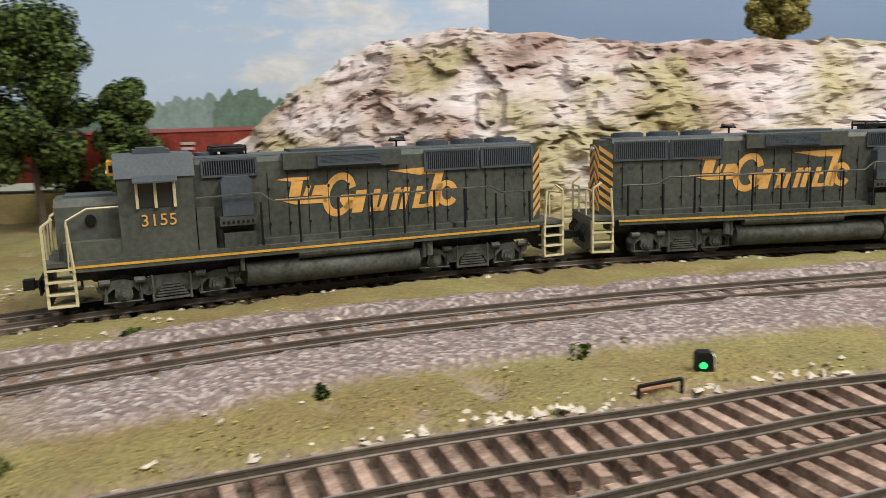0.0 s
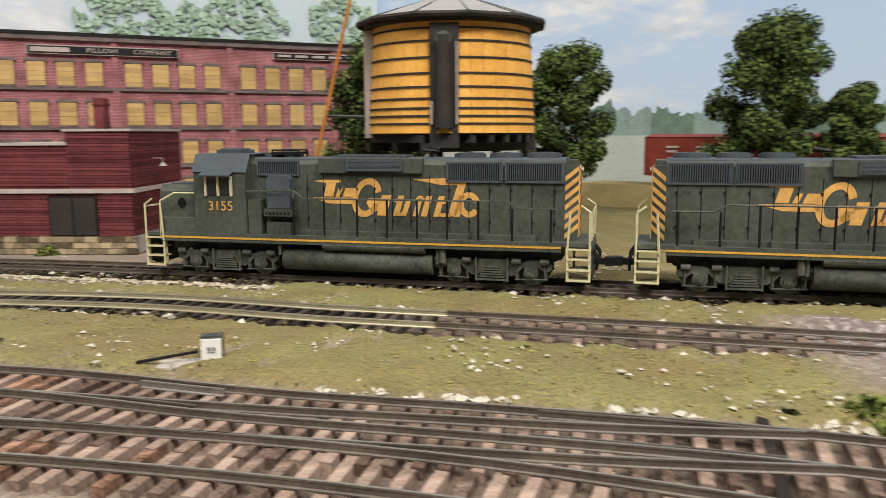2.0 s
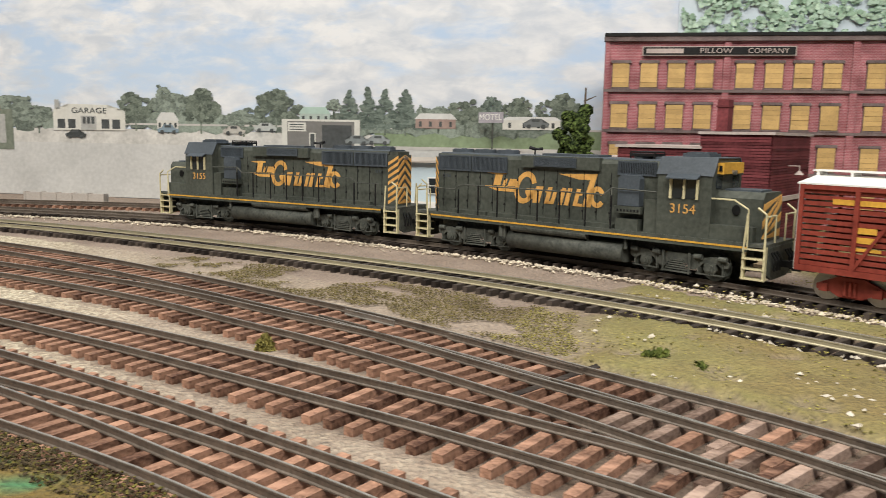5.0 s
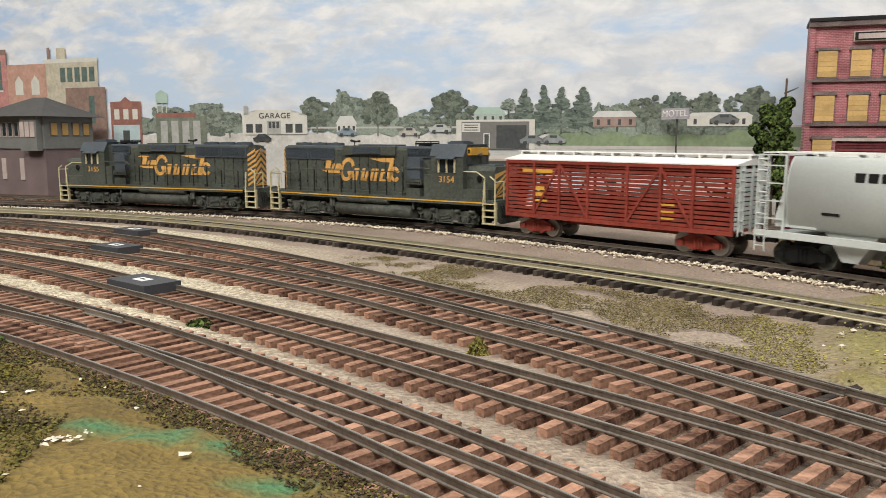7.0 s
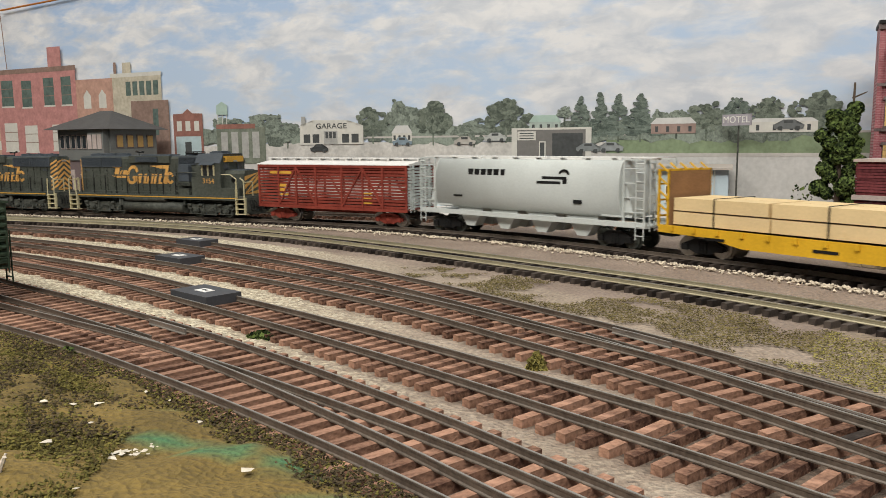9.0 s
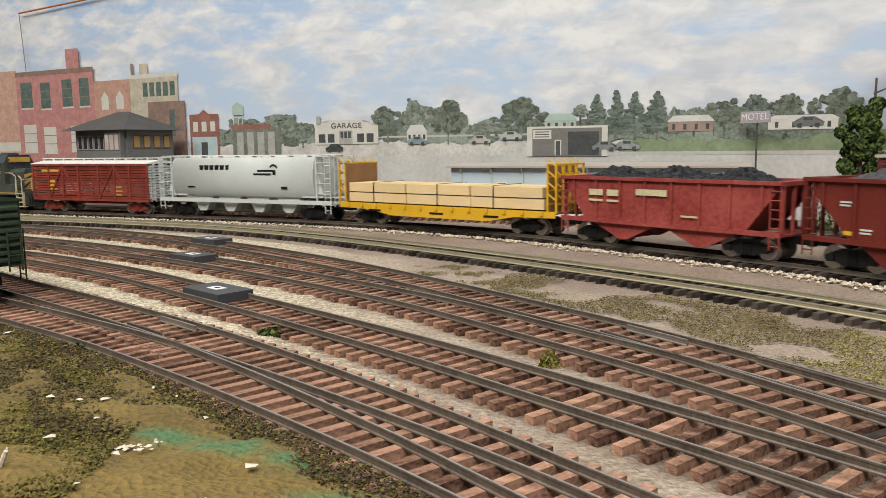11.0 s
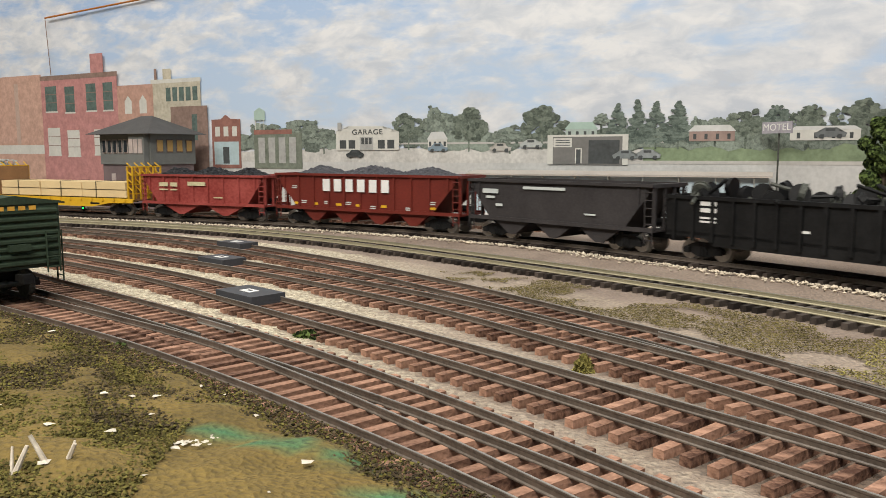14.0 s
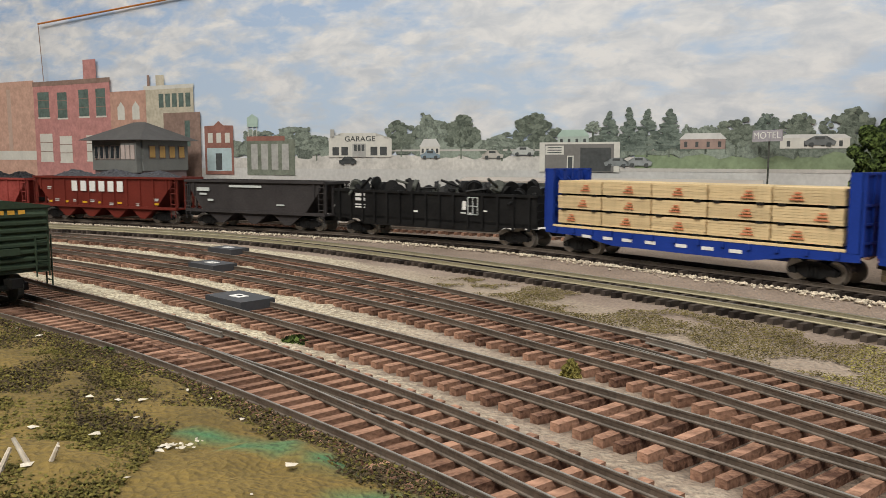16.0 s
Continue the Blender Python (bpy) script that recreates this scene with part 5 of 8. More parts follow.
def bulkhead_flat(length, mat, label, tiers, load_mat, tall, blue):
    car = thing("bulkhead_flatcar", label, "flat car", group="train")
    e, w = length / 2 - 0.006, 0.0178
    bm = bmesh.new()
    box(bm, -e, e, -w + 0.0008, w - 0.0008, 0.0142, 0.0156)
    box(bm, -e * 0.6, e * 0.6, -0.0040, 0.0040, 0.0075, 0.0142)
    part("deck", bm, WOOD if not blue else mat, car)
    for s in (-1, 1):
        bm = bmesh.new()
        a, b = sorted((s * (w - 0.0008), s * w))
        prism(bm, [(-e, 0.0160), (-e, 0.0120), (-e * 0.68, 0.0115), (-e * 0.45, 0.0078), (e * 0.45, 0.0078), (e * 0.68, 0.0115), (e, 0.0120), (e, 0.0160)], "y", a, b)
        for k in range(13):
            x = -e * 0.9 + 1.8 * e * k / 12
            box(bm, x - 0.0009, x + 0.0009, min(s * w, s * (w + 0.0010)), max(s * w, s * (w + 0.0010)), 0.0132, 0.0160)
        part("side_sill", bm, mat, car)
        if blue:
            for k, x in enumerate((0.062, 0.046, 0.032, 0.016, -0.004, -0.020, -0.036)):
                stencil(car, s * x, 0.0118, s, 0.007, 0.0018, 1, WHITE, w + 0.0001)
            bm = bmesh.new()
            box(bm, -e * 0.93, e * 0.93, min(s * (w - 0.002), s * (w + 0.0002)), max(s * (w - 0.002), s * (w + 0.0002)), 0.0162, 0.0174)
            part("timber_rail", bm, LUMBER, car)
        else:
            for x in (0.058, 0.0, -0.046):
                stencil(car, s * x, 0.0110, s, 0.012, 0.0014, 1, BLACK, w + 0.0001)
    for d in (-1, 1):
        x0, x1 = sorted((d * (e - 0.0010), d * e))
        bm = bmesh.new()
        if blue:
            box(bm, x0, x1, -w, w, 0.0156, tall)
            for y in (-w + 0.001, -0.006, 0.006, w - 0.001):
                xa, xb = sorted((d * (e - 0.006), d * e))
                box(bm, xa, xb, y - 0.0010, y + 0.0010, 0.0156, tall)
        else:
            box(bm, min(d * (e - 0.0065), d * (e - 0.0055)), max(d * (e - 0.0065), d * (e - 0.0055)), -w + 0.001, w - 0.001, 0.0156, tall - 0.001)
        part("bulkhead_panel", bm, mat if blue else WOOD, car)
        bm = bmesh.new()
        for y in (-w + 0.0008, -w * 0.45, 0, w * 0.45, w - 0.0008):
            xa, xb = sorted((d * (e - 0.0062), d * (e + 0.0010)))
            for xx in (xa, xb - 0.0010):
                box(bm, xx, xx + 0.0010, y - 0.0007, y + 0.0007, 0.0150, tall)
            for z in (0.022, 0.029, 0.036, 0.043):
                if z < tall - 0.002:
                    prism(bm, [(xa, z), (xb, z + 0.005), (xb, z + 0.0058), (xa, z + 0.0008)], "y", y - 0.0005, y + 0.0005)
        xa, xb = sorted((d * (e - 0.0062), d * (e + 0.0010)))
        for z in (0.0200, 0.0285, 0.0370, tall - 0.0012):
            for xx in (xa, xb - 0.0008):
                box(bm, xx, xx + 0.0008, -w, w, z, z + 0.0010)
        part("bulkhead_frame", bm, mat, car)
        coupler(car, d * (e + 0.0005), d, BLACK)
        freight_truck(car, d * (e - 0.0230), BLACK, STEEL)
    n_long = 3 if not blue else 5
    inner = e - 0.0085
    z = 0.0164 if not blue else 0.0176
    high = (tall - 0.0145 - z) / tiers if not blue else (tall - 0.0070 - z) / tiers
    rnd = random.Random(tiers + int(length * 1000))
    for tier in range(tiers):
        for k in range(n_long):
            xa = -inner + 2 * inner * k / n_long + 0.0004
            xb = -inner + 2 * inner * (k + 1) / n_long - 0.0004
            for s in (-1, 1):
                bm = bmesh.new()
                a, b = sorted((s * 0.0004, s * (w - 0.0016 + rnd.uniform(-0.0003, 0.0002))))
                if blue:
                    box(bm, xa + 0.0003, xb - 0.0003, a + 0.0003, b - 0.0003, z + 0.0010, z + high - 0.0003)
                else:
                    box(bm, xa + 0.0012 * (tier % 2), xb, a, b, z + 0.0004, z + high - 0.0004)
                pack = part("lumber_pack", bm, load_mat, car)
                if blue:
                    thick = (high - 0.0012) / 6
                    bm = bmesh.new()
                    box(bm, xa, xb - 0.0004, a, b, 0, thick - 0.00012)
                    plank = mesh_of("board", bm, load_mat)
                    for r in range(6):
                        shared("board", plank, pack, pose(rnd.uniform(-0.0002, 0.0004), rnd.uniform(-0.00012, 0.00012), z + 0.0010 + thick * r))
                if blue:
                    bm = bmesh.new()
                    y = s * (w - 0.0013)
                    xm = xa + (xb - xa) * rnd.uniform(0.3, 0.7)
                    for q in range(3):
                        box(bm, xm - 0.0040 + q * 0.0006, xm + 0.0030 - q * 0.0012, min(y, y + s * 0.0003), max(y, y + s * 0.0003), z + high * (0.30 + 0.17 * q), z + high * (0.38 + 0.17 * q))
                    part("faded_stamp", bm, STAMP, car)
                    bm = bmesh.new()
                    for q in (0.15, 0.85):
                        xm = xa + (xb - xa) * q
                        box(bm, xm - 0.0018, xm + 0.0018, min(s * 0.001, s * (w - 0.0012)), max(s * 0.001, s * (w - 0.0012)), z - 0.0003, z + 0.0009)
                    part("spacer", bm, BLACK, car)
        z += high
    if not blue:
        for x in (-inner * 0.55, 0.0, inner * 0.7):
            bm = bmesh.new()
            for s in (-1, 1):
                a, b = sorted((s * (w - 0.0014), s * (w - 0.0008)))
                box(bm, x - 0.0002, x + 0.0002, a, b, 0.0160, z)
            box(bm, x - 0.0002, x + 0.0002, -w + 0.0008, w - 0.0008, z, z + 0.0003)
            part("strap", bm, BLACK, car)
    return car


def gondola():
    car = thing("gondola_car", "black gondola heaped with loose wheelsets", "gondola", group="train")
    e, w, top = 0.0915, 0.0178, 0.0345
    bm = bmesh.new()
    box(bm, -e, e, -w, w, 0.0140, 0.0156)
    part("floor_frame", bm, BLACK, car)
    for s in (-1, 1):
        bm = bmesh.new()
        a, b = sorted((s * (w - 0.0008), s * w))
        prism(bm, [(-e, top), (-e, 0.0130), (-e * 0.72, 0.0125), (-e * 0.66, 0.0090), (e * 0.66, 0.0090), (e * 0.72, 0.0125), (e, 0.0130), (e, top)], "y", a, b)
        part("side_sheet", bm, BLACK, car)
        a, b = sorted((s * w, s * (w + 0.0012)))
        for k in range(15):
            bm = bmesh.new()
            x = -e + 0.006 + (2 * e - 0.012) * k / 14
            box(bm, x - 0.0009, x + 0.0009, a, b, 0.0110, top - 0.0015)
            part("side_rib", bm, BLACK, car)
        bm = bmesh.new()
        box(bm, -e, e, a, b, top - 0.0015, top + 0.0004)
        part("top_chord", bm, BLACK, car)
        for x, z, bw, bh in ((0.064, 0.0310, 0.010, 0.0022), (0.064, 0.0275, 0.010, 0.0022), (0.064, 0.0235, 0.010, 0.0010), (0.064, 0.0215, 0.010, 0.0010), (-0.035, 0.0210, 0.009, 0.0008), (-0.034, 0.0262, 0.004, 0.0060), (-0.050, 0.0230, 0.005, 0.0008), (0.010, 0.0205, 0.005, 0.0012)):
            bm = bmesh.new()
            a, b = sorted((s * (w + 0.0001), s * (w + 0.0003)))
            box(bm, s * x - bw / 2, s * x + bw / 2, a, b, z - bh / 2, z + bh / 2)
            part("stencil_bar", bm, WHITE, car)
        bm = bmesh.new()
        a, b = sorted((s * (w + 0.0013), s * (w + 0.0014)))
        for x in (-0.0455, -0.0415, -0.0375):
            box(bm, s * x - 0.0003, s * x + 0.0003, a, b, 0.0200, 0.0320)
        for z in (0.0200, 0.0258, 0.0316):
            box(bm, min(s * -0.0458, s * -0.0372), max(s * -0.0458, s * -0.0372), a, b, z, z + 0.0005)
        part("white_frame_mark", bm, CAR_GREY, car)
    for d in (-1, 1):
        bm = bmesh.new()
        box(bm, min(d * (e - 0.0008), d * e), max(d * (e - 0.0008), d * e), -w, w, 0.0140, top)
        for z in (0.018, 0.023, 0.028, 0.0335):
            box(bm, min(d * e, d * (e + 0.0008)), max(d * e, d * (e + 0.0008)), -w, w, z, z + 0.0014)
        part("end_sheet", bm, BLACK, car)
        coupler(car, d * e, d, BLACK)
        freight_truck(car, d * (e - 0.0200), BLACK, STEEL)
    rnd = random.Random(5)
    bm = bmesh.new()
    box(bm, -e + 0.004, e - 0.004, -w + 0.002, w - 0.002, 0.0156, 0.0290)
    part("load_bed", bm, BLACK, car)
    for k in range(44):
        bm = bmesh.new()
        x = -e + 0.010 + (2 * e - 0.020) * rnd.random()
        y, z = rnd.uniform(-0.012, 0.012), 0.0330 + rnd.uniform(0, 0.0065)
        d = Vector((rnd.uniform(-1, 1), rnd.uniform(-1, 1), rnd.uniform(-0.35, 0.35))).normalized()
        c = Vector((x, y, z))
        rod(bm, c - d * 0.0011, c + d * 0.0011, 0.0047, 16)
        rod(bm, c - d * 0.0018, c - d * 0.0011, 0.0052, 16)
        if k % 2 == 0:
            rod(bm, c, c + d * 0.015, 0.0010, 6)
        part("loose_wheel", bm, BLACK if k % 5 else UNDER, car)
    return car


def box_car(m):
    car = thing("boxcar", "dark green ribbed steel boxcar standing on the front yard track", "boxcar", m)
    e, w, top = 0.078, 0.0170, 0.0380
    bm = bmesh.new()
    box(bm, -e, e, -w, w, 0.0125, top)
    part("body", bm, CAR_GREEN, car, bevel=0.0005)
    bm = bmesh.new()
    prism(bm, [(-w - 0.0008, top), (w + 0.0008, top), (w + 0.0008, top + 0.0008), (0, top + 0.0034), (-w - 0.0008, top + 0.0008)], "x", -e - 0.0006, e + 0.0006)
    part("roof", bm, CAR_GREEN, car)
    for d in (-1, 1):
        for k in range(8):
            bm = bmesh.new()
            z = 0.0148 + 0.0029 * k
            pts = [(z - 0.0013, 0.0), (z + 0.0013, 0.0), (z + 0.0005, 0.0013), (z - 0.0005, 0.0013)]
            prism(bm, [(d * (e + q), p) for p, q in pts], "y", -w + 0.0012, w - 0.0012)
            part("end_rib", bm, CAR_GREEN, car)
        ladder_part(car, d * (e + 0.0020), 0.0130, 0.0105, 0.0270, CAR_GREEN, 0.005, "y", 4)
        bm = bmesh.new()
        box(bm, min(d * e, d * (e + 0.0030)), max(d * e, d * (e + 0.0030)), -0.0040, 0.0040, 0.0200, 0.0225)
        part("end_board", bm, CAR_GREEN, car)
        coupler(car, d * (e - 0.001), d, BLACK)
        freight_truck(car, d * 0.055, BLACK, UNDER)
    for s in (-1, 1):
        bm = bmesh.new()
        for k in range(17):
            x = -e + 0.004 + (2 * e - 0.008) * k / 16
            box(bm, x - 0.0005, x + 0.0005, min(s * w, s * (w + 0.0006)), max(s * w, s * (w + 0.0006)), 0.0130, top - 0.001)
        part("side_ribs", bm, CAR_GREEN, car)
        for x in (-e + 0.0035, e - 0.0035):
            ladder_part(car, x, s * (w + 0.0010), 0.0060, 0.0270, CAR_GREEN, 0.0050, "x", 5)
    bm = bmesh.new()
    for y in (-0.006, -0.002, 0.002, 0.006):
        box(bm, e + 0.0014, e + 0.0016, y - 0.0013, y + 0.0013, 0.0358, 0.0374)
    part("stencil_bar", bm, YELLOW_LINE, car)
    return car


s_box = float(np.interp(-0.307, YARD_E.p[:, 0], YARD_E.s))
p_box, d_box = YARD_E.at(s_box), YARD_E.way(s_box)
box_car(pose(p_box.x, p_box.y, 0, 0, 0, math.degrees(math.atan2(d_box.y, d_box.x))))
BOGIES.clear()
SPINNERS.clear()

letters = [(0.0335 - 0.0115 * k, 0.0325, 0.0072, 0.0095) for k in range(6)]
TRAIN = [
    (locomotive("3155"), 0.213, 1), (locomotive("3154"), 0.213, -1), (stock_car(), 0.158, 1), (covered_hopper(), 0.190, 1),
    (bulkhead_flat(0.200, CAR_YELLOW, "yellow bulkhead flatcar with strapped cream lumber", 2, LUMBER, 0.0455, False), 0.200, 1),
    (hopper_car(0.150, 0.0385, HOPPER_RED, 8, 2, "weathered bright red hopper heaped with coal", True, [(0.042, 0.030, 0.010, 0.0035), (0.030, 0.030, 0.008, 0.0035), (0.042, 0.0255, 0.010, 0.0012), (0.030, 0.0255, 0.008, 0.0012), (0.004, 0.031, 0.020, 0.0034), (-0.020, 0.0195, 0.010, 0.001)], CREAM), 0.150, 1),
    (hopper_car(0.190, 0.0410, MAROON, 11, 4, "maroon four-bay hopper heaped with coal", True, letters, WHITE), 0.190, 1),
    (hopper_car(0.158, 0.0395, CAR_DARK, 2, 3, "plain charcoal grey empty hopper", False, [(0.052, 0.0320, 0.014, 0.0030), (0.052, 0.0280, 0.008, 0.0016), (0.006, 0.0350, 0.034, 0.0018), (0.044, 0.0230, 0.006, 0.0018), (-0.030, 0.0205, 0.008, 0.0010)], CAR_GREY), 0.158, 1),
    (gondola(), 0.195, 1),
    (bulkhead_flat(0.205, CAR_BLUE, "deep blue bulkhead flatcar stacked with banded lumber packs", 3, LUMBER_PACK, 0.0520, True), 0.205, 1),
    (bulkhead_flat(0.205, CAR_BLUE, "second deep blue bulkhead flatcar with lumber packs", 3, LUMBER_PACK, 0.0520, True), 0.205, 1),
]
for side in (-1, 1):
    for k, x in enumerate((0.066, 0.046, 0.022, 0.002, -0.022, -0.066)):
        stencil(TRAIN[6][0], side * x, 0.0175, side, 0.0052, 0.0018, 1, CAR_YELLOW, 0.0173)
    for x, z in ((0.068, 0.031), (0.058, 0.0195), (0.034, 0.0195), (0.012, 0.0195), (-0.012, 0.0172), (-0.045, 0.0172), (-0.066, 0.0220)):
        stencil(TRAIN[6][0], side * x, z, side, 0.0055, 0.0008, 2, CAR_GREY, 0.0173)
# distance of the train's front along the main line, time by time
MAIN_ZERO = float(np.interp(-1.2, MAIN.p[:, 0], MAIN.s))
FRONT = [(0.0, 1.796), (1.0, 1.655), (2.5, 1.436), (3.5, 1.291), (5.0, 1.077), (7.3, 0.752), (11.0, 0.235), (12.5, 0.018), (14.5, -0.278), (16.0, -0.483)]


def front(t):
    return MAIN_ZERO + float(np.interp(t, [a for a, _ in FRONT], [b for _, b in FRONT]))


def on_line(s):
    return MAIN.at(s)


def body_pose(s_mid, half):
    a, b = on_line(s_mid - half), on_line(s_mid + half)
    mid, d = (a + b) / 2, (a - b)
    return pose(mid.x, mid.y, 0, 0, 0, math.degrees(math.atan2(d.y, d.x)))


def motions():
    """The train rolls along the main line; trucks follow the curve and wheels turn."""
    times = [0.5 * k for k in range(33)]
    start = 0.0
    for car, length, sense in TRAIN:
        mid = start + length / 2
        flip = pose(0, 0, 0, 0, 0, 0 if sense > 0 else 180)
        half = length * 0.3
        walk(car, [(t, body_pose(front(t) + mid, half) @ flip) for t in times])
        for tr, owner, x in BOGIES:
            if owner is not car:
                continue
            rows = []
            for t in times:
                s = front(t) + mid - sense * x
                p, d = on_line(s), -MAIN.way(s)
                turn = pose(p.x, p.y, 0, 0, 0, math.degrees(math.atan2(d.y, d.x))) @ flip
                rel = (body_pose(front(t) + mid, half) @ flip).inverted() @ turn
                rows.append((t, pose(x, 0, 0, 0, 0, math.degrees(rel.to_euler().z))))
            walk(tr, rows)
            for wh, wx, r in SPINNERS:
                if wh.parent is tr:
                    walk(wh, [(k / 30, Matrix.Translation((wx, 0, r)) @ Matrix.Rotation(-sense * (front(k / 30) - front(0)) / r, 4, "Y")) for k in range(0, 481)])
        start += length
# ---- mural prints on the wall ----
MURAL = thing("mural", "printed town and tree scene on the backdrop wall", "backdrop", kind="structure")


def print_shape(name, pts, off, mat, parent=None, label=""):
    bm = bmesh.new()
    off = 0.0006 + 0.22 * off
    a = [bm.verts.new(on_wall(x, z, off - 0.00015)) for x, z in pts]
    b = [bm.verts.new(on_wall(x, z, off)) for x, z in pts]
    n = len(pts)
    for i in range(n):
        bm.faces.new((a[i], a[(i + 1) % n], b[(i + 1) % n], b[i]))
    bm.faces.new(b)
    bm.faces.new(a[::-1])
    bmesh.ops.triangulate(bm, faces=[f for f in bm.faces if len(f.verts) > 4])
    return part(name, bm, mat, parent or MURAL, label)


def rect(x0, x1, z0, z1):
    return [(x0, z0), (x1, z0), (x1, z1), (x0, z1)]


TREE_INKS = [material("mural_" + q, base, 0.9, 0, 0.35, 420, 0, 1500, light, 0.3) for q, base, light in (("dark_tree", (0.085, 0.105, 0.085), (0.150, 0.175, 0.140)), ("grey_green_tree", (0.125, 0.150, 0.125), (0.21, 0.245, 0.205)), ("conifer", (0.080, 0.105, 0.090), (0.135, 0.165, 0.140)), ("pale_tree", (0.33, 0.45, 0.33), (0.40, 0.52, 0.40)))]


def clump_outline(x, z, w, h, rnd, n=34, pointed=False):
    pts = []
    for k in range(n):
        a = 2 * math.pi * k / n
        r = 1 + rnd.uniform(-0.26, 0.20)
        px, pz = r * math.cos(a), r * math.sin(a)
        if pointed:
            px *= 1.0 - 0.55 * max(0, pz)
        pts.append((x + w / 2 * px, z + h / 2 * pz))
    return pts


def print_tree(x0, x1, z0, z1, ink, off, rnd, pointed=False):
    """A printed tree: a trunk and several overlapping ragged clumps."""
    t = print_shape("printed_tree", rect((x0 + x1) / 2 - 0.0008, (x0 + x1) / 2 + 0.0008, z0 - 0.006, z0 + 0.008), off, TREE_INKS[0])
    bm = bmesh.new()
    n = 60 if pointed else 130
    for k in range(n):
        if pointed:
            u = k / n
            w, h = (x1 - x0) * (0.52 - 0.34 * u), (z1 - z0) * 0.10
            cx = (x0 + x1) / 2 + rnd.uniform(-0.60, 0.60) * (x1 - x0) * (1.03 - u)
            cz = z0 + (z1 - z0) * 1.02 * u
        else:
            w, h = (x1 - x0) * rnd.uniform(0.07, 0.20), (z1 - z0) * rnd.uniform(0.07, 0.18)
            aa, qq = rnd.uniform(0, 6.28), rnd.random() ** 0.5
            qq *= 0.86 + 0.14 * math.sin(3 * aa + x0 * 900) + 0.08 * math.sin(5 * aa + z1 * 700)
            cx, cz = (x0 + x1) / 2 + ((x1 - x0) - w) / 2 * qq * math.cos(aa), (z0 + z1) / 2 + ((z1 - z0) - h) / 2 * qq * math.sin(aa)
        o = 0.0006 + 0.22 * off + 0.00005 + 0.0000015 * k
        bm.faces.new([bm.verts.new(on_wall(px, pz, o)) for px, pz in clump_outline(cx, cz, w, h, rnd, 11)])
    tagged(part("printed_crown", bm, TREE_INKS[ink], t), kind="stuff")


rnd = random.Random(11)
print_shape("printed_ground", rect(-0.80, 0.335, -0.004, 0.0475), 0.0012, print_ink("pale_road", (0.50, 0.495, 0.475), 0.18, 22), None, "pale dusty road print")
print_shape("printed_ground", [(-0.46, 0.0475), (0.0, 0.0475), (0.0, 0.0600), (-0.30, 0.0620), (-0.46, 0.0580)], 0.0013, print_ink("gravel_lot", (0.52, 0.505, 0.47), 0.3, 60), None, "pale gravel lot print")
print_shape("printed_field", [(0.0, 0.0475), (0.335, 0.0490), (0.335, 0.0660), (0.0, 0.0652)], 0.0014, print_ink("grass_field", (0.20, 0.255, 0.155), 0.3, 70), None, "green field print")
print_shape("printed_road", rect(-0.012, 0.335, 0.0473, 0.0502), 0.0022, print_ink("pale_kerb", (0.46, 0.44, 0.41), 0.15, 30))
print_shape("printed_road", rect(-0.30, 0.335, 0.0655, 0.0672), 0.0020, print_ink("pale_kerb", (0.46, 0.44, 0.41), 0.15, 30))
# rows of trees
for x0, x1, z0, z1, ink, pt in ((-0.432, -0.375, 0.062, 0.093, 1, 0), (-0.392, -0.330, 0.062, 0.096, 1, 0), (-0.348, -0.310, 0.062, 0.086, 1, 0), (-0.250, -0.205, 0.066, 0.098, 0, 0), (-0.215, -0.175, 0.064, 0.105, 1, 0), (-0.185, -0.140, 0.064, 0.101, 0, 0), (-0.142, -0.100, 0.062, 0.083, 1, 0),
                                (-0.116, -0.064, 0.066, 0.101, 0, 0), (-0.045, -0.028, 0.080, 0.092, 1, 0), (-0.032, -0.012, 0.066, 0.098, 2, 1), (-0.016, 0.004, 0.066, 0.101, 2, 1), (0.000, 0.020, 0.066, 0.099, 2, 1), (0.016, 0.040, 0.066, 0.0985, 2, 1), (0.036, 0.052, 0.068, 0.088, 1, 0), (0.048, 0.066, 0.068, 0.088, 1, 0),
                                (0.062, 0.098, 0.066, 0.094, 0, 0), (0.088, 0.116, 0.068, 0.096, 2, 0), (0.110, 0.140, 0.070, 0.096, 0, 0), (0.138, 0.180, 0.066, 0.099, 0, 0)):
    print_tree(x0, x1, z0, z1, ink, 0.0024, rnd, bool(pt))
for k in range(26):
    x = -0.44 + 0.60 * k / 25
    print_shape("far_hedge", clump_outline(x, 0.0690, 0.034, 0.014 + rnd.uniform(0, 0.008), rnd, 18), 0.0016 + 0.00002 * k, TREE_INKS[1])
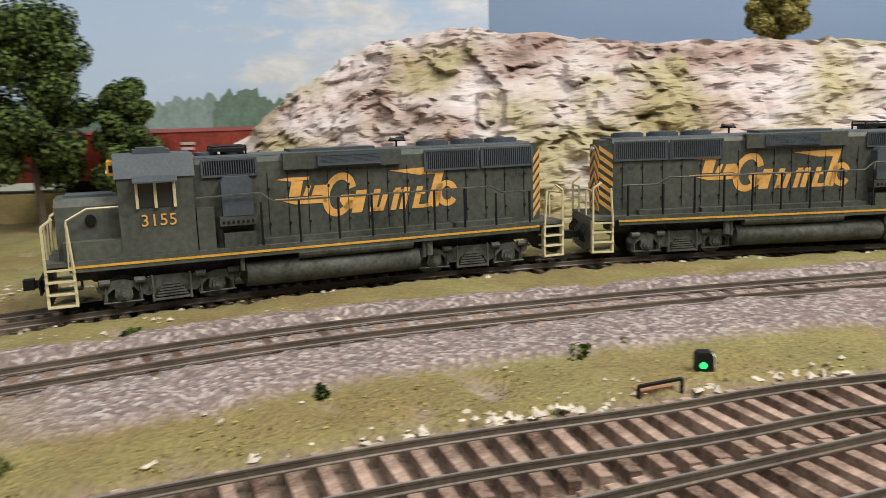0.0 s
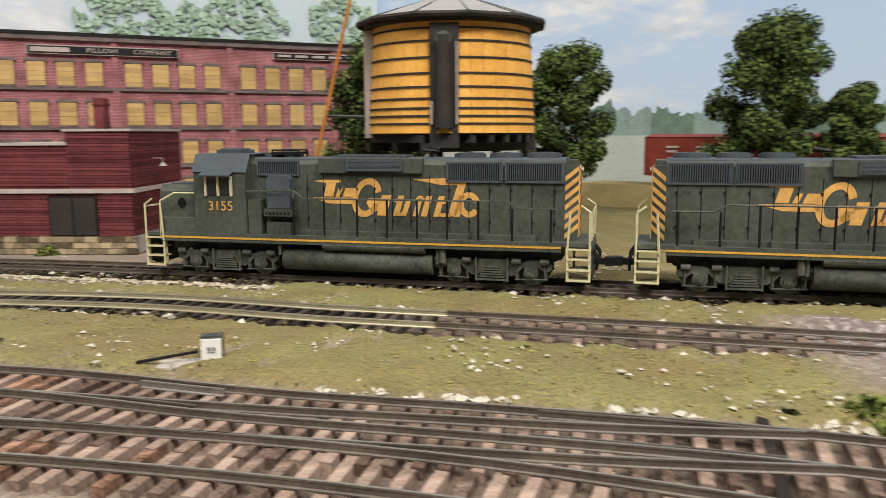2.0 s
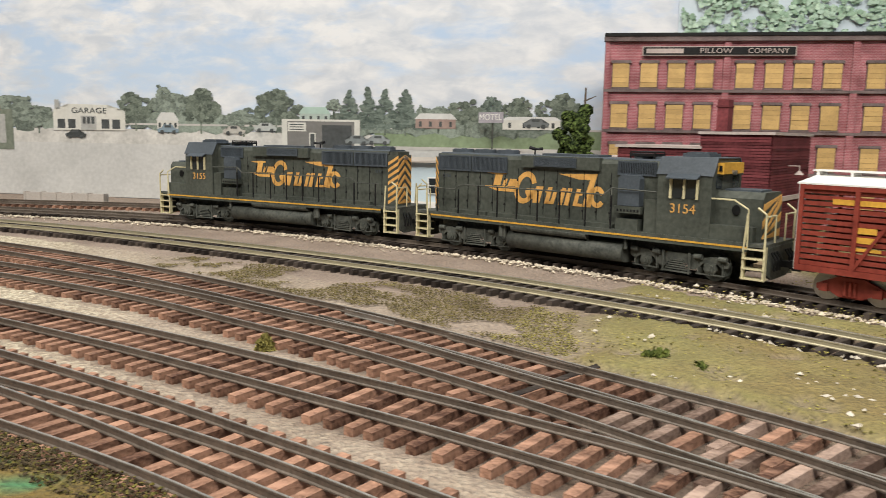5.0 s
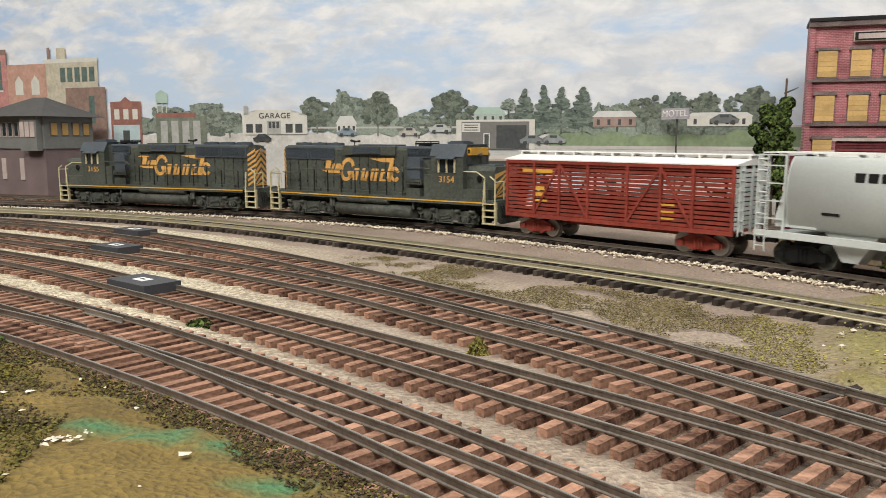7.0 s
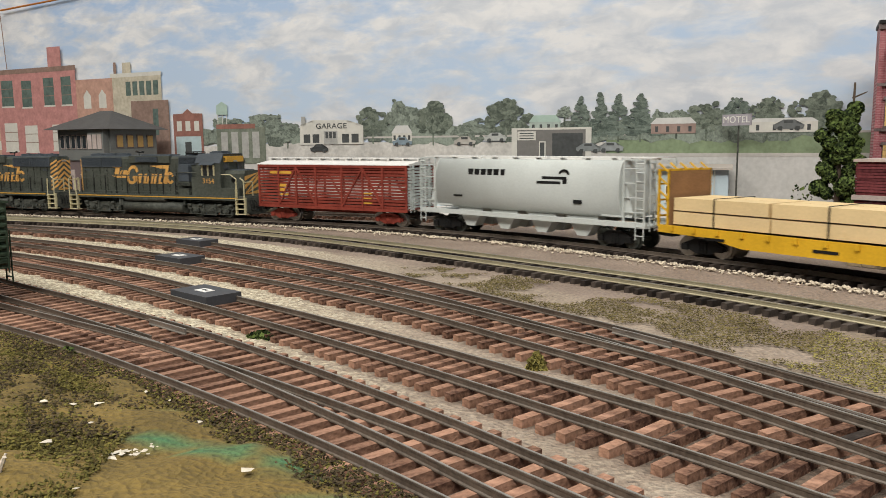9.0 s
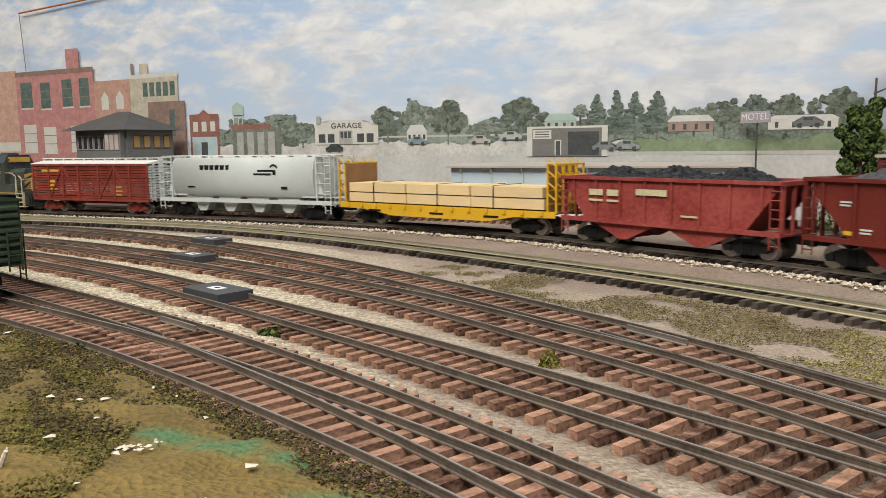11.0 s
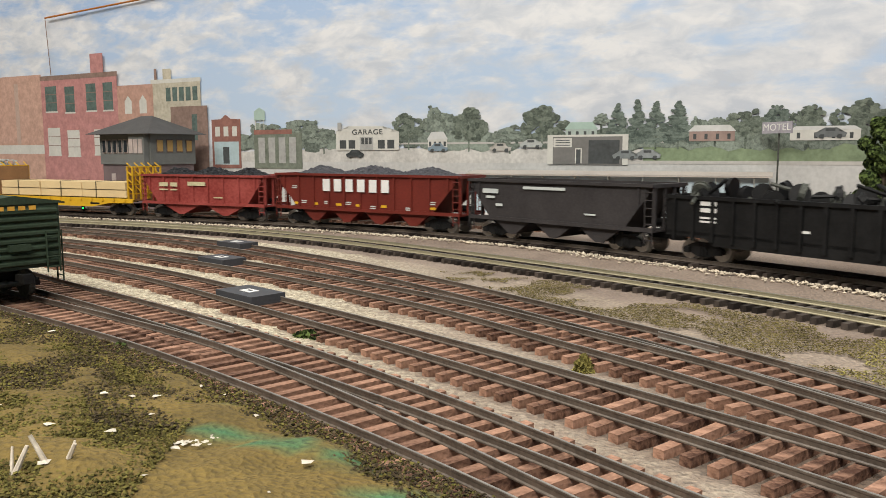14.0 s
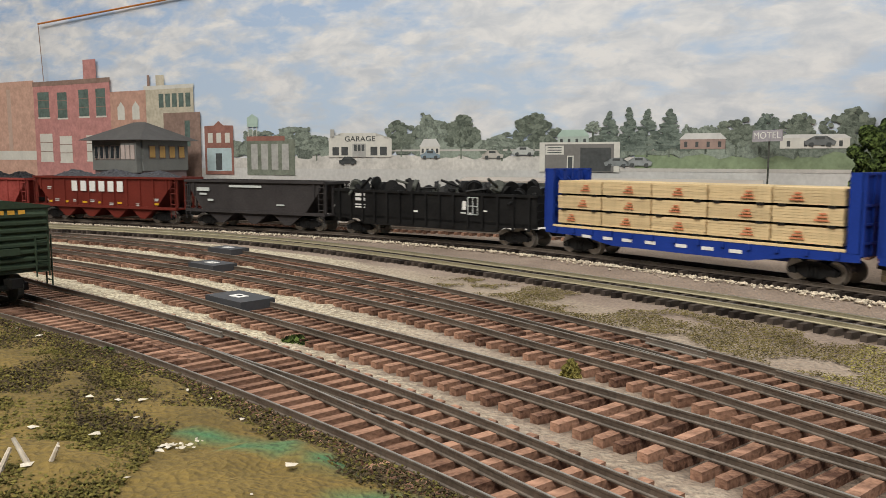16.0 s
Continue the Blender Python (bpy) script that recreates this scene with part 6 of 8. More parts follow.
# garage
PALE_WALL = print_ink("pale_wall", (0.56, 0.55, 0.50), 0.12, 60)
DARK_INK = print_ink("dark_opening", (0.07, 0.075, 0.075), 0.3, 90)
g = print_shape("printed_garage", [(-0.313, 0.0595), (-0.238, 0.0600), (-0.238, 0.0782), (-0.2465, 0.0784), (-0.2465, 0.0812), (-0.256, 0.0814), (-0.256, 0.0838), (-0.297, 0.0846), (-0.297, 0.0820), (-0.305, 0.0818), (-0.305, 0.0796), (-0.313, 0.0794)], 0.0050, PALE_WALL, None, "pale print of a garage with a stepped parapet")
for x0, x1, z0, z1 in ((-0.3085, -0.3005, 0.0615, 0.0702), (-0.2975, -0.2895, 0.0615, 0.0702), (-0.2625, -0.2545, 0.0615, 0.0702), (-0.2515, -0.2435, 0.0615, 0.0702)):
    print_shape("printed_window", rect(x0, x1, z0, z1), 0.0054, DARK_INK, g)
print_shape("printed_door", rect(-0.284, -0.268, 0.0600, 0.0735), 0.0054, print_ink("grey_door", (0.36, 0.36, 0.34), 0.2, 120), g)
for k in range(3):
    print_shape("printed_door_line", rect(-0.282 + 0.0045 * k, -0.2788 + 0.0045 * k, 0.0660, 0.0725), 0.0058, DARK_INK, g)
print_shape("printed_chimney", rect(-0.311, -0.306, 0.0800, 0.0885), 0.0050, print_ink("grey_door", (0.36, 0.36, 0.34)), g)
yaw_wall = math.degrees(math.atan2(-WALL_WAY.y, -WALL_WAY.x))


def wall_words(words, x, z, off, size, mat, parent, squeeze=1.0):
    p = on_wall(x, z, 0.0006 + 0.22 * off)
    ob = lettering("sign_lettering", words, size, mat, parent, pose(p.x, p.y, p.z, 90, 0, yaw_wall), "", squeeze)
    return ob


wall_words("GARAGE", -0.275, 0.0782, 0.0060, 0.0075, DARK_INK, g, 1.25)
# low shed with roller door
sh = print_shape("printed_shed", rect(-0.083, -0.014, 0.0465, 0.0716), 0.0052, print_ink("grey_shed", (0.17, 0.165, 0.155), 0.15, 60), None, "grey shed print with a roller door")
print_shape("printed_wall", rect(-0.0845, -0.0795, 0.0465, 0.0722), 0.0058, PALE_WALL, sh)
print_shape("printed_wall", rect(-0.0175, -0.0125, 0.0465, 0.0722), 0.0058, PALE_WALL, sh)
print_shape("printed_roofline", rect(-0.0845, -0.0125, 0.0712, 0.0730), 0.0059, PALE_WALL, sh)
print_shape("printed_door", rect(-0.047, -0.020, 0.0475, 0.0680), 0.0058, DARK_INK, sh)
print_shape("printed_sign", rect(-0.079, -0.062, 0.0620, 0.0700), 0.0058, PALE_WALL, sh)
print_shape("printed_door", rect(-0.059, -0.053, 0.0475, 0.0610), 0.0058, PALE_WALL, sh)
print_shape("printed_door", rect(-0.058, -0.054, 0.0475, 0.0600), 0.0062, DARK_INK, sh)
for k in range(3):
    print_shape("sign_bar", rect(-0.077, -0.064, 0.0678 - 0.0022 * k, 0.0686 - 0.0022 * k), 0.0062, DARK_INK, sh)
# houses, motel range, cars
for x0, x1, z0, z1, roof, col in ((-0.206, -0.185, 0.062, 0.070, 0.0775, "pale_wall"), (-0.068, -0.040, 0.068, 0.078, 0.084, "green_roof"), (0.037, 0.072, 0.0665, 0.0745, 0.0795, "brick_low"), (0.112, 0.160, 0.0665, 0.0745, 0.0775, "pale_wall")):
    h = print_shape("printed_house", rect(x0, x1, z0, z1), 0.0040, print_ink(col, (0.30, 0.22, 0.19) if col == "brick_low" else (0.36, 0.42, 0.38), 0.2, 90))
    print_shape("printed_roof", [(x0 - 0.001, z1), (x1 + 0.001, z1), (x1 - 0.004, roof), (x0 + 0.004, roof)], 0.0044, print_ink("pale_roof", (0.55, 0.55, 0.53), 0.12, 90) if col != "green_roof" else print_ink("mint_roof", (0.36, 0.47, 0.41), 0.12, 90), h)
    for k in range(4):
        xx = x0 + (x1 - x0) * (k + 0.5) / 4
        print_shape("printed_window", rect(xx - 0.0012, xx + 0.0012, z0 + 0.0015, z1 - 0.002), 0.0044, DARK_INK, h)
for x, z, ink in ((-0.195, 0.0590, (0.20, 0.26, 0.30)), (-0.015, 0.0520, (0.20, 0.22, 0.22)), (-0.290, 0.0530, (0.05, 0.055, 0.055)), (0.004, 0.0525, (0.26, 0.28, 0.28)), (-0.100, 0.0620, (0.42, 0.44, 0.42)), (-0.130, 0.0590, (0.42, 0.40, 0.36)), (0.140, 0.0690, (0.14, 0.15, 0.15))):
    c = print_shape("printed_vehicle", [(x - 0.010, z), (x + 0.010, z), (x + 0.011, z + 0.003), (x + 0.006, z + 0.0042), (x + 0.004, z + 0.0072), (x - 0.004, z + 0.0072), (x - 0.007, z + 0.0042), (x - 0.011, z + 0.003)], 0.0062, print_ink("car_%d" % int(x * 1000), ink, 0.2, 200), None, "small print of an old parked car")
    for k in (-0.006, 0.006):
        print_shape("printed_wheel", clump_outline(x + k, z + 0.0004, 0.0038, 0.0038, random.Random(1), 12), 0.0066, DARK_INK, c)
    print_shape("printed_window", rect(x - 0.0035, x + 0.0030, z + 0.0045, z + 0.0066), 0.0066, DARK_INK, c)
# old shop fronts and the water tank further along the street
BR = print_ink("print_brick", (0.26, 0.125, 0.10), 0.25, 90)
s = print_shape("printed_shop", [(-0.483, 0.040), (-0.441, 0.040), (-0.441, 0.0950), (-0.455, 0.0955), (-0.462, 0.1005), (-0.469, 0.0955), (-0.483, 0.0950)], 0.0040, BR, None, "print of a small brick shop with an arched gable")
for k in range(3):
    print_shape("printed_window", rect(-0.478 + 0.0125 * k, -0.471 + 0.0125 * k, 0.0760, 0.0870), 0.0044, PALE_WALL, s)
print_shape("printed_front", rect(-0.480, -0.444, 0.0440, 0.0700), 0.0044, print_ink("pale_blue_front", (0.40, 0.50, 0.52), 0.15, 90), s)
print_shape("printed_door", rect(-0.467, -0.458, 0.0450, 0.0640), 0.0048, DARK_INK, s)
s = print_shape("printed_shed", rect(-0.422, -0.357, 0.040, 0.0790), 0.0038, print_ink("green_grey_shed", (0.17, 0.19, 0.15), 0.4, 60), None, "print of an old grey-green shed")
print_shape("printed_roof", rect(-0.422, -0.370, 0.0775, 0.0825), 0.0042, BR, s)
for k in range(4):
    print_shape("printed_board", rect(-0.416 + 0.014 * k, -0.407 + 0.014 * k, 0.046, 0.0740), 0.0042, print_ink("grey_door", (0.36, 0.36, 0.34)), s)
w = print_shape("printed_water_tank", [(-0.421, 0.0930), (-0.406, 0.0930), (-0.406, 0.1030), (-0.4135, 0.1070), (-0.421, 0.1030)], 0.0042, print_ink("mint_roof", (0.36, 0.47, 0.41)), None, "print of a mint green water tank")
for x in (-0.420, -0.4135, -0.408):
    print_shape("printed_leg", rect(x, x + 0.0008, 0.0780, 0.0930), 0.0040, PALE_WALL, w)
# tall brick blocks, cut-out flats before the wall
BRICK_A = print_ink("brick_block_a", (0.50, 0.32, 0.25), 0.25, 110)
BRICK_B = print_ink("brick_block_b", (0.44, 0.215, 0.20), 0.25, 110)
BRICK_C = print_ink("brick_block_c", (0.44, 0.27, 0.21), 0.25, 110)
TAN = print_ink("tan_block", (0.46, 0.42, 0.33), 0.25, 110)
GREY_B = print_ink("grey_brown_block", (0.24, 0.165, 0.135), 0.3, 110)
b1 = print_shape("brick_block", rect(-0.90, -0.774, -0.004, 0.160), 0.0060, BRICK_A, None, "pale red brick block print")
print_shape("stone_band", rect(-0.90, -0.774, 0.056, 0.068), 0.0064, PALE_WALL, b1)
print_shape("stone_band", rect(-0.83, -0.822, 0.068, 0.150), 0.0064, print_ink("faded_brick", (0.46, 0.34, 0.28), 0.15, 90), b1)
b2 = print_shape("brick_block", rect(-0.775, -0.633, -0.004, 0.153), 0.0068, BRICK_B, None, "rose brick block print with tall windows")
print_shape("dark_cornice", rect(-0.776, -0.632, 0.1515, 0.1575), 0.0073, GREY_B, b2)
print_shape("brick_chimney", rect(-0.679, -0.656, 0.153, 0.181), 0.0060, BRICK_B, b2)
GLASS_INK = print_ink("green_window", (0.10, 0.14, 0.125), 0.35, 120)
for x0, x1, z0, z1 in ((-0.767, -0.745, 0.1117, 0.1439), (-0.729, -0.711, 0.1100, 0.1424), (-0.689, -0.671, 0.1110, 0.1444), (-0.658, -0.641, 0.1110, 0.1446), (-0.766, -0.742, 0.0552, 0.0901), (-0.728, -0.705, 0.0540, 0.0866), (-0.678, -0.656, 0.0560, 0.0870)):
    f = print_shape("printed_window", rect(x0, x1, z0, z1), 0.0073, GLASS_INK if z0 > 0.1 else PALE_WALL, b2)
    print_shape("printed_sill", rect(x0 - 0.001, x1 + 0.001, z0 - 0.002, z0), 0.0078, PALE_WALL, f)
    for q in (0.33, 0.66):
        print_shape("glazing_bar", rect(x0, x1, z0 + (z1 - z0) * q, z0 + (z1 - z0) * q + 0.0008), 0.0078, GREY_B, f)
b3 = print_shape("brick_block", rect(-0.634, -0.573, -0.004, 0.1395), 0.0058, BRICK_C, None, "brown brick block print with arched windows")
for x in (-0.615, -0.590):
    print_shape("printed_window", [(x - 0.006, 0.105), (x + 0.006, 0.105), (x + 0.006, 0.120), (x, 0.127), (x - 0.006, 0.120)], 0.0062, PALE_WALL, b3)
b4 = print_shape("tan_block", rect(-0.575, -0.498, -0.004, 0.1435), 0.0050, TAN, None, "tan stone office block print")
for k in range(5):
    print_shape("printed_window", rect(-0.552 + 0.0105 * k, -0.5445 + 0.0105 * k, 0.118, 0.134), 0.0054, GLASS_INK, b4)
print_shape("printed_cornice", rect(-0.576, -0.497, 0.1395, 0.1440), 0.0054, PALE_WALL, b4)
print_shape("brick_chimney", rect(-0.556, -0.543, 0.1435, 0.156), 0.0048, TAN, b4)
print_shape("printed_pipe", rect(-0.570, -0.566, 0.1435, 0.157), 0.0048, GREY_B, b4)
b5 = print_shape("brown_block", rect(-0.545, -0.488, -0.004, 0.1115), 0.0076, GREY_B, None, "dark brown block print")
print_shape("printed_window", rect(-0.512, -0.504, 0.072, 0.102), 0.0080, GLASS_INK, b5)
PALE_INKS = [TREE_INKS[3], print_ink("paler_tree", (0.40, 0.53, 0.42), 0.35, 260), print_ink("mid_tree", (0.27, 0.39, 0.28), 0.45, 260)]
# second printed sheet with tall pale trees above the mill
SHEET_INK = print_ink("pale_sky_sheet", (0.55, 0.63, 0.68), 0.06, 12)
sheet = print_shape("printed_sheet", rect(0.2495, 0.345, 0.05, 0.40), 0.0030, SHEET_INK, None, "second sky sheet with a straight edge")
for x0, x1 in ((0.3452, 0.380), (0.3802, 0.415), (0.4152, 0.450), (0.4502, 0.480), (0.4802, 0.507)):
    print_shape("printed_sheet", rect(x0, x1, 0.05, 0.40), 0.0031, SHEET_INK, sheet)
for ink in range(3):
    bm = bmesh.new()
    for k in range(1100):
        x = rnd.uniform(0.252, 0.425) if k % 4 else rnd.uniform(0.445, 0.50)
        z = 0.105 + (0.076 + 0.012 * math.sin(x * 70) + 0.006 * math.sin(x * 190)) * rnd.random() ** 0.7
        if noise.noise((x * 90, z * 90, 5)) < -0.18:
            continue
        bm.faces.new([bm.verts.new(on_wall(px, pz, 0.0022 + 0.000001 * (3 * k + ink))) for px, pz in clump_outline(x, z, rnd.uniform(0.002, 0.0065), rnd.uniform(0.0015, 0.0050), rnd, 9)])
    tagged(part("tall_tree_print", bm, PALE_INKS[ink], sheet), kind="stuff")
# seam strips of the sky
bm = bmesh.new()
rod(bm, on_wall(-0.757, 0.231, 0.003), on_wall(-0.30, 0.2515, 0.003), 0.0011, 6)
part("seam_strip", bm, LADDER, MURAL, "orange-brown strip along a sheet's edge")
bm = bmesh.new()
rod(bm, on_wall(-0.757, 0.231, 0.003), on_wall(-0.752, 0.158, 0.003), 0.0005, 5)
part("hanging_wire", bm, GREY_B, MURAL)

# tree line along the curved part of the wall
CURVE = Line([(0.34, 0.65), (0.50, 0.60), (0.64, 0.52), (0.75, 0.40), (0.81, 0.26), (0.845, 0.10), (0.86, -0.02)])
LINE_TREES = thing("mural_tree_line", "printed hazy tree line low on the sky mural", "backdrop", kind="structure")


def curve_print(s, z, w, h, off, mat, seed):
    p, d = CURVE.at(s), CURVE.way(s)
    out = Vector((d.y, -d.x)) if Vector((d.y, -d.x)).dot(p) < 0 else Vector((-d.y, d.x))
    bm = bmesh.new()
    r = random.Random(seed)
    pts = clump_outline(0, z, w, h, r, 26)
    prism(bm, pts, "y", 0, 0.0006)
    ob = part("printed_tree", bm, mat, LINE_TREES)
    ang = math.degrees(math.atan2(d.y, d.x))
    ob.matrix_world = pose(p.x + out.x * off, p.y + out.y * off, 0, 0, 0, ang)


HAZE = [print_ink("hazy_tree", (0.13, 0.19, 0.15), 0.35, 120), print_ink("hazy_far_tree", (0.22, 0.29, 0.27), 0.3, 90), print_ink("hazy_ground", (0.40, 0.43, 0.39), 0.15, 30)]
for k in range(46):
    s = 0.02 + (CURVE.length - 0.04) * k / 45
    tall = 0.035 if 0.16 < s < 0.33 else 0.0
    top = 0.086 + rnd.uniform(-0.006, 0.008) + tall * rnd.uniform(0.3, 1.0)
    curve_print(s, (top + 0.045) / 2, 0.034, top - 0.045, 0.0075 + 0.0001 * (k % 7), HAZE[0 if rnd.random() < 0.6 else 1], k)
for k in range(40):
    q0, q1 = CURVE.length * k / 40, CURVE.length * (k + 1) / 40
    bm = bmesh.new()
    ring = []
    for q in (q0, q1):
        p, d = CURVE.at(q), CURVE.way(min(max(q, 0.005), CURVE.length - 0.005))
        o = Vector((-d.y, d.x)) if Vector((-d.y, d.x)).dot(p) < 0 else Vector((d.y, -d.x))
        for e in (0.0095, 0.0101):
            ring.append([bm.verts.new((p.x + o.x * e, p.y + o.y * e, z)) for z in (-0.006, 0.0585)])
    for i, j in ((0, 2), (1, 3)):
        bm.faces.new((ring[i][0], ring[j][0], ring[j][1], ring[i][1]))
    bm.faces.new((ring[0][1], ring[1][1], ring[3][1], ring[2][1]))
    part("printed_ground", bm, HAZE[2], LINE_TREES)


# ---- buildings ----
def brick_wall_mat(name, a, b, mortar):
    m = bpy.data.materials.new(name)
    m.use_nodes = True
    n, link = m.node_tree.nodes, m.node_tree.links.new
    co, mp, br = n.new("ShaderNodeTexCoord"), n.new("ShaderNodeMapping"), n.new("ShaderNodeTexBrick")
    mp.inputs["Rotation"].default_value = (radians(90), 0, 0)
    link(co.outputs["Object"], mp.inputs["Vector"])
    link(mp.outputs["Vector"], br.inputs["Vector"])
    br.inputs["Scale"].default_value = 1.0
    br.inputs["Brick Width"].default_value, br.inputs["Row Height"].default_value = 0.0030, 0.0011
    br.inputs["Mortar Size"].default_value = 0.00012
    br.inputs["Color1"].default_value, br.inputs["Color2"].default_value, br.inputs["Mortar"].default_value = (*a, 1), (*b, 1), (*mortar, 1)
    t, x = n.new("ShaderNodeTexNoise"), n.new("ShaderNodeMix")
    t.inputs["Scale"].default_value, t.inputs["Detail"].default_value = 70, 6
    link(co.outputs["Object"], t.inputs["Vector"])
    x.data_type, x.blend_type = "RGBA", "MULTIPLY"
    r = n.new("ShaderNodeValToRGB")
    r.color_ramp.elements[0].position, r.color_ramp.elements[1].position = 0.3, 0.7
    r.color_ramp.elements[0].color, r.color_ramp.elements[1].color = (0.62, 0.55, 0.55, 1), (1.2, 1.25, 1.25, 1)
    link(t.outputs["Fac"], r.inputs["Fac"])
    x.inputs[0].default_value = 1.0
    link(br.outputs["Color"], x.inputs[6])
    link(r.outputs["Color"], x.inputs[7])
    b_ = n["Principled BSDF"]
    b_.inputs["Roughness"].default_value = 0.85
    link(x.outputs[2], b_.inputs["Base Color"])
    bp = n.new("ShaderNodeBump")
    bp.inputs["Strength"].default_value, bp.inputs["Distance"].default_value = 0.5, 0.0003
    link(br.outputs["Fac"], bp.inputs["Height"])
    bp.invert = True
    link(bp.outputs["Normal"], b_.inputs["Normal"])
    return m


MILL_BRICK = brick_wall_mat("rose_mill_brick", (0.37, 0.115, 0.130), (0.29, 0.085, 0.098), (0.46, 0.27, 0.275))


def mill():
    """Three-storey brick mill with boarded windows."""
    d = Vector((0.372 - 0.1744, 0.561 - 0.608))
    ang = math.degrees(math.atan2(d.y, d.x))
    ob = thing("brick_mill", "rose red brick mill with tan boarded windows and dark cornice", "building", pose(0.1744, 0.608, 0, 0, 0, ang))
    L, depth, top = 0.312, 0.036, 0.1345
    bm = bmesh.new()
    box(bm, 0, L, 0.0008, depth, -0.006, top)
    part("wall", bm, MILL_BRICK, ob)
    for u in (0.0, 0.085, 0.171, 0.257, L - 0.003):
        bm = bmesh.new()
        box(bm, u - (0 if u == 0 else 0.0015), u + 0.003, -0.0010, 0.0012, -0.006, top - 0.002)
        part("pilaster", bm, MILL_BRICK, ob)
    for z in (0.0955, 0.0662, 0.0366, 0.0066):
        bm = bmesh.new()
        box(bm, 0, L, -0.0012, 0.0010, z - 0.0008, z + 0.0012)
        part("belt_course", bm, TRIM_GREY, ob)
    bm = bmesh.new()
    box(bm, -0.001, L + 0.001, -0.0022, 0.0012, top - 0.0035, top)
    part("cornice", bm, TRIM_GREY, ob)
    bm = bmesh.new()
    box(bm, -0.001, L + 0.001, -0.0030, depth, top, top + 0.0022)
    part("roof", bm, BLACK, ob)
    r = random.Random(4)
    cols = [0.0053, 0.0254, 0.0448, 0.0645, 0.0921, 0.1120, 0.1314, 0.1510, 0.1795, 0.1992, 0.2190, 0.2385, 0.2660, 0.2860]
    for row, (z0, z1) in enumerate(((0.0978, 0.1155), (0.0685, 0.0860), (0.0390, 0.0566), (0.0095, 0.0270))):
        for u in cols:
            bm = bmesh.new()
            box(bm, u, u + 0.0126, -0.0004, 0.0010, z0, z1)
            w = part("window", bm, TRIM_GREY, ob)
            n = 5
            for k in range(n):
                bm = bmesh.new()
                a = z0 + 0.0003 + (z1 - z0 - 0.0006) * k / n
                box(bm, u + 0.0004, u + 0.0122, -0.0010 - r.uniform(0, 0.0003), -0.0004, a, a + (z1 - z0 - 0.0006) / n - 0.0001)
                part("board", bm, BOARD, w)
            bm = bmesh.new()
            prism(bm, [(u - 0.0012, z1), (u + 0.0138, z1), (u + 0.0132, z1 + 0.0020), (u - 0.0006, z1 + 0.0020)], "y", -0.0012, 0.0009)
            part("lintel", bm, TRIM_GREY, w)
            bm = bmesh.new()
            box(bm, u - 0.0006, u + 0.0132, -0.0014, 0.0009, z0 - 0.0010, z0)
            part("sill", bm, TRIM_GREY, w)
    for u0, u1, z0, z1 in ((0.0262, 0.1320, 0.1206, 0.1272), (0.2062, 0.3000, 0.1225, 0.1280)):
        bm = bmesh.new()
        box(bm, u0, u1, -0.0022, -0.0008, z0, z1)
        sgn = part("sign_board", bm, PALE_TRIM, ob)
        bm = bmesh.new()
        box(bm, u0 + 0.0008, u1 - 0.0008, -0.0026, -0.0022, z0 + 0.0007, z1 - 0.0007)
        part("sign_field", bm, BLACK, sgn)
        if u0 < 0.1:
            lettering("sign_lettering", "PILLOW", 0.0048, PALE_TRIM, sgn, pose(0.0775, -0.0028, 0.1238, 90, 0, 0), "", 1.25)
            lettering("sign_lettering", "COMPANY", 0.0048, PALE_TRIM, sgn, pose(0.1130, -0.0028, 0.1238, 90, 0, 0), "", 1.15)
            bm = bmesh.new()
            box(bm, 0.0290, 0.0550, -0.0029, -0.0026, 0.1222, 0.1255)
            part("sign_bar", bm, PALE_TRIM, sgn)
        else:
            for k in range(6):
                bm = bmesh.new()
                box(bm, u0 + 0.004 + 0.0145 * k, u0 + 0.0145 + 0.0145 * k, -0.0029, -0.0026, z0 + 0.0018, z1 - 0.0018)
                part("sign_bar", bm, PALE_TRIM, sgn)
    return ob


mill()


FIELD_STONE = material("brown_field_stone", (0.17, 0.125, 0.075), 0.9, 0, 0.5, 120, 0.5, 700, (0.30, 0.235, 0.15), 0.5)


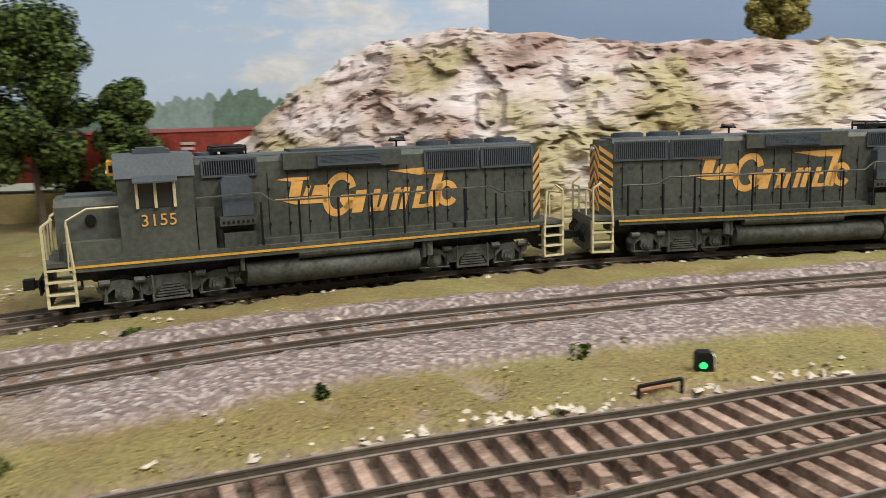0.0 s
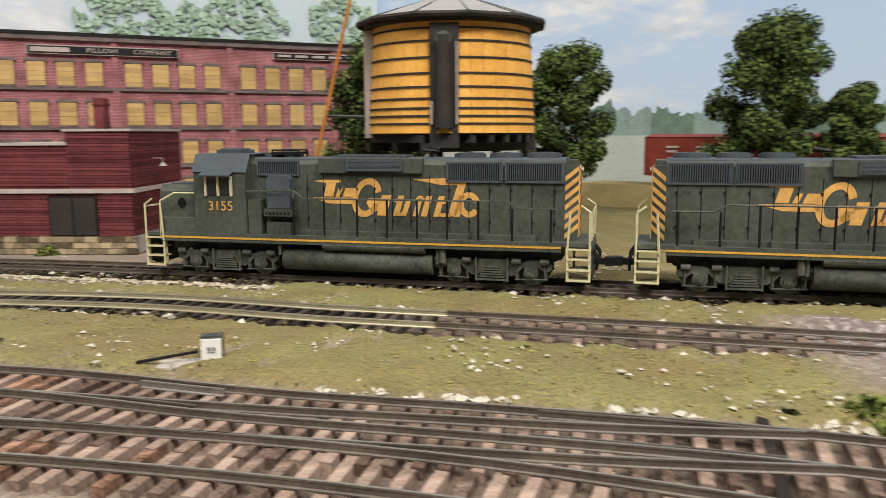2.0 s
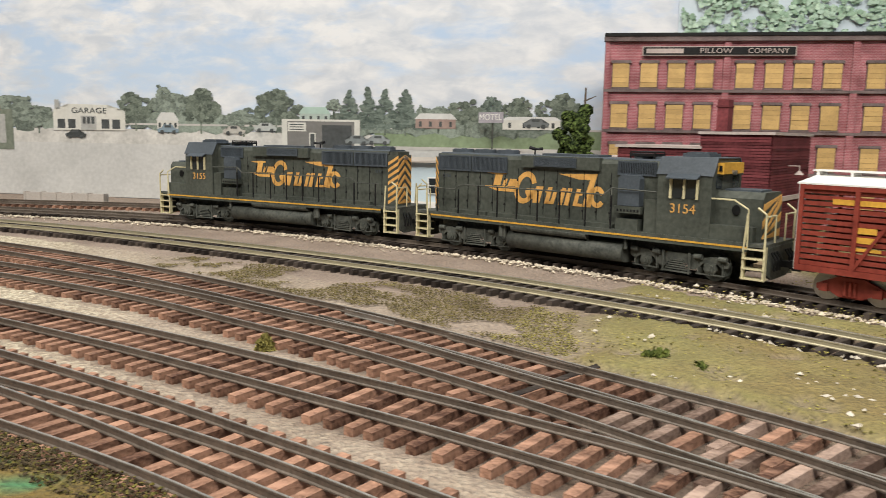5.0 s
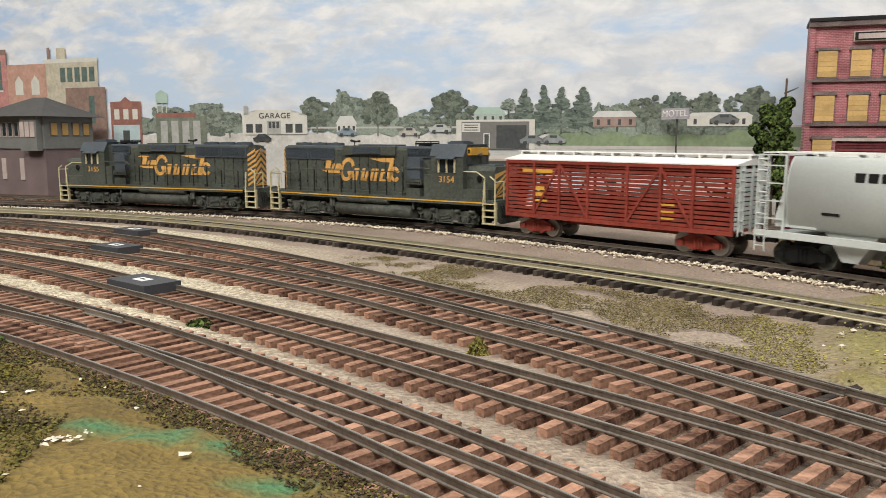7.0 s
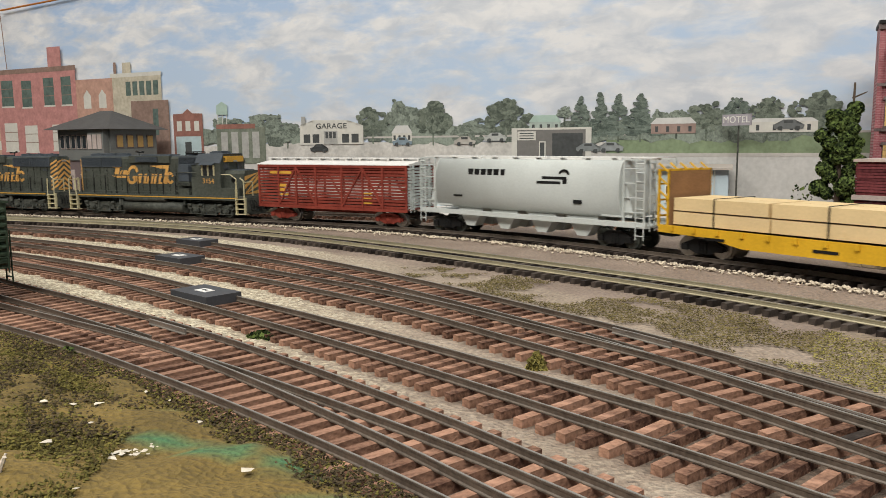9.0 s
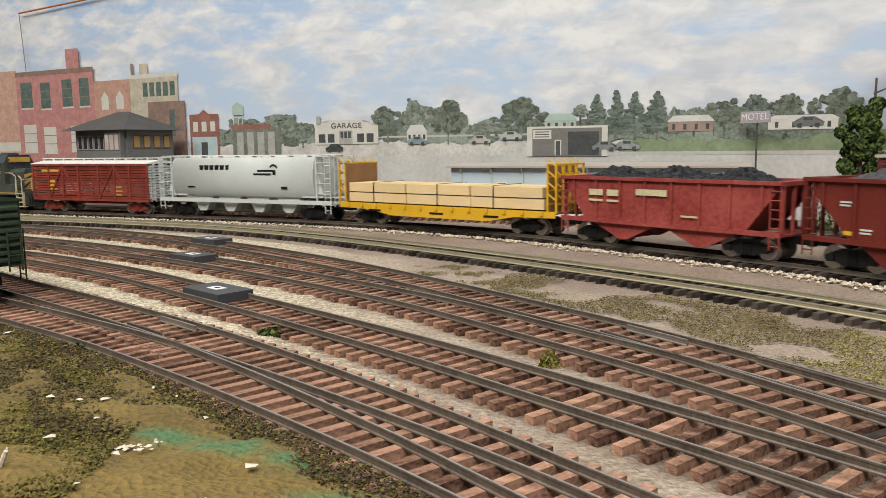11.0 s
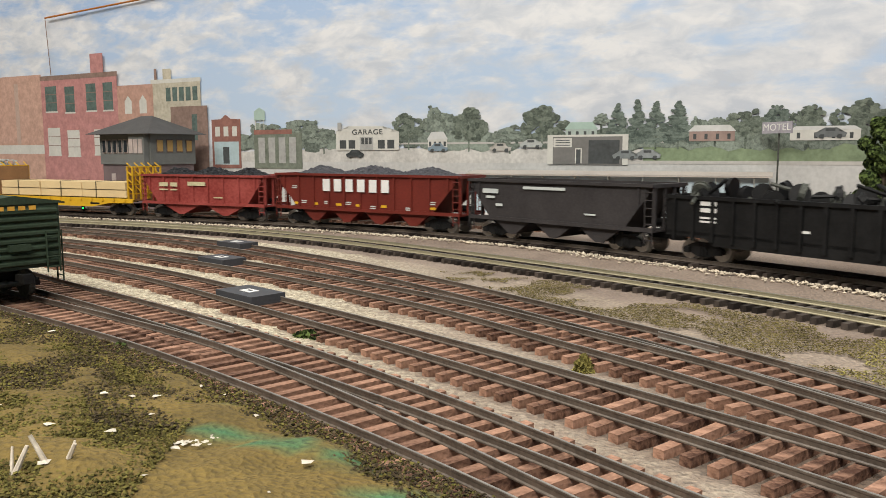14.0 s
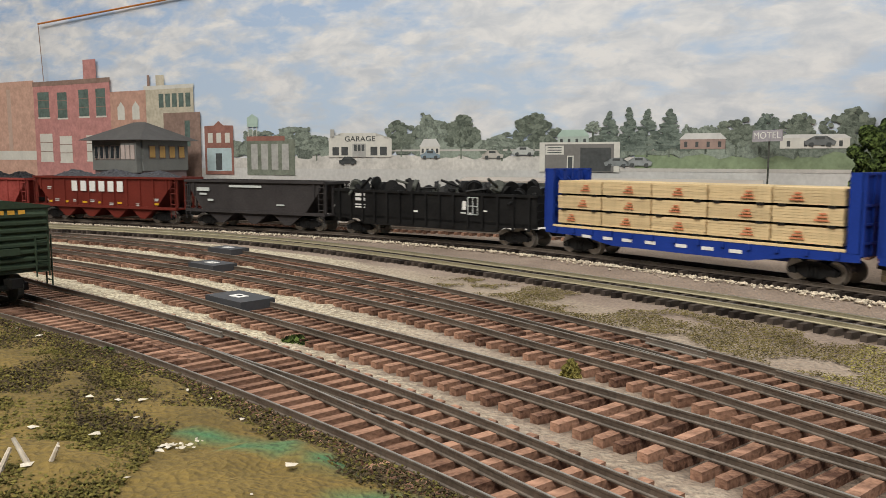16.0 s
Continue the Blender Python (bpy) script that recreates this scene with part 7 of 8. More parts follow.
def brick_hut():
    """Maroon hut of narrow courses, with a stepped parapet and a chimney."""
    ang = math.degrees(math.atan2(0.65, -0.76))
    ob = thing("brick_hut", "maroon brick hut with stepped parapet on a stone base", "building", pose(0.207, 0.400, -0.004, 0, 0, ang))
    L, D = 0.106, -0.075
    blocks = [(0.0, 0.036, 0.0675), (0.036, 0.082, 0.0600), (0.082, L, 0.0530)]
    for x0, x1, top in blocks:
        bm = bmesh.new()
        box(bm, x0 + 0.0005, x1 - (0.0005 if x1 == L else 0), D + 0.0005, -0.0005, 0.010, top)
        part("wall_core", bm, BRICK_DARK, ob)
        bm = bmesh.new()
        z = 0.0102
        while z < top - 0.001:
            if not 0.034 < z < 0.0365:
                if x0 < 0.05:
                    spans = [q for q in ((x0, min(x1, 0.020)), (max(x0, 0.048), x1)) if q[0] < q[1]] if z < 0.032 else [(x0, x1)]
                else:
                    spans = [(x0, x1)]
                for a, b in spans:
                    box(bm, a, b, -0.0006, 0.0001, z, z + 0.0012)
                if x0 == 0.0:
                    box(bm, -0.0001, 0.0008, D, 0.0001, z, z + 0.0012)
                if x1 == L:
                    box(bm, L - 0.0008, L + 0.0001, D, 0.0001, z, z + 0.0012)
            z += 0.00145
        tagged(part("brick_cladding", bm, BRICK_DARK, ob), kind="stuff")
        bm = bmesh.new()
        box(bm, x0 - 0.0010, x1 + 0.0010, D - 0.001, 0.0012, top, top + 0.0014)
        part("coping", bm, PALE_TRIM, ob, bevel=0.0003)
    bm = bmesh.new()
    box(bm, -0.0010, L + 0.0010, D - 0.001, 0.0012, 0.0338, 0.0362)
    part("belt_course", bm, PALE_TRIM, ob)
    r = random.Random(8)
    for row in range(3):
        x = -0.001
        while x < L:
            w = r.uniform(0.005, 0.009)
            bm = bmesh.new()
            box(bm, x, min(x + w - 0.0003, L + 0.001), -0.002, 0.0014 + r.uniform(0, 0.0006), 0.0 + 0.0033 * row, 0.0031 + 0.0033 * row)
            part("stone", bm, FIELD_STONE, ob, bevel=0.0004)
            x += w
    bm = bmesh.new()
    box(bm, -0.001, 0.0, D, 0.001, 0, 0.0098)
    part("base_end", bm, CONCRETE, ob)
    bm = bmesh.new()
    box(bm, 0.0205, 0.0475, -0.0003, 0.0006, 0.010, 0.0320)
    dr = part("double_door", bm, BLACK, ob)
    for x in (0.0212, 0.0345):
        bm = bmesh.new()
        box(bm, x, x + 0.0122, 0.0006, 0.0011, 0.0105, 0.0312)
        part("door_leaf", bm, TANK_DARK, dr)
    bm = bmesh.new()
    box(bm, 0.0450, 0.0515, -0.0768, -0.0680, 0.05, 0.0885)
    for z in (0.0700, 0.0840):
        box(bm, 0.0445, 0.0520, -0.0775, -0.0673, z, z + 0.0010)
    part("chimney", bm, BRICK_DARK, ob)
    bm = bmesh.new()
    rod(bm, (-0.0005, -0.030, 0.0520), (-0.006, -0.030, 0.0520), 0.0003, 5)
    rod(bm, (-0.006, -0.030, 0.0520), (-0.006, -0.030, 0.0490), 0.0003, 5)
    rod(bm, (-0.006, -0.030, 0.0475), (-0.006, -0.030, 0.0495), 0.0024, 10, 0.0006)
    part("wall_lamp", bm, PALE_TRIM, ob)
    return ob


brick_hut()


def water_tower():
    ob = thing("water_tower", "orange-yellow wooden water tank with black hoops on timber legs", "water tower", pose(0.362, 0.312, -0.004))
    R0, R1, z0, z1 = 0.0478, 0.0445, 0.0655, 0.1230
    n = 40
    for k in range(n):
        a0, a1 = 2 * math.pi * k / n, 2 * math.pi * (k + 1) / n - 0.006
        bm = bmesh.new()
        v = []
        for z, R in ((z0, R0), (z1, R1)):
            for r in (R - 0.0015, R):
                for a in (a0, a1):
                    v.append(bm.verts.new((r * math.cos(a), r * math.sin(a), z)))
        for f in ((0, 1, 3, 2), (4, 6, 7, 5), (0, 4, 5, 1), (2, 3, 7, 6), (0, 2, 6, 4), (1, 5, 7, 3)):
            bm.faces.new([v[i] for i in f])
        part("stave", bm, TANK, ob)
    for z in (0.0705, 0.0745, 0.0785, 0.0835, 0.0895, 0.0965, 0.1045, 0.1130, 0.1195):
        R = R0 + (R1 - R0) * (z - z0) / (z1 - z0)
        bm = bmesh.new()
        m = 48
        ring = [[], [], [], []]
        for k in range(m):
            a = 2 * math.pi * k / m
            for q, (r, zz) in enumerate(((R - 0.0002, z - 0.0005), (R + 0.0006, z - 0.0005), (R + 0.0006, z + 0.0005), (R - 0.0002, z + 0.0005))):
                ring[q].append(bm.verts.new((r * math.cos(a), r * math.sin(a), zz)))
        for k in range(m):
            j = (k + 1) % m
            for q in range(4):
                p = (q + 1) % 4
                bm.faces.new((ring[q][k], ring[q][j], ring[p][j], ring[p][k]))
        part("hoop", bm, TANK_DARK, ob)
    bm = bmesh.new()
    rod(bm, (0, 0, z0 - 0.001), (0, 0, z0 + 0.002), R0 - 0.0018, 40)
    part("tank_floor", bm, TANK_DARK, ob)
    # twelve-sided roof
    m = 12
    for k in range(m):
        a0, a1 = 2 * math.pi * k / m, 2 * math.pi * (k + 1) / m
        bm = bmesh.new()
        v = [bm.verts.new((0.0530 * math.cos(a0), 0.0530 * math.sin(a0), 0.1265)), bm.verts.new((0.0530 * math.cos(a1), 0.0530 * math.sin(a1), 0.1265)), bm.verts.new((0.002 * math.cos(a1), 0.002 * math.sin(a1), 0.1440)), bm.verts.new((0.002 * math.cos(a0), 0.002 * math.sin(a0), 0.1440))]
        w = [bm.verts.new(q.co - Vector((0, 0, 0.0012))) for q in v]
        bm.faces.new(v)
        bm.faces.new(w[::-1])
        for i in range(4):
            bm.faces.new((v[i], v[(i + 1) % 4], w[(i + 1) % 4], w[i]))
        part("roof_panel", bm, ROOF_GREY, ob)
        bm = bmesh.new()
        rod(bm, (0.0531 * math.cos(a0), 0.0531 * math.sin(a0), 0.1255), (0.0531 * math.cos(a1), 0.0531 * math.sin(a1), 0.1255), 0.0016, 6)
        part("eave_board", bm, TANK_DARK, ob)
        bm = bmesh.new()
        rod(bm, (0.0530 * math.cos(a0), 0.0530 * math.sin(a0), 0.1268), (0.001, 0, 0.1443), 0.0004, 5)
        part("roof_seam", bm, TANK_DARK, ob)
    bm = bmesh.new()
    rod(bm, (0, 0, 0.1228), (0, 0, 0.1250), 0.0500, 24)
    part("roof_base", bm, TANK_DARK, ob)
    # timber base
    for k in range(9):
        bm = bmesh.new()
        x = -0.040 + 0.010 * k
        h = math.sqrt(max(0, 0.047 ** 2 - x * x))
        box(bm, x - 0.0014, x + 0.0014, -h, h, 0.0605, 0.0645)
        part("joist", bm, TANK_DARK, ob)
    for y in (-0.026, 0.0, 0.026):
        bm = bmesh.new()
        box(bm, -0.041, 0.041, y - 0.0022, y + 0.0022, 0.0555, 0.0604)
        part("bearer", bm, TANK_DARK, ob)
        for x in (-0.034, -0.0115, 0.0115, 0.034):
            bm = bmesh.new()
            rod(bm, (x * 1.12, y * 1.12, 0.005), (x, y, 0.0555), 0.0024, 8)
            part("leg", bm, TANK_DARK, ob)
            bm = bmesh.new()
            box(bm, x * 1.12 - 0.0042, x * 1.12 + 0.0042, y * 1.12 - 0.0042, y * 1.12 + 0.0042, -0.002, 0.0055)
            part("footing", bm, PALE_TRIM, ob, "pale concrete footing", bevel=0.0006)
        for x0, x1 in ((-0.036, -0.012), (-0.012, 0.012), (0.012, 0.036)):
            for a, b in ((0.012, 0.050), (0.050, 0.012)):
                bm = bmesh.new()
                rod(bm, (x0, y, a), (x1, y, b), 0.0010, 5)
                part("brace", bm, TANK_DARK, ob)
    # spout on the side that faces the siding
    ca = math.radians(226)
    c, s = math.cos(ca), math.sin(ca)
    spout = new("spout")
    spout.parent = ob
    spout.matrix_local = pose(0, 0, 0, 0, 0, 226)
    bm = bmesh.new()
    box(bm, 0.0440, 0.0475, -0.0075, 0.0075, 0.0580, 0.1215)
    part("spout_frame", bm, TANK_DARK, spout)
    bm = bmesh.new()
    rod(bm, (0.0500, 0, 0.1150), (0.0500, 0, 0.0680), 0.0036, 14, 0.0044)
    part("spout_pipe", bm, TANK_DARK, spout)
    bm = bmesh.new()
    rod(bm, (0.0475, 0, 0.1130), (0.0520, 0, 0.1130), 0.0040, 16)
    rod(bm, (0.0520, 0, 0.1130), (0.0526, 0, 0.1130), 0.0026, 12)
    part("pulley", bm, UNDER, spout)
    bm = bmesh.new()
    rod(bm, (0.0485, 0.0066, 0.1120), (0.0485, 0.0066, 0.0700), 0.0005, 5)
    rod(bm, (0.0485, -0.0066, 0.0820), (0.0485, -0.0066, 0.0700), 0.0007, 5)
    part("chain", bm, PALE_TRIM, spout)
    # gauge board and ladder
    ga = math.radians(140)
    bm = bmesh.new()
    box(bm, 0.0445, 0.0500, -0.0016, 0.0016, 0.0630, 0.1220)
    gb = part("gauge_board", bm, PALE_TRIM, ob, "pale gauge board")
    gb.matrix_local = pose(0, 0, 0, 0, 0, 152)
    bm = bmesh.new()
    for k in (-0.0030, 0.0030):
        rod(bm, (0.0900, k, 0.0), (0.0545, k, 0.1500), 0.0010, 5)
    for k in range(26):
        u = (k + 0.5) / 26
        x, z = 0.0900 + (0.0545 - 0.0900) * u, 0.1500 * u
        rod(bm, (x, -0.0030, z), (x, 0.0030, z), 0.0006, 5)
    ld = part("ladder", bm, LADDER, ob, "long orange wooden ladder")
    ld.matrix_local = pose(0, 0, 0, 0, 0, 150)
    bm = bmesh.new()
    rod(bm, (0.045, 0, 0.075), (0.073, 0, 0.0755), 0.0008, 5)
    br = part("ladder_bracket", bm, UNDER, ob)
    br.matrix_local = pose(0, 0, 0, 0, 0, 150)
    return ob


water_tower()


def pale_building():
    a, b = Vector((-0.150, 0.7290)), Vector((0.095, 0.6885))
    d = b - a
    ob = thing("long_shed", "long pale blue metal shed with small windows beside the road", "building", pose(a.x, a.y, -0.005, 0, 0, math.degrees(math.atan2(d.y, d.x))))
    L = d.length
    bm = bmesh.new()
    box(bm, 0, L, 0, 0.012, 0, 0.0430)
    part("wall", bm, PALE_BLUE, ob)
    bm = bmesh.new()
    prism(bm, [(-0.006, 0.0425), (0.014, 0.0452), (0.014, 0.0466), (-0.006, 0.0440)], "x", -0.003, L + 0.003)
    part("roof", bm, CONCRETE, ob)
    bm = bmesh.new()
    box(bm, 0, L, -0.0008, 0, 0, 0.0090)
    part("base_strip", bm, WHITE, ob)
    for k in range(9):
        u = 0.010 + k * 0.0285
        bm = bmesh.new()
        box(bm, u - 0.0006, u + 0.0006, -0.0012, 0, 0.004, 0.0425)
        prism(bm, [(0, 0.0355), (-0.0050, 0.0417), (-0.0050, 0.0425), (0, 0.0425)], "x", u - 0.0005, u + 0.0005)
        part("wall_post", bm, CAR_GREY, ob)
    for u in (0.048, 0.0965, 0.149, 0.205):
        bm = bmesh.new()
        box(bm, u - 0.0050, u + 0.0050, -0.0012, 0.0004, 0.0155, 0.0300)
        w = part("window", bm, WHITE, ob)
        for z in (0.0165, 0.0232):
            bm = bmesh.new()
            box(bm, u - 0.0038, u + 0.0038, -0.0015, -0.0012, z, z + 0.0058)
            part("pane", bm, GLASS_DARK, w)
    bm = bmesh.new()
    box(bm, L - 0.020, L - 0.004, -0.008, -0.001, 0, 0.022)
    part("lean_to", bm, UNDER, ob)
    return ob


pale_building()


def signal_tower():
    ob = thing("signal_tower", "two-storey grey signal tower with hipped slate roof", "building", pose(-0.500, 0.800, -0.005, 0, 0, -14))
    w, d = 0.076, 0.060
    bm = bmesh.new()
    box(bm, -w, 0, -d / 2, d / 2, 0, 0.0500)
    part("lower_wall", bm, material("dull_mauve_boards", (0.165, 0.125, 0.125), 0.8, 0, 0.2, 60, 0.2), ob)
    GREY = material("grey_green_boards", (0.16, 0.165, 0.155), 0.8, 0, 0.2, 60, 0.2)
    bm = bmesh.new()
    box(bm, -w - 0.0015, 0.0015, -d / 2 - 0.0015, d / 2 + 0.0015, 0.0500, 0.0830)
    part("upper_wall", bm, GREY, ob)
    bm = bmesh.new()
    box(bm, -0.024, -0.001, -d / 2 - 0.0085, -d / 2 - 0.0015, 0.0480, 0.0825)
    part("bay", bm, GREY, ob)
    WARM = material("lit_amber_pane", (0.42, 0.26, 0.08), 0.4, 0, 0.2, 60, 0)
    for k in range(4):
        y = -d / 2 + 0.006 + k * 0.0138
        bm = bmesh.new()
        box(bm, 0.0014, 0.0022, y, y + 0.0088, 0.0630, 0.0770)
        wn = part("window", bm, TRIM_GREY, ob)
        bm = bmesh.new()
        box(bm, 0.0022, 0.0026, y + 0.0008, y + 0.0080, 0.0640, 0.0760)
        part("pane", bm, WARM, wn)
    for k in range(6):
        x = -w + 0.003 + k * 0.0085
        bm = bmesh.new()
        box(bm, x, x + 0.0060, -d / 2 - 0.0023, -d / 2 - 0.0014, 0.0620, 0.0770)
        wn = part("window", bm, PALE_TRIM, ob)
        bm = bmesh.new()
        box(bm, x + 0.0008, x + 0.0052, -d / 2 - 0.0027, -d / 2 - 0.0023, 0.0630, 0.0760)
        part("pane", bm, GLASS_DARK, wn)
    for k in range(3):
        x = -0.0230 + k * 0.0072
        bm = bmesh.new()
        box(bm, x, x + 0.0056, -d / 2 - 0.0093, -d / 2 - 0.0084, 0.0620, 0.0770)
        wn = part("window", bm, PALE_TRIM, ob)
    for x in (-0.062, -0.036):
        bm = bmesh.new()
        box(bm, x, x + 0.0060, -d / 2 - 0.0009, -d / 2 + 0.0005, 0.0180, 0.0400)
        part("window", bm, PALE_TRIM, ob)
    bm = bmesh.new()
    v = [bm.verts.new(q) for q in ((-w - 0.011, -d / 2 - 0.013, 0.0825), (0.011, -d / 2 - 0.013, 0.0825), (0.011, d / 2 + 0.011, 0.0825), (-w - 0.011, d / 2 + 0.011, 0.0825), (-w * 0.62, 0, 0.1030), (-w * 0.38, 0, 0.1030))]
    for f in ((0, 1, 5, 4), (1, 2, 5), (2, 3, 4, 5), (3, 0, 4), (3, 2, 1, 0)):
        bm.faces.new([v[i] for i in f])
    part("roof", bm, material("dark_slate_roof", (0.085, 0.082, 0.080), 0.8, 0, 0.2, 80, 0.3), ob)
    return ob


signal_tower()


# ---- hill of plaster rock ----
def hill():
    ys = [0.26, 0.20, 0.13, 0.09, 0.045, -0.013, -0.05, -0.085, -0.147, -0.19, -0.25, -0.288, -0.5, -0.9, -1.4]
    zs = [0.0, 0.020, 0.052, 0.086, 0.113, 0.120, 0.116, 0.112, 0.107, 0.106, 0.105, 0.102, 0.10, 0.10, 0.10]
    n, m = 430, 120
    verts, faces = [], []
    for i in range(n + 1):
        y = 0.26 - 1.66 * (i / n) ** 1.35
        top = float(np.interp(-y, [-q for q in ys], zs))
        base = 0.575 + 0.045 * max(0, min(1, (0.1 - y) / 0.5)) + 0.010 * noise.noise((y * 9, 1, 0))
        for j in range(m + 1):
            v = j / m
            if v < 0.72:
                u = v / 0.72
                z = -0.008 + (top + 0.008) * u
                steep = 0.55 + 0.45 * noise.noise((y * 7.0, u * 1.5, 4.0))
                x = base + 0.085 * (u ** 1.6 * (1 - 0.35 * steep) + 0.35 * steep * max(0, min(1, (u - 0.35) * 6)) * 0.4)
                rough = min(1, u * 3) * min(1, top / 0.05)
                x += rough * (0.0075 * (0.9 - noise.ridged_multi_fractal((y * 17, z * 15, 2), 0.9, 2.1, 5, 0.9, 1.6)) * 0.8 + 0.0011 * math.sin(z * 640 + 7 * noise.noise((y * 12, z * 30, 0))) * (0.4 + noise.noise((y * 9, z * 14, 7))) + 0.0050 * noise.fractal((y * 80, z * 130, 5), 0.8, 2.2, 4) + 0.0045 * (noise.cell((y * 30 + 2 * noise.noise((y * 40, z * 40, 1)), z * 34 + 2 * noise.noise((y * 40, z * 40, 9)), 3)) - 0.5))
                z += rough * 0.004 * noise.fractal((y * 40, z * 40, 11), 0.9, 2.1, 3)
            else:
                u = (v - 0.72) / 0.28
                x = base + 0.085 + 0.17 * u
                z = top * (1 - 0.15 * u) + 0.006 * noise.fractal((x * 18, y * 18, 1), 0.9, 2.1, 4) * min(1, top / 0.05)
            verts.append((x, y, z))
    for i in range(n):
        for j in range(m):
            k = i * (m + 1) + j
            faces.append((k, k + m + 1, k + m + 2, k + 1))
    me = bpy.data.meshes.new("rock_hill")
    me.from_pydata(verts, [], faces)
    mat = bpy.data.materials.new("plaster_rock")
    mat.use_nodes = True
    nn, link = mat.node_tree.nodes, mat.node_tree.links.new
    co = nn.new("ShaderNodeTexCoord")
    b = nn["Principled BSDF"]
    b.inputs["Roughness"].default_value = 0.92

    def ramp_noise(scale, stretch, cols, detail=7):
        mp, t, r = nn.new("ShaderNodeMapping"), nn.new("ShaderNodeTexNoise"), nn.new("ShaderNodeValToRGB")
        mp.inputs["Scale"].default_value = stretch
        t.inputs["Scale"].default_value, t.inputs["Detail"].default_value = scale, detail
        link(co.outputs["Object"], mp.inputs["Vector"])
        link(mp.outputs["Vector"], t.inputs["Vector"])
        while len(r.color_ramp.elements) < len(cols):
            r.color_ramp.elements.new(0.5)
        for q, (p, c) in enumerate(cols):
            r.color_ramp.elements[q].position, r.color_ramp.elements[q].color = p, (*c, 1)
        link(t.outputs["Fac"], r.inputs["Fac"])
        return r, t
    rock, t1 = ramp_noise(16, (1, 1, 1.4), [(0.31, (0.20, 0.145, 0.12)), (0.39, (0.36, 0.29, 0.255)), (0.49, (0.49, 0.455, 0.445)), (0.68, (0.60, 0.585, 0.59))])
    pinks, t2 = ramp_noise(45, (1, 1, 3), [(0.35, (1.0, 0.88, 0.86)), (0.65, (1.02, 1.0, 1.0))])
    turf, t3 = ramp_noise(60, (1, 1, 1), [(0.3, (0.27, 0.23, 0.105)), (0.7, (0.40, 0.36, 0.19))])
    mask, t4 = ramp_noise(11, (1, 1, 1.2), [(0.47, (0, 0, 0)), (0.58, (0.85, 0.85, 0.85))])
    mul, mix = nn.new("ShaderNodeMix"), nn.new("ShaderNodeMix")
    mul.data_type = mix.data_type = "RGBA"
    mul.blend_type = "MULTIPLY"
    mul.inputs[0].default_value = 1
    link(rock.outputs["Color"], mul.inputs[6])
    link(pinks.outputs["Color"], mul.inputs[7])
    link(mask.outputs["Color"], mix.inputs[0])
    link(mul.outputs[2], mix.inputs[6])
    link(turf.outputs["Color"], mix.inputs[7])
    link(mix.outputs[2], b.inputs["Base Color"])
    bp = nn.new("ShaderNodeBump")
    bp.inputs["Strength"].default_value, bp.inputs["Distance"].default_value = 0.8, 0.002
    _, t5 = ramp_noise(150, (1, 0.6, 3.2), [(0, (0, 0, 0)), (1, (1, 1, 1))], 4)
    link(t5.outputs["Fac"], bp.inputs["Height"])
    link(bp.outputs["Normal"], b.inputs["Normal"])
    me.materials.append(mat)
    tagged(new("rock_hill", me), "pink-white plaster rock hill with straw coloured turf", "rock hill")


hill()


# ---- two maroon cars on the raised track before the hill ----
def far_boxcar(x, y, ang, z):
    ob = thing("far_boxcar", "maroon boxcar standing on a raised back track", "boxcar", pose(x, y, z, 0, 0, ang), "far boxcars")
    bm = bmesh.new()
    box(bm, -0.070, 0.070, -0.0165, 0.0165, 0.008, 0.0400)
    part("body", bm, CAR_RED, ob, bevel=0.0006)
    for k in range(13):
        xx = -0.067 + 0.134 * k / 12
        for s in (-1, 1):
            bm = bmesh.new()
            box(bm, xx - 0.0006, xx + 0.0006, min(s * 0.0165, s * 0.0172), max(s * 0.0165, s * 0.0172), 0.009, 0.0395)
            part("side_rib", bm, CAR_RED, ob)
    bm = bmesh.new()
    prism(bm, [(-0.0172, 0.0400), (0.0172, 0.0400), (0, 0.0425)], "x", -0.0705, 0.0705)
    part("roof", bm, CAR_RED, ob)
    for xx in (-0.048, 0.048):
        bm = bmesh.new()
        box(bm, xx - 0.012, xx + 0.012, -0.011, 0.011, 0.0, 0.0080)
        part("truck", bm, BLACK, ob)
    for s in (-1, 1):
        for xx in (0.02, 0.045):
            stencil(ob, xx, 0.032, s, 0.010, 0.002, 2, PALE_TRIM, 0.0173)


bm = bmesh.new()
prism(bm, [(-0.030, -0.006), (0.030, -0.006), (0.022, 0.0175), (-0.022, 0.0175)], "x", -0.26, 0.20)
em = new("embankment", mesh_of("embankment", bm, material("straw_turf_bank", (0.30, 0.24, 0.11), 0.95, 0, 0.35, 60, 0.5), bevel=0.003))
em.matrix_world = pose(0.665, 0.235, 0, 0, 0, 102)
tagged(em, "straw coloured embankment under the back track", "embankment", kind="structure")
for q, off in enumerate((0.072, -0.074)):
    d = Vector((math.cos(math.radians(102)), math.sin(math.radians(102))))
    p = Vector((0.665, 0.235)) + d * off
    far_boxcar(p.x, p.y, 102, 0.0175)


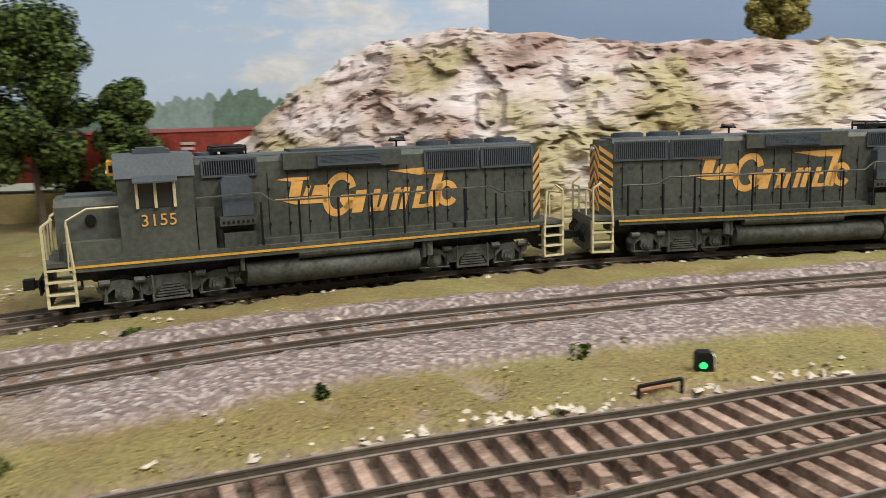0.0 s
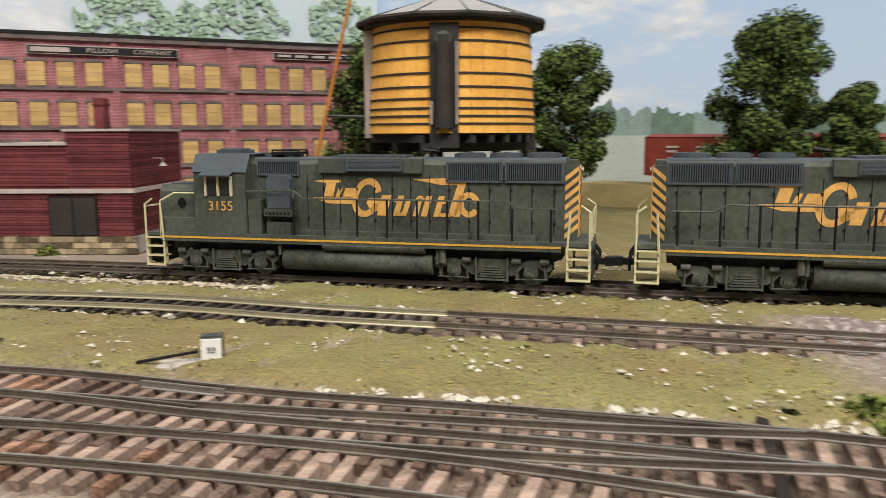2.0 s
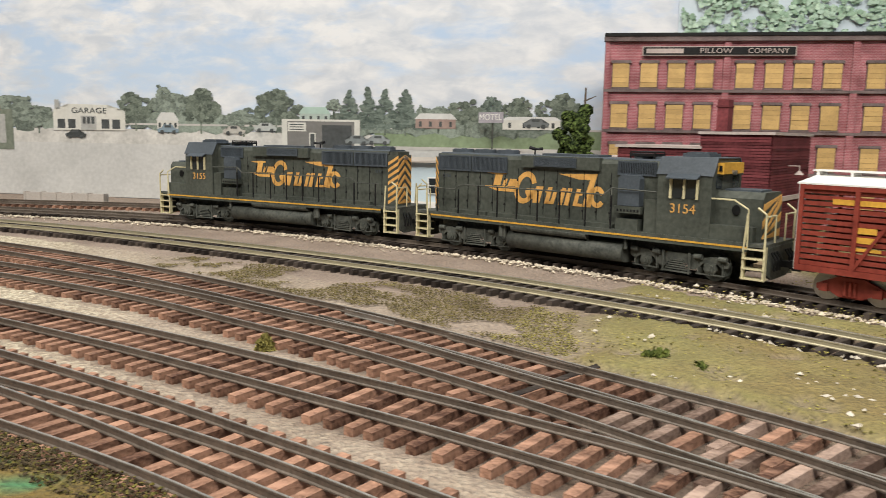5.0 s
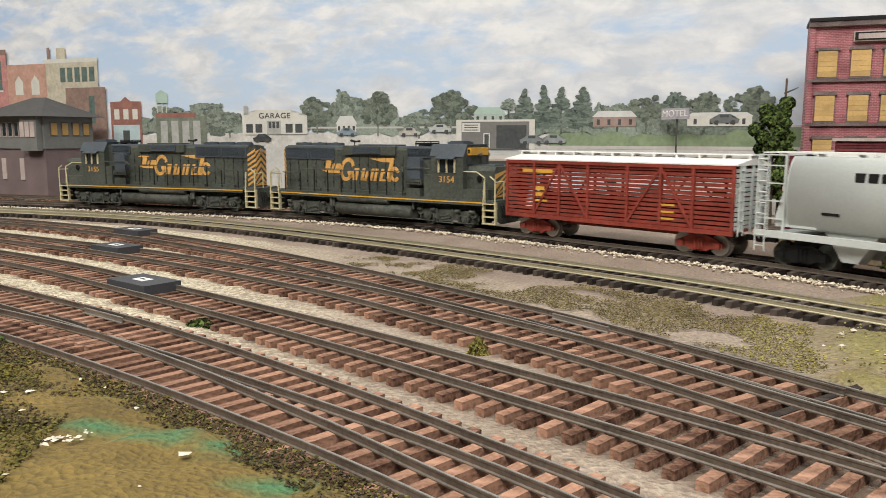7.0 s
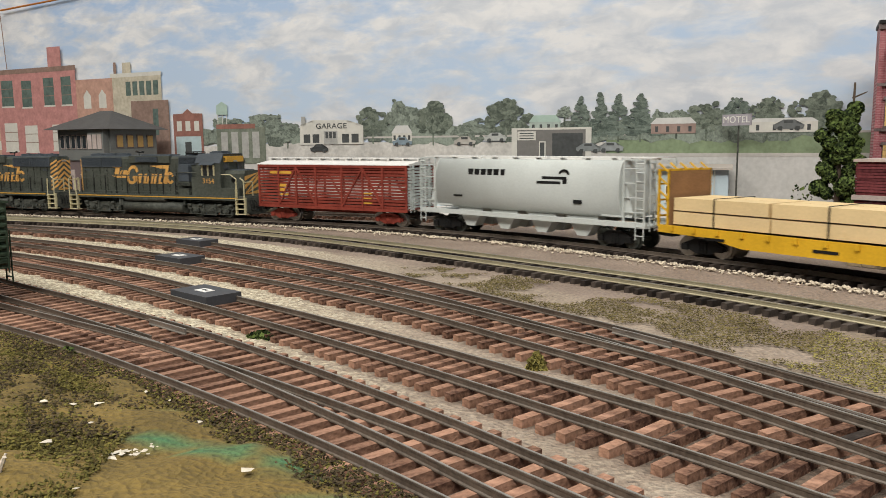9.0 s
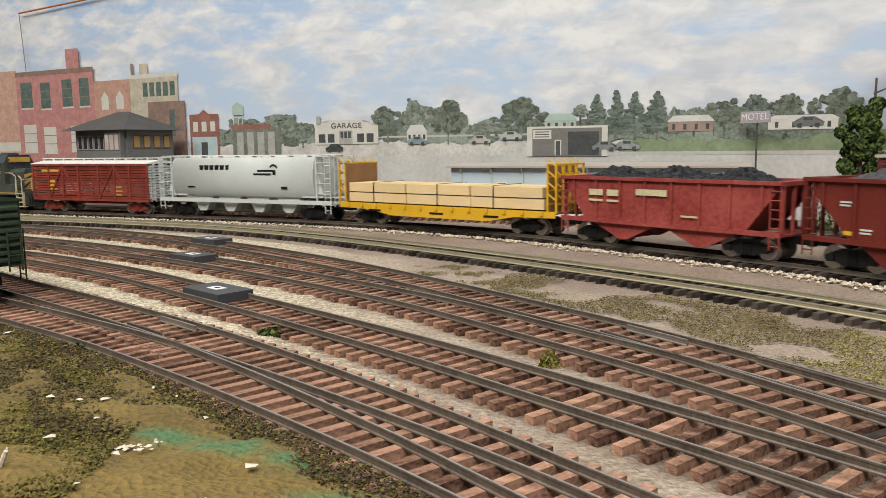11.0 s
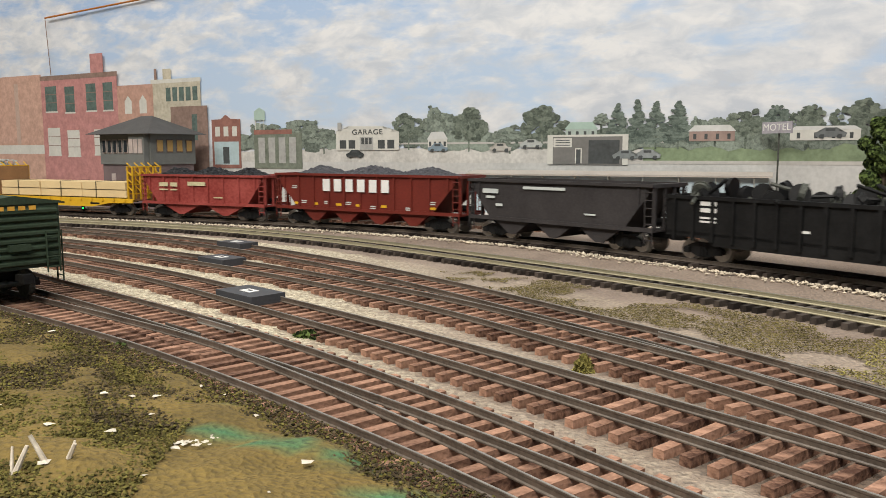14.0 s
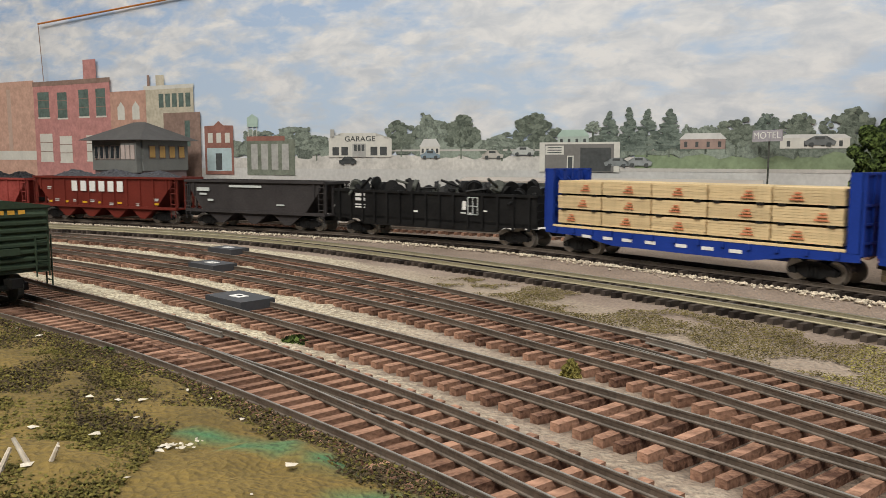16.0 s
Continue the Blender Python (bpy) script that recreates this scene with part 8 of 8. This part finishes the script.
# ---- trees and bushes ----
def tree(x, y, base, top, radius, crown_low, seed, label, leaf=None):
    ob = thing("tree", label, "tree", pose(x, y, base), "trees")
    r = random.Random(seed)
    h = top - base
    bm = bmesh.new()
    bends = [Vector((0, 0, -0.003)), Vector((r.uniform(-0.002, 0.002), r.uniform(-0.002, 0.002), h * 0.35)), Vector((r.uniform(-0.004, 0.004), r.uniform(-0.004, 0.004), h * 0.68)), Vector((0, 0, h * 0.95))]
    for k in range(3):
        rod(bm, bends[k], bends[k + 1], 0.0026 * (1 - 0.28 * k), 7, 0.0026 * (1 - 0.28 * (k + 1)))
    part("trunk", bm, BARK, ob)
    tips = []
    for k in range(14):
        u = 0.28 + 0.66 * k / 13
        a = k * 2.4 + r.uniform(-0.3, 0.3)
        reach = radius * (0.75 + 0.35 * r.random()) * (1.0 - 0.55 * max(0, u - 0.6))
        start = Vector((0, 0, h * u * 0.9))
        tip = Vector((reach * math.cos(a), reach * math.sin(a), h * u + 0.006))
        bm = bmesh.new()
        rod(bm, start, tip, 0.0010, 5, 0.0003)
        part("limb", bm, BARK, ob)
        tips += [tip, start.lerp(tip, 0.6)]
    tips += [Vector((r.uniform(-0.4, 0.4) * radius, r.uniform(-0.4, 0.4) * radius, h * (0.86 + 0.12 * r.random()))) for _ in range(5)]
    low = (crown_low - base)
    verts, faces = [], []
    for tip in tips:
        if tip.z < low * 0.8:
            continue
        spread = radius * r.uniform(0.34, 0.56)
        for _ in range(1000):
            d = Vector((r.gauss(0, 1), r.gauss(0, 1), r.gauss(0, 0.62)))
            d = d.normalized() * spread * (r.random() ** 0.4)
            c = tip + d
            n = (d.normalized() + Vector((r.uniform(-0.7, 0.7), r.uniform(-0.7, 0.7), r.uniform(0, 0.9)))).normalized()
            u = n.orthogonal().normalized()
            w = n.cross(u)
            s = r.uniform(0.0006, 0.0014)
            k = len(verts)
            for a, b in ((-1, -0.5), (0.9, -0.8), (1.0, 0.7), (-0.5, 1)):
                verts.append(c + u * (a * s) + w * (b * s) + n * (0.3 * s * r.uniform(-1, 1)))
            faces.append((k, k + 1, k + 2, k + 3))
    me = bpy.data.meshes.new("crown")
    me.from_pydata([tuple(v) for v in verts], [], faces)
    me.materials.append(leaf or LEAF)
    c = new("crown", me)
    c.parent = ob
    tagged(c, "uneven crown of small leaves", kind="stuff")
    return ob


tree(0.580, 0.240, -0.005, 0.131, 0.031, 0.045, 1, "tall dark green model tree beside the main line")
tree(0.525, 0.375, -0.005, 0.121, 0.027, 0.045, 2, "bushy dark green model tree beside the water tower")
tree(0.400, 0.435, -0.005, 0.122, 0.034, 0.035, 3, "spreading dark green model tree before the mill")
tree(0.150, 0.590, -0.005, 0.079, 0.0115, 0.020, 4, "slim dark green model tree beside the shed")
tree(0.607, 0.195, -0.005, 0.086, 0.017, 0.030, 5, "small dark green model tree at the hill's foot")
tree(0.700, -0.225, 0.096, 0.140, 0.015, 0.110, 6, "small yellow-green tree on the hill top", MOSS)
snag = thing("dead_tree", "bare grey dead tree trunk", "tree", pose(0.158, 0.600, -0.005), "trees")
bm = bmesh.new()
rod(bm, (0, 0, 0), (0.001, 0, 0.102), 0.0016, 7, 0.0007)
part("trunk", bm, BARK, snag)
for a, b in (((0, 0, 0.085), (0.007, -0.001, 0.088)), ((0, 0, 0.092), (0.009, 0.001, 0.096))):
    bm = bmesh.new()
    rod(bm, a, b, 0.0007, 5, 0.0003)
    part("limb", bm, BARK, snag)


def bush(x, y, w, h, seed, mat, label, z=-0.0045):
    r = random.Random(seed)
    verts, faces = [], []
    for _ in range(int(260 + w * 14000)):
        a, q = r.uniform(0, 2 * math.pi), r.random() ** 0.5
        c = Vector((w * q * math.cos(a), w * 0.7 * q * math.sin(a), h * (1 - q * q) * r.uniform(0.1, 1.0)))
        n = Vector((r.uniform(-1, 1), r.uniform(-1, 1), r.uniform(-0.2, 1))).normalized()
        u = n.orthogonal().normalized()
        v = n.cross(u)
        s = r.uniform(0.0005, 0.0012)
        k = len(verts)
        for i, j in ((-1, -0.6), (0.8, -0.9), (1, 0.6), (-0.6, 1)):
            verts.append(tuple(c + u * (i * s) + v * (j * s)))
        faces.append((k, k + 1, k + 2, k + 3))
    me = bpy.data.meshes.new("bush")
    me.from_pydata(verts, [], faces)
    me.materials.append(mat)
    ob = new("bush", me)
    ob.location = (x, y, z)
    tagged(ob, label, "bush", "bushes")


for q, (x, y, w, h, mat) in enumerate(((0.252, 0.028, 0.011, 0.0065, BUSH), (0.245, 0.022, 0.006, 0.004, BUSH), (0.300, -0.024, 0.0035, 0.006, LEAF), (0.335, -0.085, 0.009, 0.006, BUSH), (0.3435, -0.097, 0.005, 0.005, BUSH), (0.100, 0.236, 0.006, 0.006, BUSH), (0.109, 0.227, 0.004, 0.004, BUSH), (0.230, 0.118, 0.004, 0.003, BUSH),
                                       (-0.0145, 0.2520, 0.0026, 0.0050, MOSS), (-0.1080, 0.2705, 0.0050, 0.0032, LEAF), (0.355, 0.055, 0.006, 0.004, LEAF), (0.238, 0.040, 0.004, 0.003, LEAF), (-0.155, 0.238, 0.005, 0.004, LEAF), (-0.165, 0.228, 0.007, 0.004, LEAF), (0.20, 0.125, 0.004, 0.003, BUSH), (0.172, 0.146, 0.004, 0.003, BUSH), (0.17, 0.43, 0.008, 0.006, BUSH), (0.225, 0.405, 0.010, 0.008, LEAF), (0.30, 0.36, 0.014, 0.008, MOSS), (0.128, 0.590, 0.012, 0.040, LEAF), (0.170, 0.584, 0.010, 0.038, LEAF))):
    bush(x, y, w, h, 30 + q, mat, "low %s scenic bush" % ("dark green" if mat is LEAF else "olive green"))


# ---- small lineside things ----
def marker(x, y, ang):
    ob = thing("switch_marker", "small switch box with a white numbered face", "marker", pose(x, y, -0.004, 0, 0, ang))
    bm = bmesh.new()
    box(bm, -0.0030, 0.0030, 0.0004, 0.0045, 0, 0.0088)
    part("box", bm, UNDER, ob, bevel=0.0004)
    bm = bmesh.new()
    box(bm, -0.0028, 0.0028, -0.0004, 0.0004, 0.0002, 0.0080)
    f = part("face", bm, WHITE, ob, "white painted face")
    lettering("number", "33", 0.0024, BLACK, f, pose(0, -0.0005, 0.0048, 90, 0, 0))
    bm = bmesh.new()
    box(bm, -0.022, -0.003, -0.0040, 0.0040, -0.001, 0.0015)
    part("base_plate", bm, CONCRETE, ob, bevel=0.0005)
    bm = bmesh.new()
    rod(bm, (-0.020, -0.003, 0.0030), (-0.004, 0.002, 0.0040), 0.0005, 5)
    part("throw_rod", bm, BLACK, ob)


marker(0.1535, 0.1655, -30)


def dwarf_signal(x, y, ang):
    ob = thing("dwarf_signal", "black dwarf signal with a lit green lens", "signal", pose(x, y, -0.0035, 0, 0, ang) @ Matrix.Scale(0.72, 4))
    bm = bmesh.new()
    box(bm, -0.0030, 0.0030, -0.0025, 0.0025, 0, 0.0085)
    prism(bm, [(-0.0030, 0.0085), (0.0030, 0.0085), (0.0022, 0.0098), (-0.0022, 0.0098)], "y", -0.0025, 0.0025)
    part("housing", bm, BLACK, ob, bevel=0.0004)
    bm = bmesh.new()
    rod(bm, (-0.0006, -0.0025, 0.0055), (-0.0006, -0.0030, 0.0055), 0.0011, 14)
    part("lens", bm, GREEN_LAMP, ob, "glowing green lens")
    bm = bmesh.new()
    box(bm, 0.0030, 0.0034, -0.0022, 0.0022, 0.0045, 0.0085)
    part("side_plate", bm, WHITE, ob)
    bm = bmesh.new()
    prism(bm, [(-0.0040, -0.0040), (0.0040, -0.0040), (0.0040, 0.0040), (-0.0040, 0.0040)], "z", -0.0015, 0.0004)
    part("base", bm, UNDER, ob)


dwarf_signal(0.3230, -0.1150, -88)
ob = thing("switch_stand", "rusty switch motor frame beside the turnout", "switch motor", pose(0.3090, -0.1010, -0.004, 0, 0, -60))
bm = bmesh.new()
for a, b in (((-0.006, -0.003, 0), (-0.006, -0.003, 0.005)), ((-0.006, -0.003, 0.005), (0.006, -0.003, 0.005)), ((0.006, -0.003, 0.005), (0.006, -0.003, 0))):
    rod(bm, a, b, 0.0005, 5)
part("frame", bm, BLACK, ob)
bm = bmesh.new()
box(bm, -0.0045, 0.0045, -0.002, 0.002, -0.001, 0.0032)
part("motor", bm, material("rusty_metal", (0.28, 0.15, 0.08), 0.8, 0, 0.4, 200, 0.3), ob, bevel=0.0004)
bm = bmesh.new()
box(bm, 0.002, 0.018, 0.003, 0.0065, -0.001, 0.0018)
part("cover_plate", bm, CONCRETE, ob, bevel=0.0004)
dwarf_signal(-0.565, 0.735, 10)

for x, y, ang, sx, sy in ((-0.1553, 0.3205, -30, 0.0135, 0.0080), (-0.2212, 0.4131, -27, 0.0120, 0.0075), (-0.2498, 0.4823, -25, 0.0120, 0.0070)):
    ob = thing("control_box", "flat dark grey plastic box with a white label beside the track", "electric box", pose(x, y, -0.0022, 0, 0, ang), "control boxes")
    bm = bmesh.new()
    box(bm, -sx, sx, -sy, sy, -0.002, 0.0036)
    part("case", bm, BOX_GREY, ob, bevel=0.0006)
    bm = bmesh.new()
    box(bm, -0.0040, 0.0035, -0.0026, 0.0022, 0.0036, 0.0038)
    lb = part("label_plate", bm, WHITE, ob)
    bm = bmesh.new()
    box(bm, -0.0015, 0.0015, -0.0008, 0.0006, 0.0038, 0.0039)
    part("label_bar", bm, BLACK, lb)

ob = thing("motel_sign", "white roadside motel sign on a thin pole", "sign")
a = on_wall(0.1045, 0.0763, 0.020)
ob.matrix_world = pose(a.x, a.y, 0, 0, 0, yaw_wall - 38)
bm = bmesh.new()
box(bm, -0.0145, 0.0145, -0.0006, 0.0006, 0.0718, 0.0806)
bd = part("sign_board", bm, material("lilac_grey_sign", (0.36, 0.34, 0.37), 0.7, 0, 0.15, 200, 0.05), ob)
lettering("sign_lettering", "MOTEL", 0.0074, WHITE, bd, pose(0, -0.0007, 0.0762, 90, 0, 0), "", 1.12)
bm = bmesh.new()
rod(bm, (0.001, 0.0012, -0.005), (0.001, 0.0012, 0.0790), 0.0007, 6)
part("pole", bm, UNDER, ob)

ob = thing("low_wall", "low grey concrete wall beside the road", "wall", pose(-0.272, 0.7315, -0.005, 0, 0, -14), kind="structure")
bm = bmesh.new()
box(bm, -0.040, 0.040, -0.003, 0.003, 0, 0.0095)
for k in range(6):
    box(bm, -0.039 + k * 0.0155, -0.0375 + k * 0.0155, -0.0037, 0.0037, 0, 0.0100)
part("wall_body", bm, CONCRETE, ob, bevel=0.0004)

for x, y, ang in ((-0.0955, 0.1375, 20), (-0.1005, 0.1315, 70)):
    ob = thing("bleached_twig", "bleached forked twig on the mossy bank", "twig", pose(x, y, -0.0030, 0, 0, ang))
    for a, b, r in (((0, 0, -0.002), (0.001, 0, 0.006), 0.0009), ((0.001, 0, 0.005), (-0.0035, 0.001, 0.0135), 0.0007), ((0.001, 0, 0.005), (0.0045, -0.001, 0.0125), 0.0007), ((0, 0, 0), (-0.007, 0.003, 0.003), 0.0006), ((0.002, 0, 0.007), (0.0035, 0.002, 0.012), 0.0004)):
        bm = bmesh.new()
        rod(bm, a, b, r, 6, r * 0.5)
        part("limb", bm, TWIG, ob)


# ---- loose stones and turf, too many to count ----
def scatter(name, label, category, mat, spots, seed, flat=0.7):
    r = random.Random(seed)
    verts, faces = [], []
    for x, y, z, s in spots:
        k = len(verts)
        a = r.uniform(0, 3.1)
        for dx, dy, dz in ((1, 0, 0), (0, 1, 0), (-1, 0, 0), (0, -1, 0), (0, 0, 1), (0, 0, -1)):
            q = r.uniform(0.55, 1.3) * s
            dx, dy = dx + r.uniform(-0.4, 0.4), dy + r.uniform(-0.4, 0.4)
            verts.append((x + q * (dx * math.cos(a) - dy * math.sin(a)), y + q * (dx * math.sin(a) + dy * math.cos(a)), z + dz * q * flat + r.uniform(-0.3, 0.3) * s * flat))
        for f in ((0, 1, 4), (1, 2, 4), (2, 3, 4), (3, 0, 4), (1, 0, 5), (2, 1, 5), (3, 2, 5), (0, 3, 5)):
            faces.append(tuple(k + i for i in f))
    me = bpy.data.meshes.new(name)
    me.from_pydata(verts, [], faces)
    me.materials.append(mat)
    return tagged(new(name, me), label, category, kind="stuff")


r = random.Random(21)
spots = []
for _ in range(9000):
    s = r.uniform(1.3, 3.35)
    p, d = MAIN.at(s), MAIN.way(s)
    side = Vector((-d.y, d.x))
    if side.y < 0:
        side = -side
    spread = 0.0030 if r.random() < 0.8 else 0.0060
    o = r.choice((-1, -1, -1, 1)) * (0.0185 + abs(r.gauss(0, spread)))
    q = p + side * o
    if q.x > 0.30 or SIDING.away(q.x, q.y) < 0.017:
        continue
    spots.append((q.x, q.y, -0.0038 + r.uniform(0, 0.0008), r.uniform(0.0005, 0.0012)))
scatter("ballast_stones", "pale tan ballast stones along the main line", "ballast", STONE, spots, 1)
spots = []
for ln, lo, hi, n in ((SIDING, 1.5, 2.35, 520), (MAIN, 3.0, 3.75, 700), (YARD_A, 1.62, 2.2, 1500)):
    for _ in range(n):
        s = r.uniform(lo, hi)
        p, d = ln.at(s), ln.way(s)
        side = Vector((-d.y, d.x))
        o = r.choice((-1, 1)) * (0.0160 + abs(r.gauss(0, 0.0028)))
        q = p + side * o
        if min(l.away(q.x, q.y) for l in TRACKS) < 0.0155 or (ln is YARD_A and SIDING.away(q.x, q.y) > SIDING.away(p.x, p.y)) or (ln is not YARD_A and q.x < 0.13) or noise.noise((q.x * 45, q.y * 45, 8)) < -0.02:
            continue
        spots.append((q.x, q.y, -0.0028 + r.uniform(0, 0.0008), r.uniform(0.0006, 0.0018)))
scatter("plaster_chips", "white plaster rock chips along the turf's edge", "stones", WHITE_STONE, spots, 2)
turf, chips = [], []
for _ in range(52000):
    x, y = r.uniform(-0.2, 0.42), r.uniform(-0.16, 0.36)
    if x - 0.55 * (y - 0.25) < 0.075 or y < np.interp(x, YARD_A.p[:, 0], YARD_A.p[:, 1]):
        continue
    dd = [l.away(x, y) for l in TRACKS]
    if min(dd) < 0.0165:
        continue
    z = -0.0011 + r.uniform(-0.0004, 0.0003)
    if noise.noise((x * 40, y * 40, 2)) > 0.12 and r.random() < 0.16:
        chips.append((x, y, z + 0.0003, r.uniform(0.0004, 0.0012)))
    elif r.random() < 0.8 and not (x - y * 0.9 > 0.25 and dd[1] < 0.055):
        turf.append((x, y, z - 0.0002, r.uniform(0.0002, 0.0006)))
scatter("turf_tufts", "olive ground foam turf between the tracks", "turf", MOSS, turf, 3, 0.5)
scatter("loose_chips", "pale stone chips strewn in the turf", "stones", WHITE_STONE, chips, 4, 0.6)
moss, dark, white = [], [], []
for _ in range(210000):
    x, y = r.uniform(-0.23, 0.01), r.uniform(0.105, 0.29)
    ref = np.interp(x, YARD_E.p[:, 0], YARD_E.p[:, 1])
    gap = ref - y
    if gap < 0.0165 or gap > 0.16:
        continue
    z = 0.0009 + 0.0046 * max(0, min(1, (gap - 0.020) / 0.050))
    n1 = noise.noise((x * 25, y * 25, 4))
    near_edge = gap < 0.030
    rough = x < -0.085 + 0.35 * (0.16 - y) or near_edge
    if rough and r.random() < 0.75:
        (dark if (n1 > 0.15 or near_edge) and r.random() < 0.6 else moss).append((x, y, z + r.uniform(-0.0007, 0.0006), r.uniform(0.0002, 0.0005)))
    if r.random() < 0.0005:
        white.append((x, y, z + 0.0008, r.uniform(0.0004, 0.0013)))
for _ in range(60):
    u = r.random()
    white.append((-0.101 + 0.024 * u + r.gauss(0, 0.0012), 0.141 + 0.020 * u + r.gauss(0, 0.0014), 0.0036, r.uniform(0.0003, 0.0008)))
scatter("bank_moss", "mustard green moss on the front bank", "turf", material("bank_moss", (0.062, 0.054, 0.015), 0.95, 0, 0.5, 45, 0.6, 900, (0.125, 0.108, 0.028), 0.3), moss, 5, 0.7)
scatter("bank_earth", "dark earth crumbs on the front bank", "soil", material("dark_earth", (0.060, 0.045, 0.024), 0.95, 0, 0.5, 200, 0.6, 900, None, 0.5), dark, 6, 0.7)
scatter("bank_stones", "white pebbles on the front bank", "stones", WHITE_STONE, white, 7, 0.3)
patch, sparse = [], []
for _ in range(170000):
    x, y = r.uniform(-0.10, 0.14), r.uniform(0.19, 0.43)
    a, b = SIDING.away(x, y), YARD_A.away(x, y)
    if a < 0.021 or b < 0.022 or a + b > 0.125 or YARD_B.away(x, y) < b:
        continue
    u = x - 0.55 * (y - 0.25)
    cover = noise.fractal((x * 34, y * 34, 6), 1.0, 2.0, 4) + 0.8 * min(0.35, max(-0.5, (u + 0.11) * 4)) - 16 * max(0.0, 0.031 - a)
    if u < 0.085 and cover > 0.0 + r.uniform(-0.08, 0.08):
        (sparse if u > 0.045 and r.random() < 0.6 else patch).append((x, y, -0.0034 + r.uniform(-0.0003, 0.0003), r.uniform(0.0002, 0.00045)))
scatter("moss_patch", "dark olive moss patches on the bare strip", "turf", material("dark_olive_moss", (0.085, 0.066, 0.024), 0.95, 0, 0.5, 80, 0.6, 1200, (0.150, 0.122, 0.046), 0.4), patch, 8, 0.4)
scatter("yellow_moss", "yellow-green moss tufts at the turf's edge", "turf", MOSS, sparse, 9, 0.4)

# ---- the room around: plain walls and a ceiling ----
ROOM = material("plain_room_wall", (0.42, 0.45, 0.50), 0.8, 0, 0.08, 2, 0)
for name, x0, x1, y0, y1, z0, z1 in (("wall_north", -3.2, 3.2, 3.0, 3.1, -0.9, 1.6), ("wall_south", -3.2, 3.2, -3.1, -3.0, -0.9, 1.6), ("wall_west", -3.3, -3.2, -3.1, 3.1, -0.9, 1.6), ("wall_east", 3.2, 3.3, -3.1, 3.1, -0.9, 1.6)):
    bm = bmesh.new()
    box(bm, x0, x1, y0, y1, z0, z1)
    tagged(new(name, mesh_of(name, bm, ROOM)), "plain blue-grey room wall", "wall", kind="structure")
bm = bmesh.new()
box(bm, -3.3, 3.3, -3.1, 3.1, 1.6, 1.7)
tagged(new("ceiling", mesh_of("ceiling", bm, WHITE)), "plain white room ceiling", "ceiling", kind="structure")

motions()
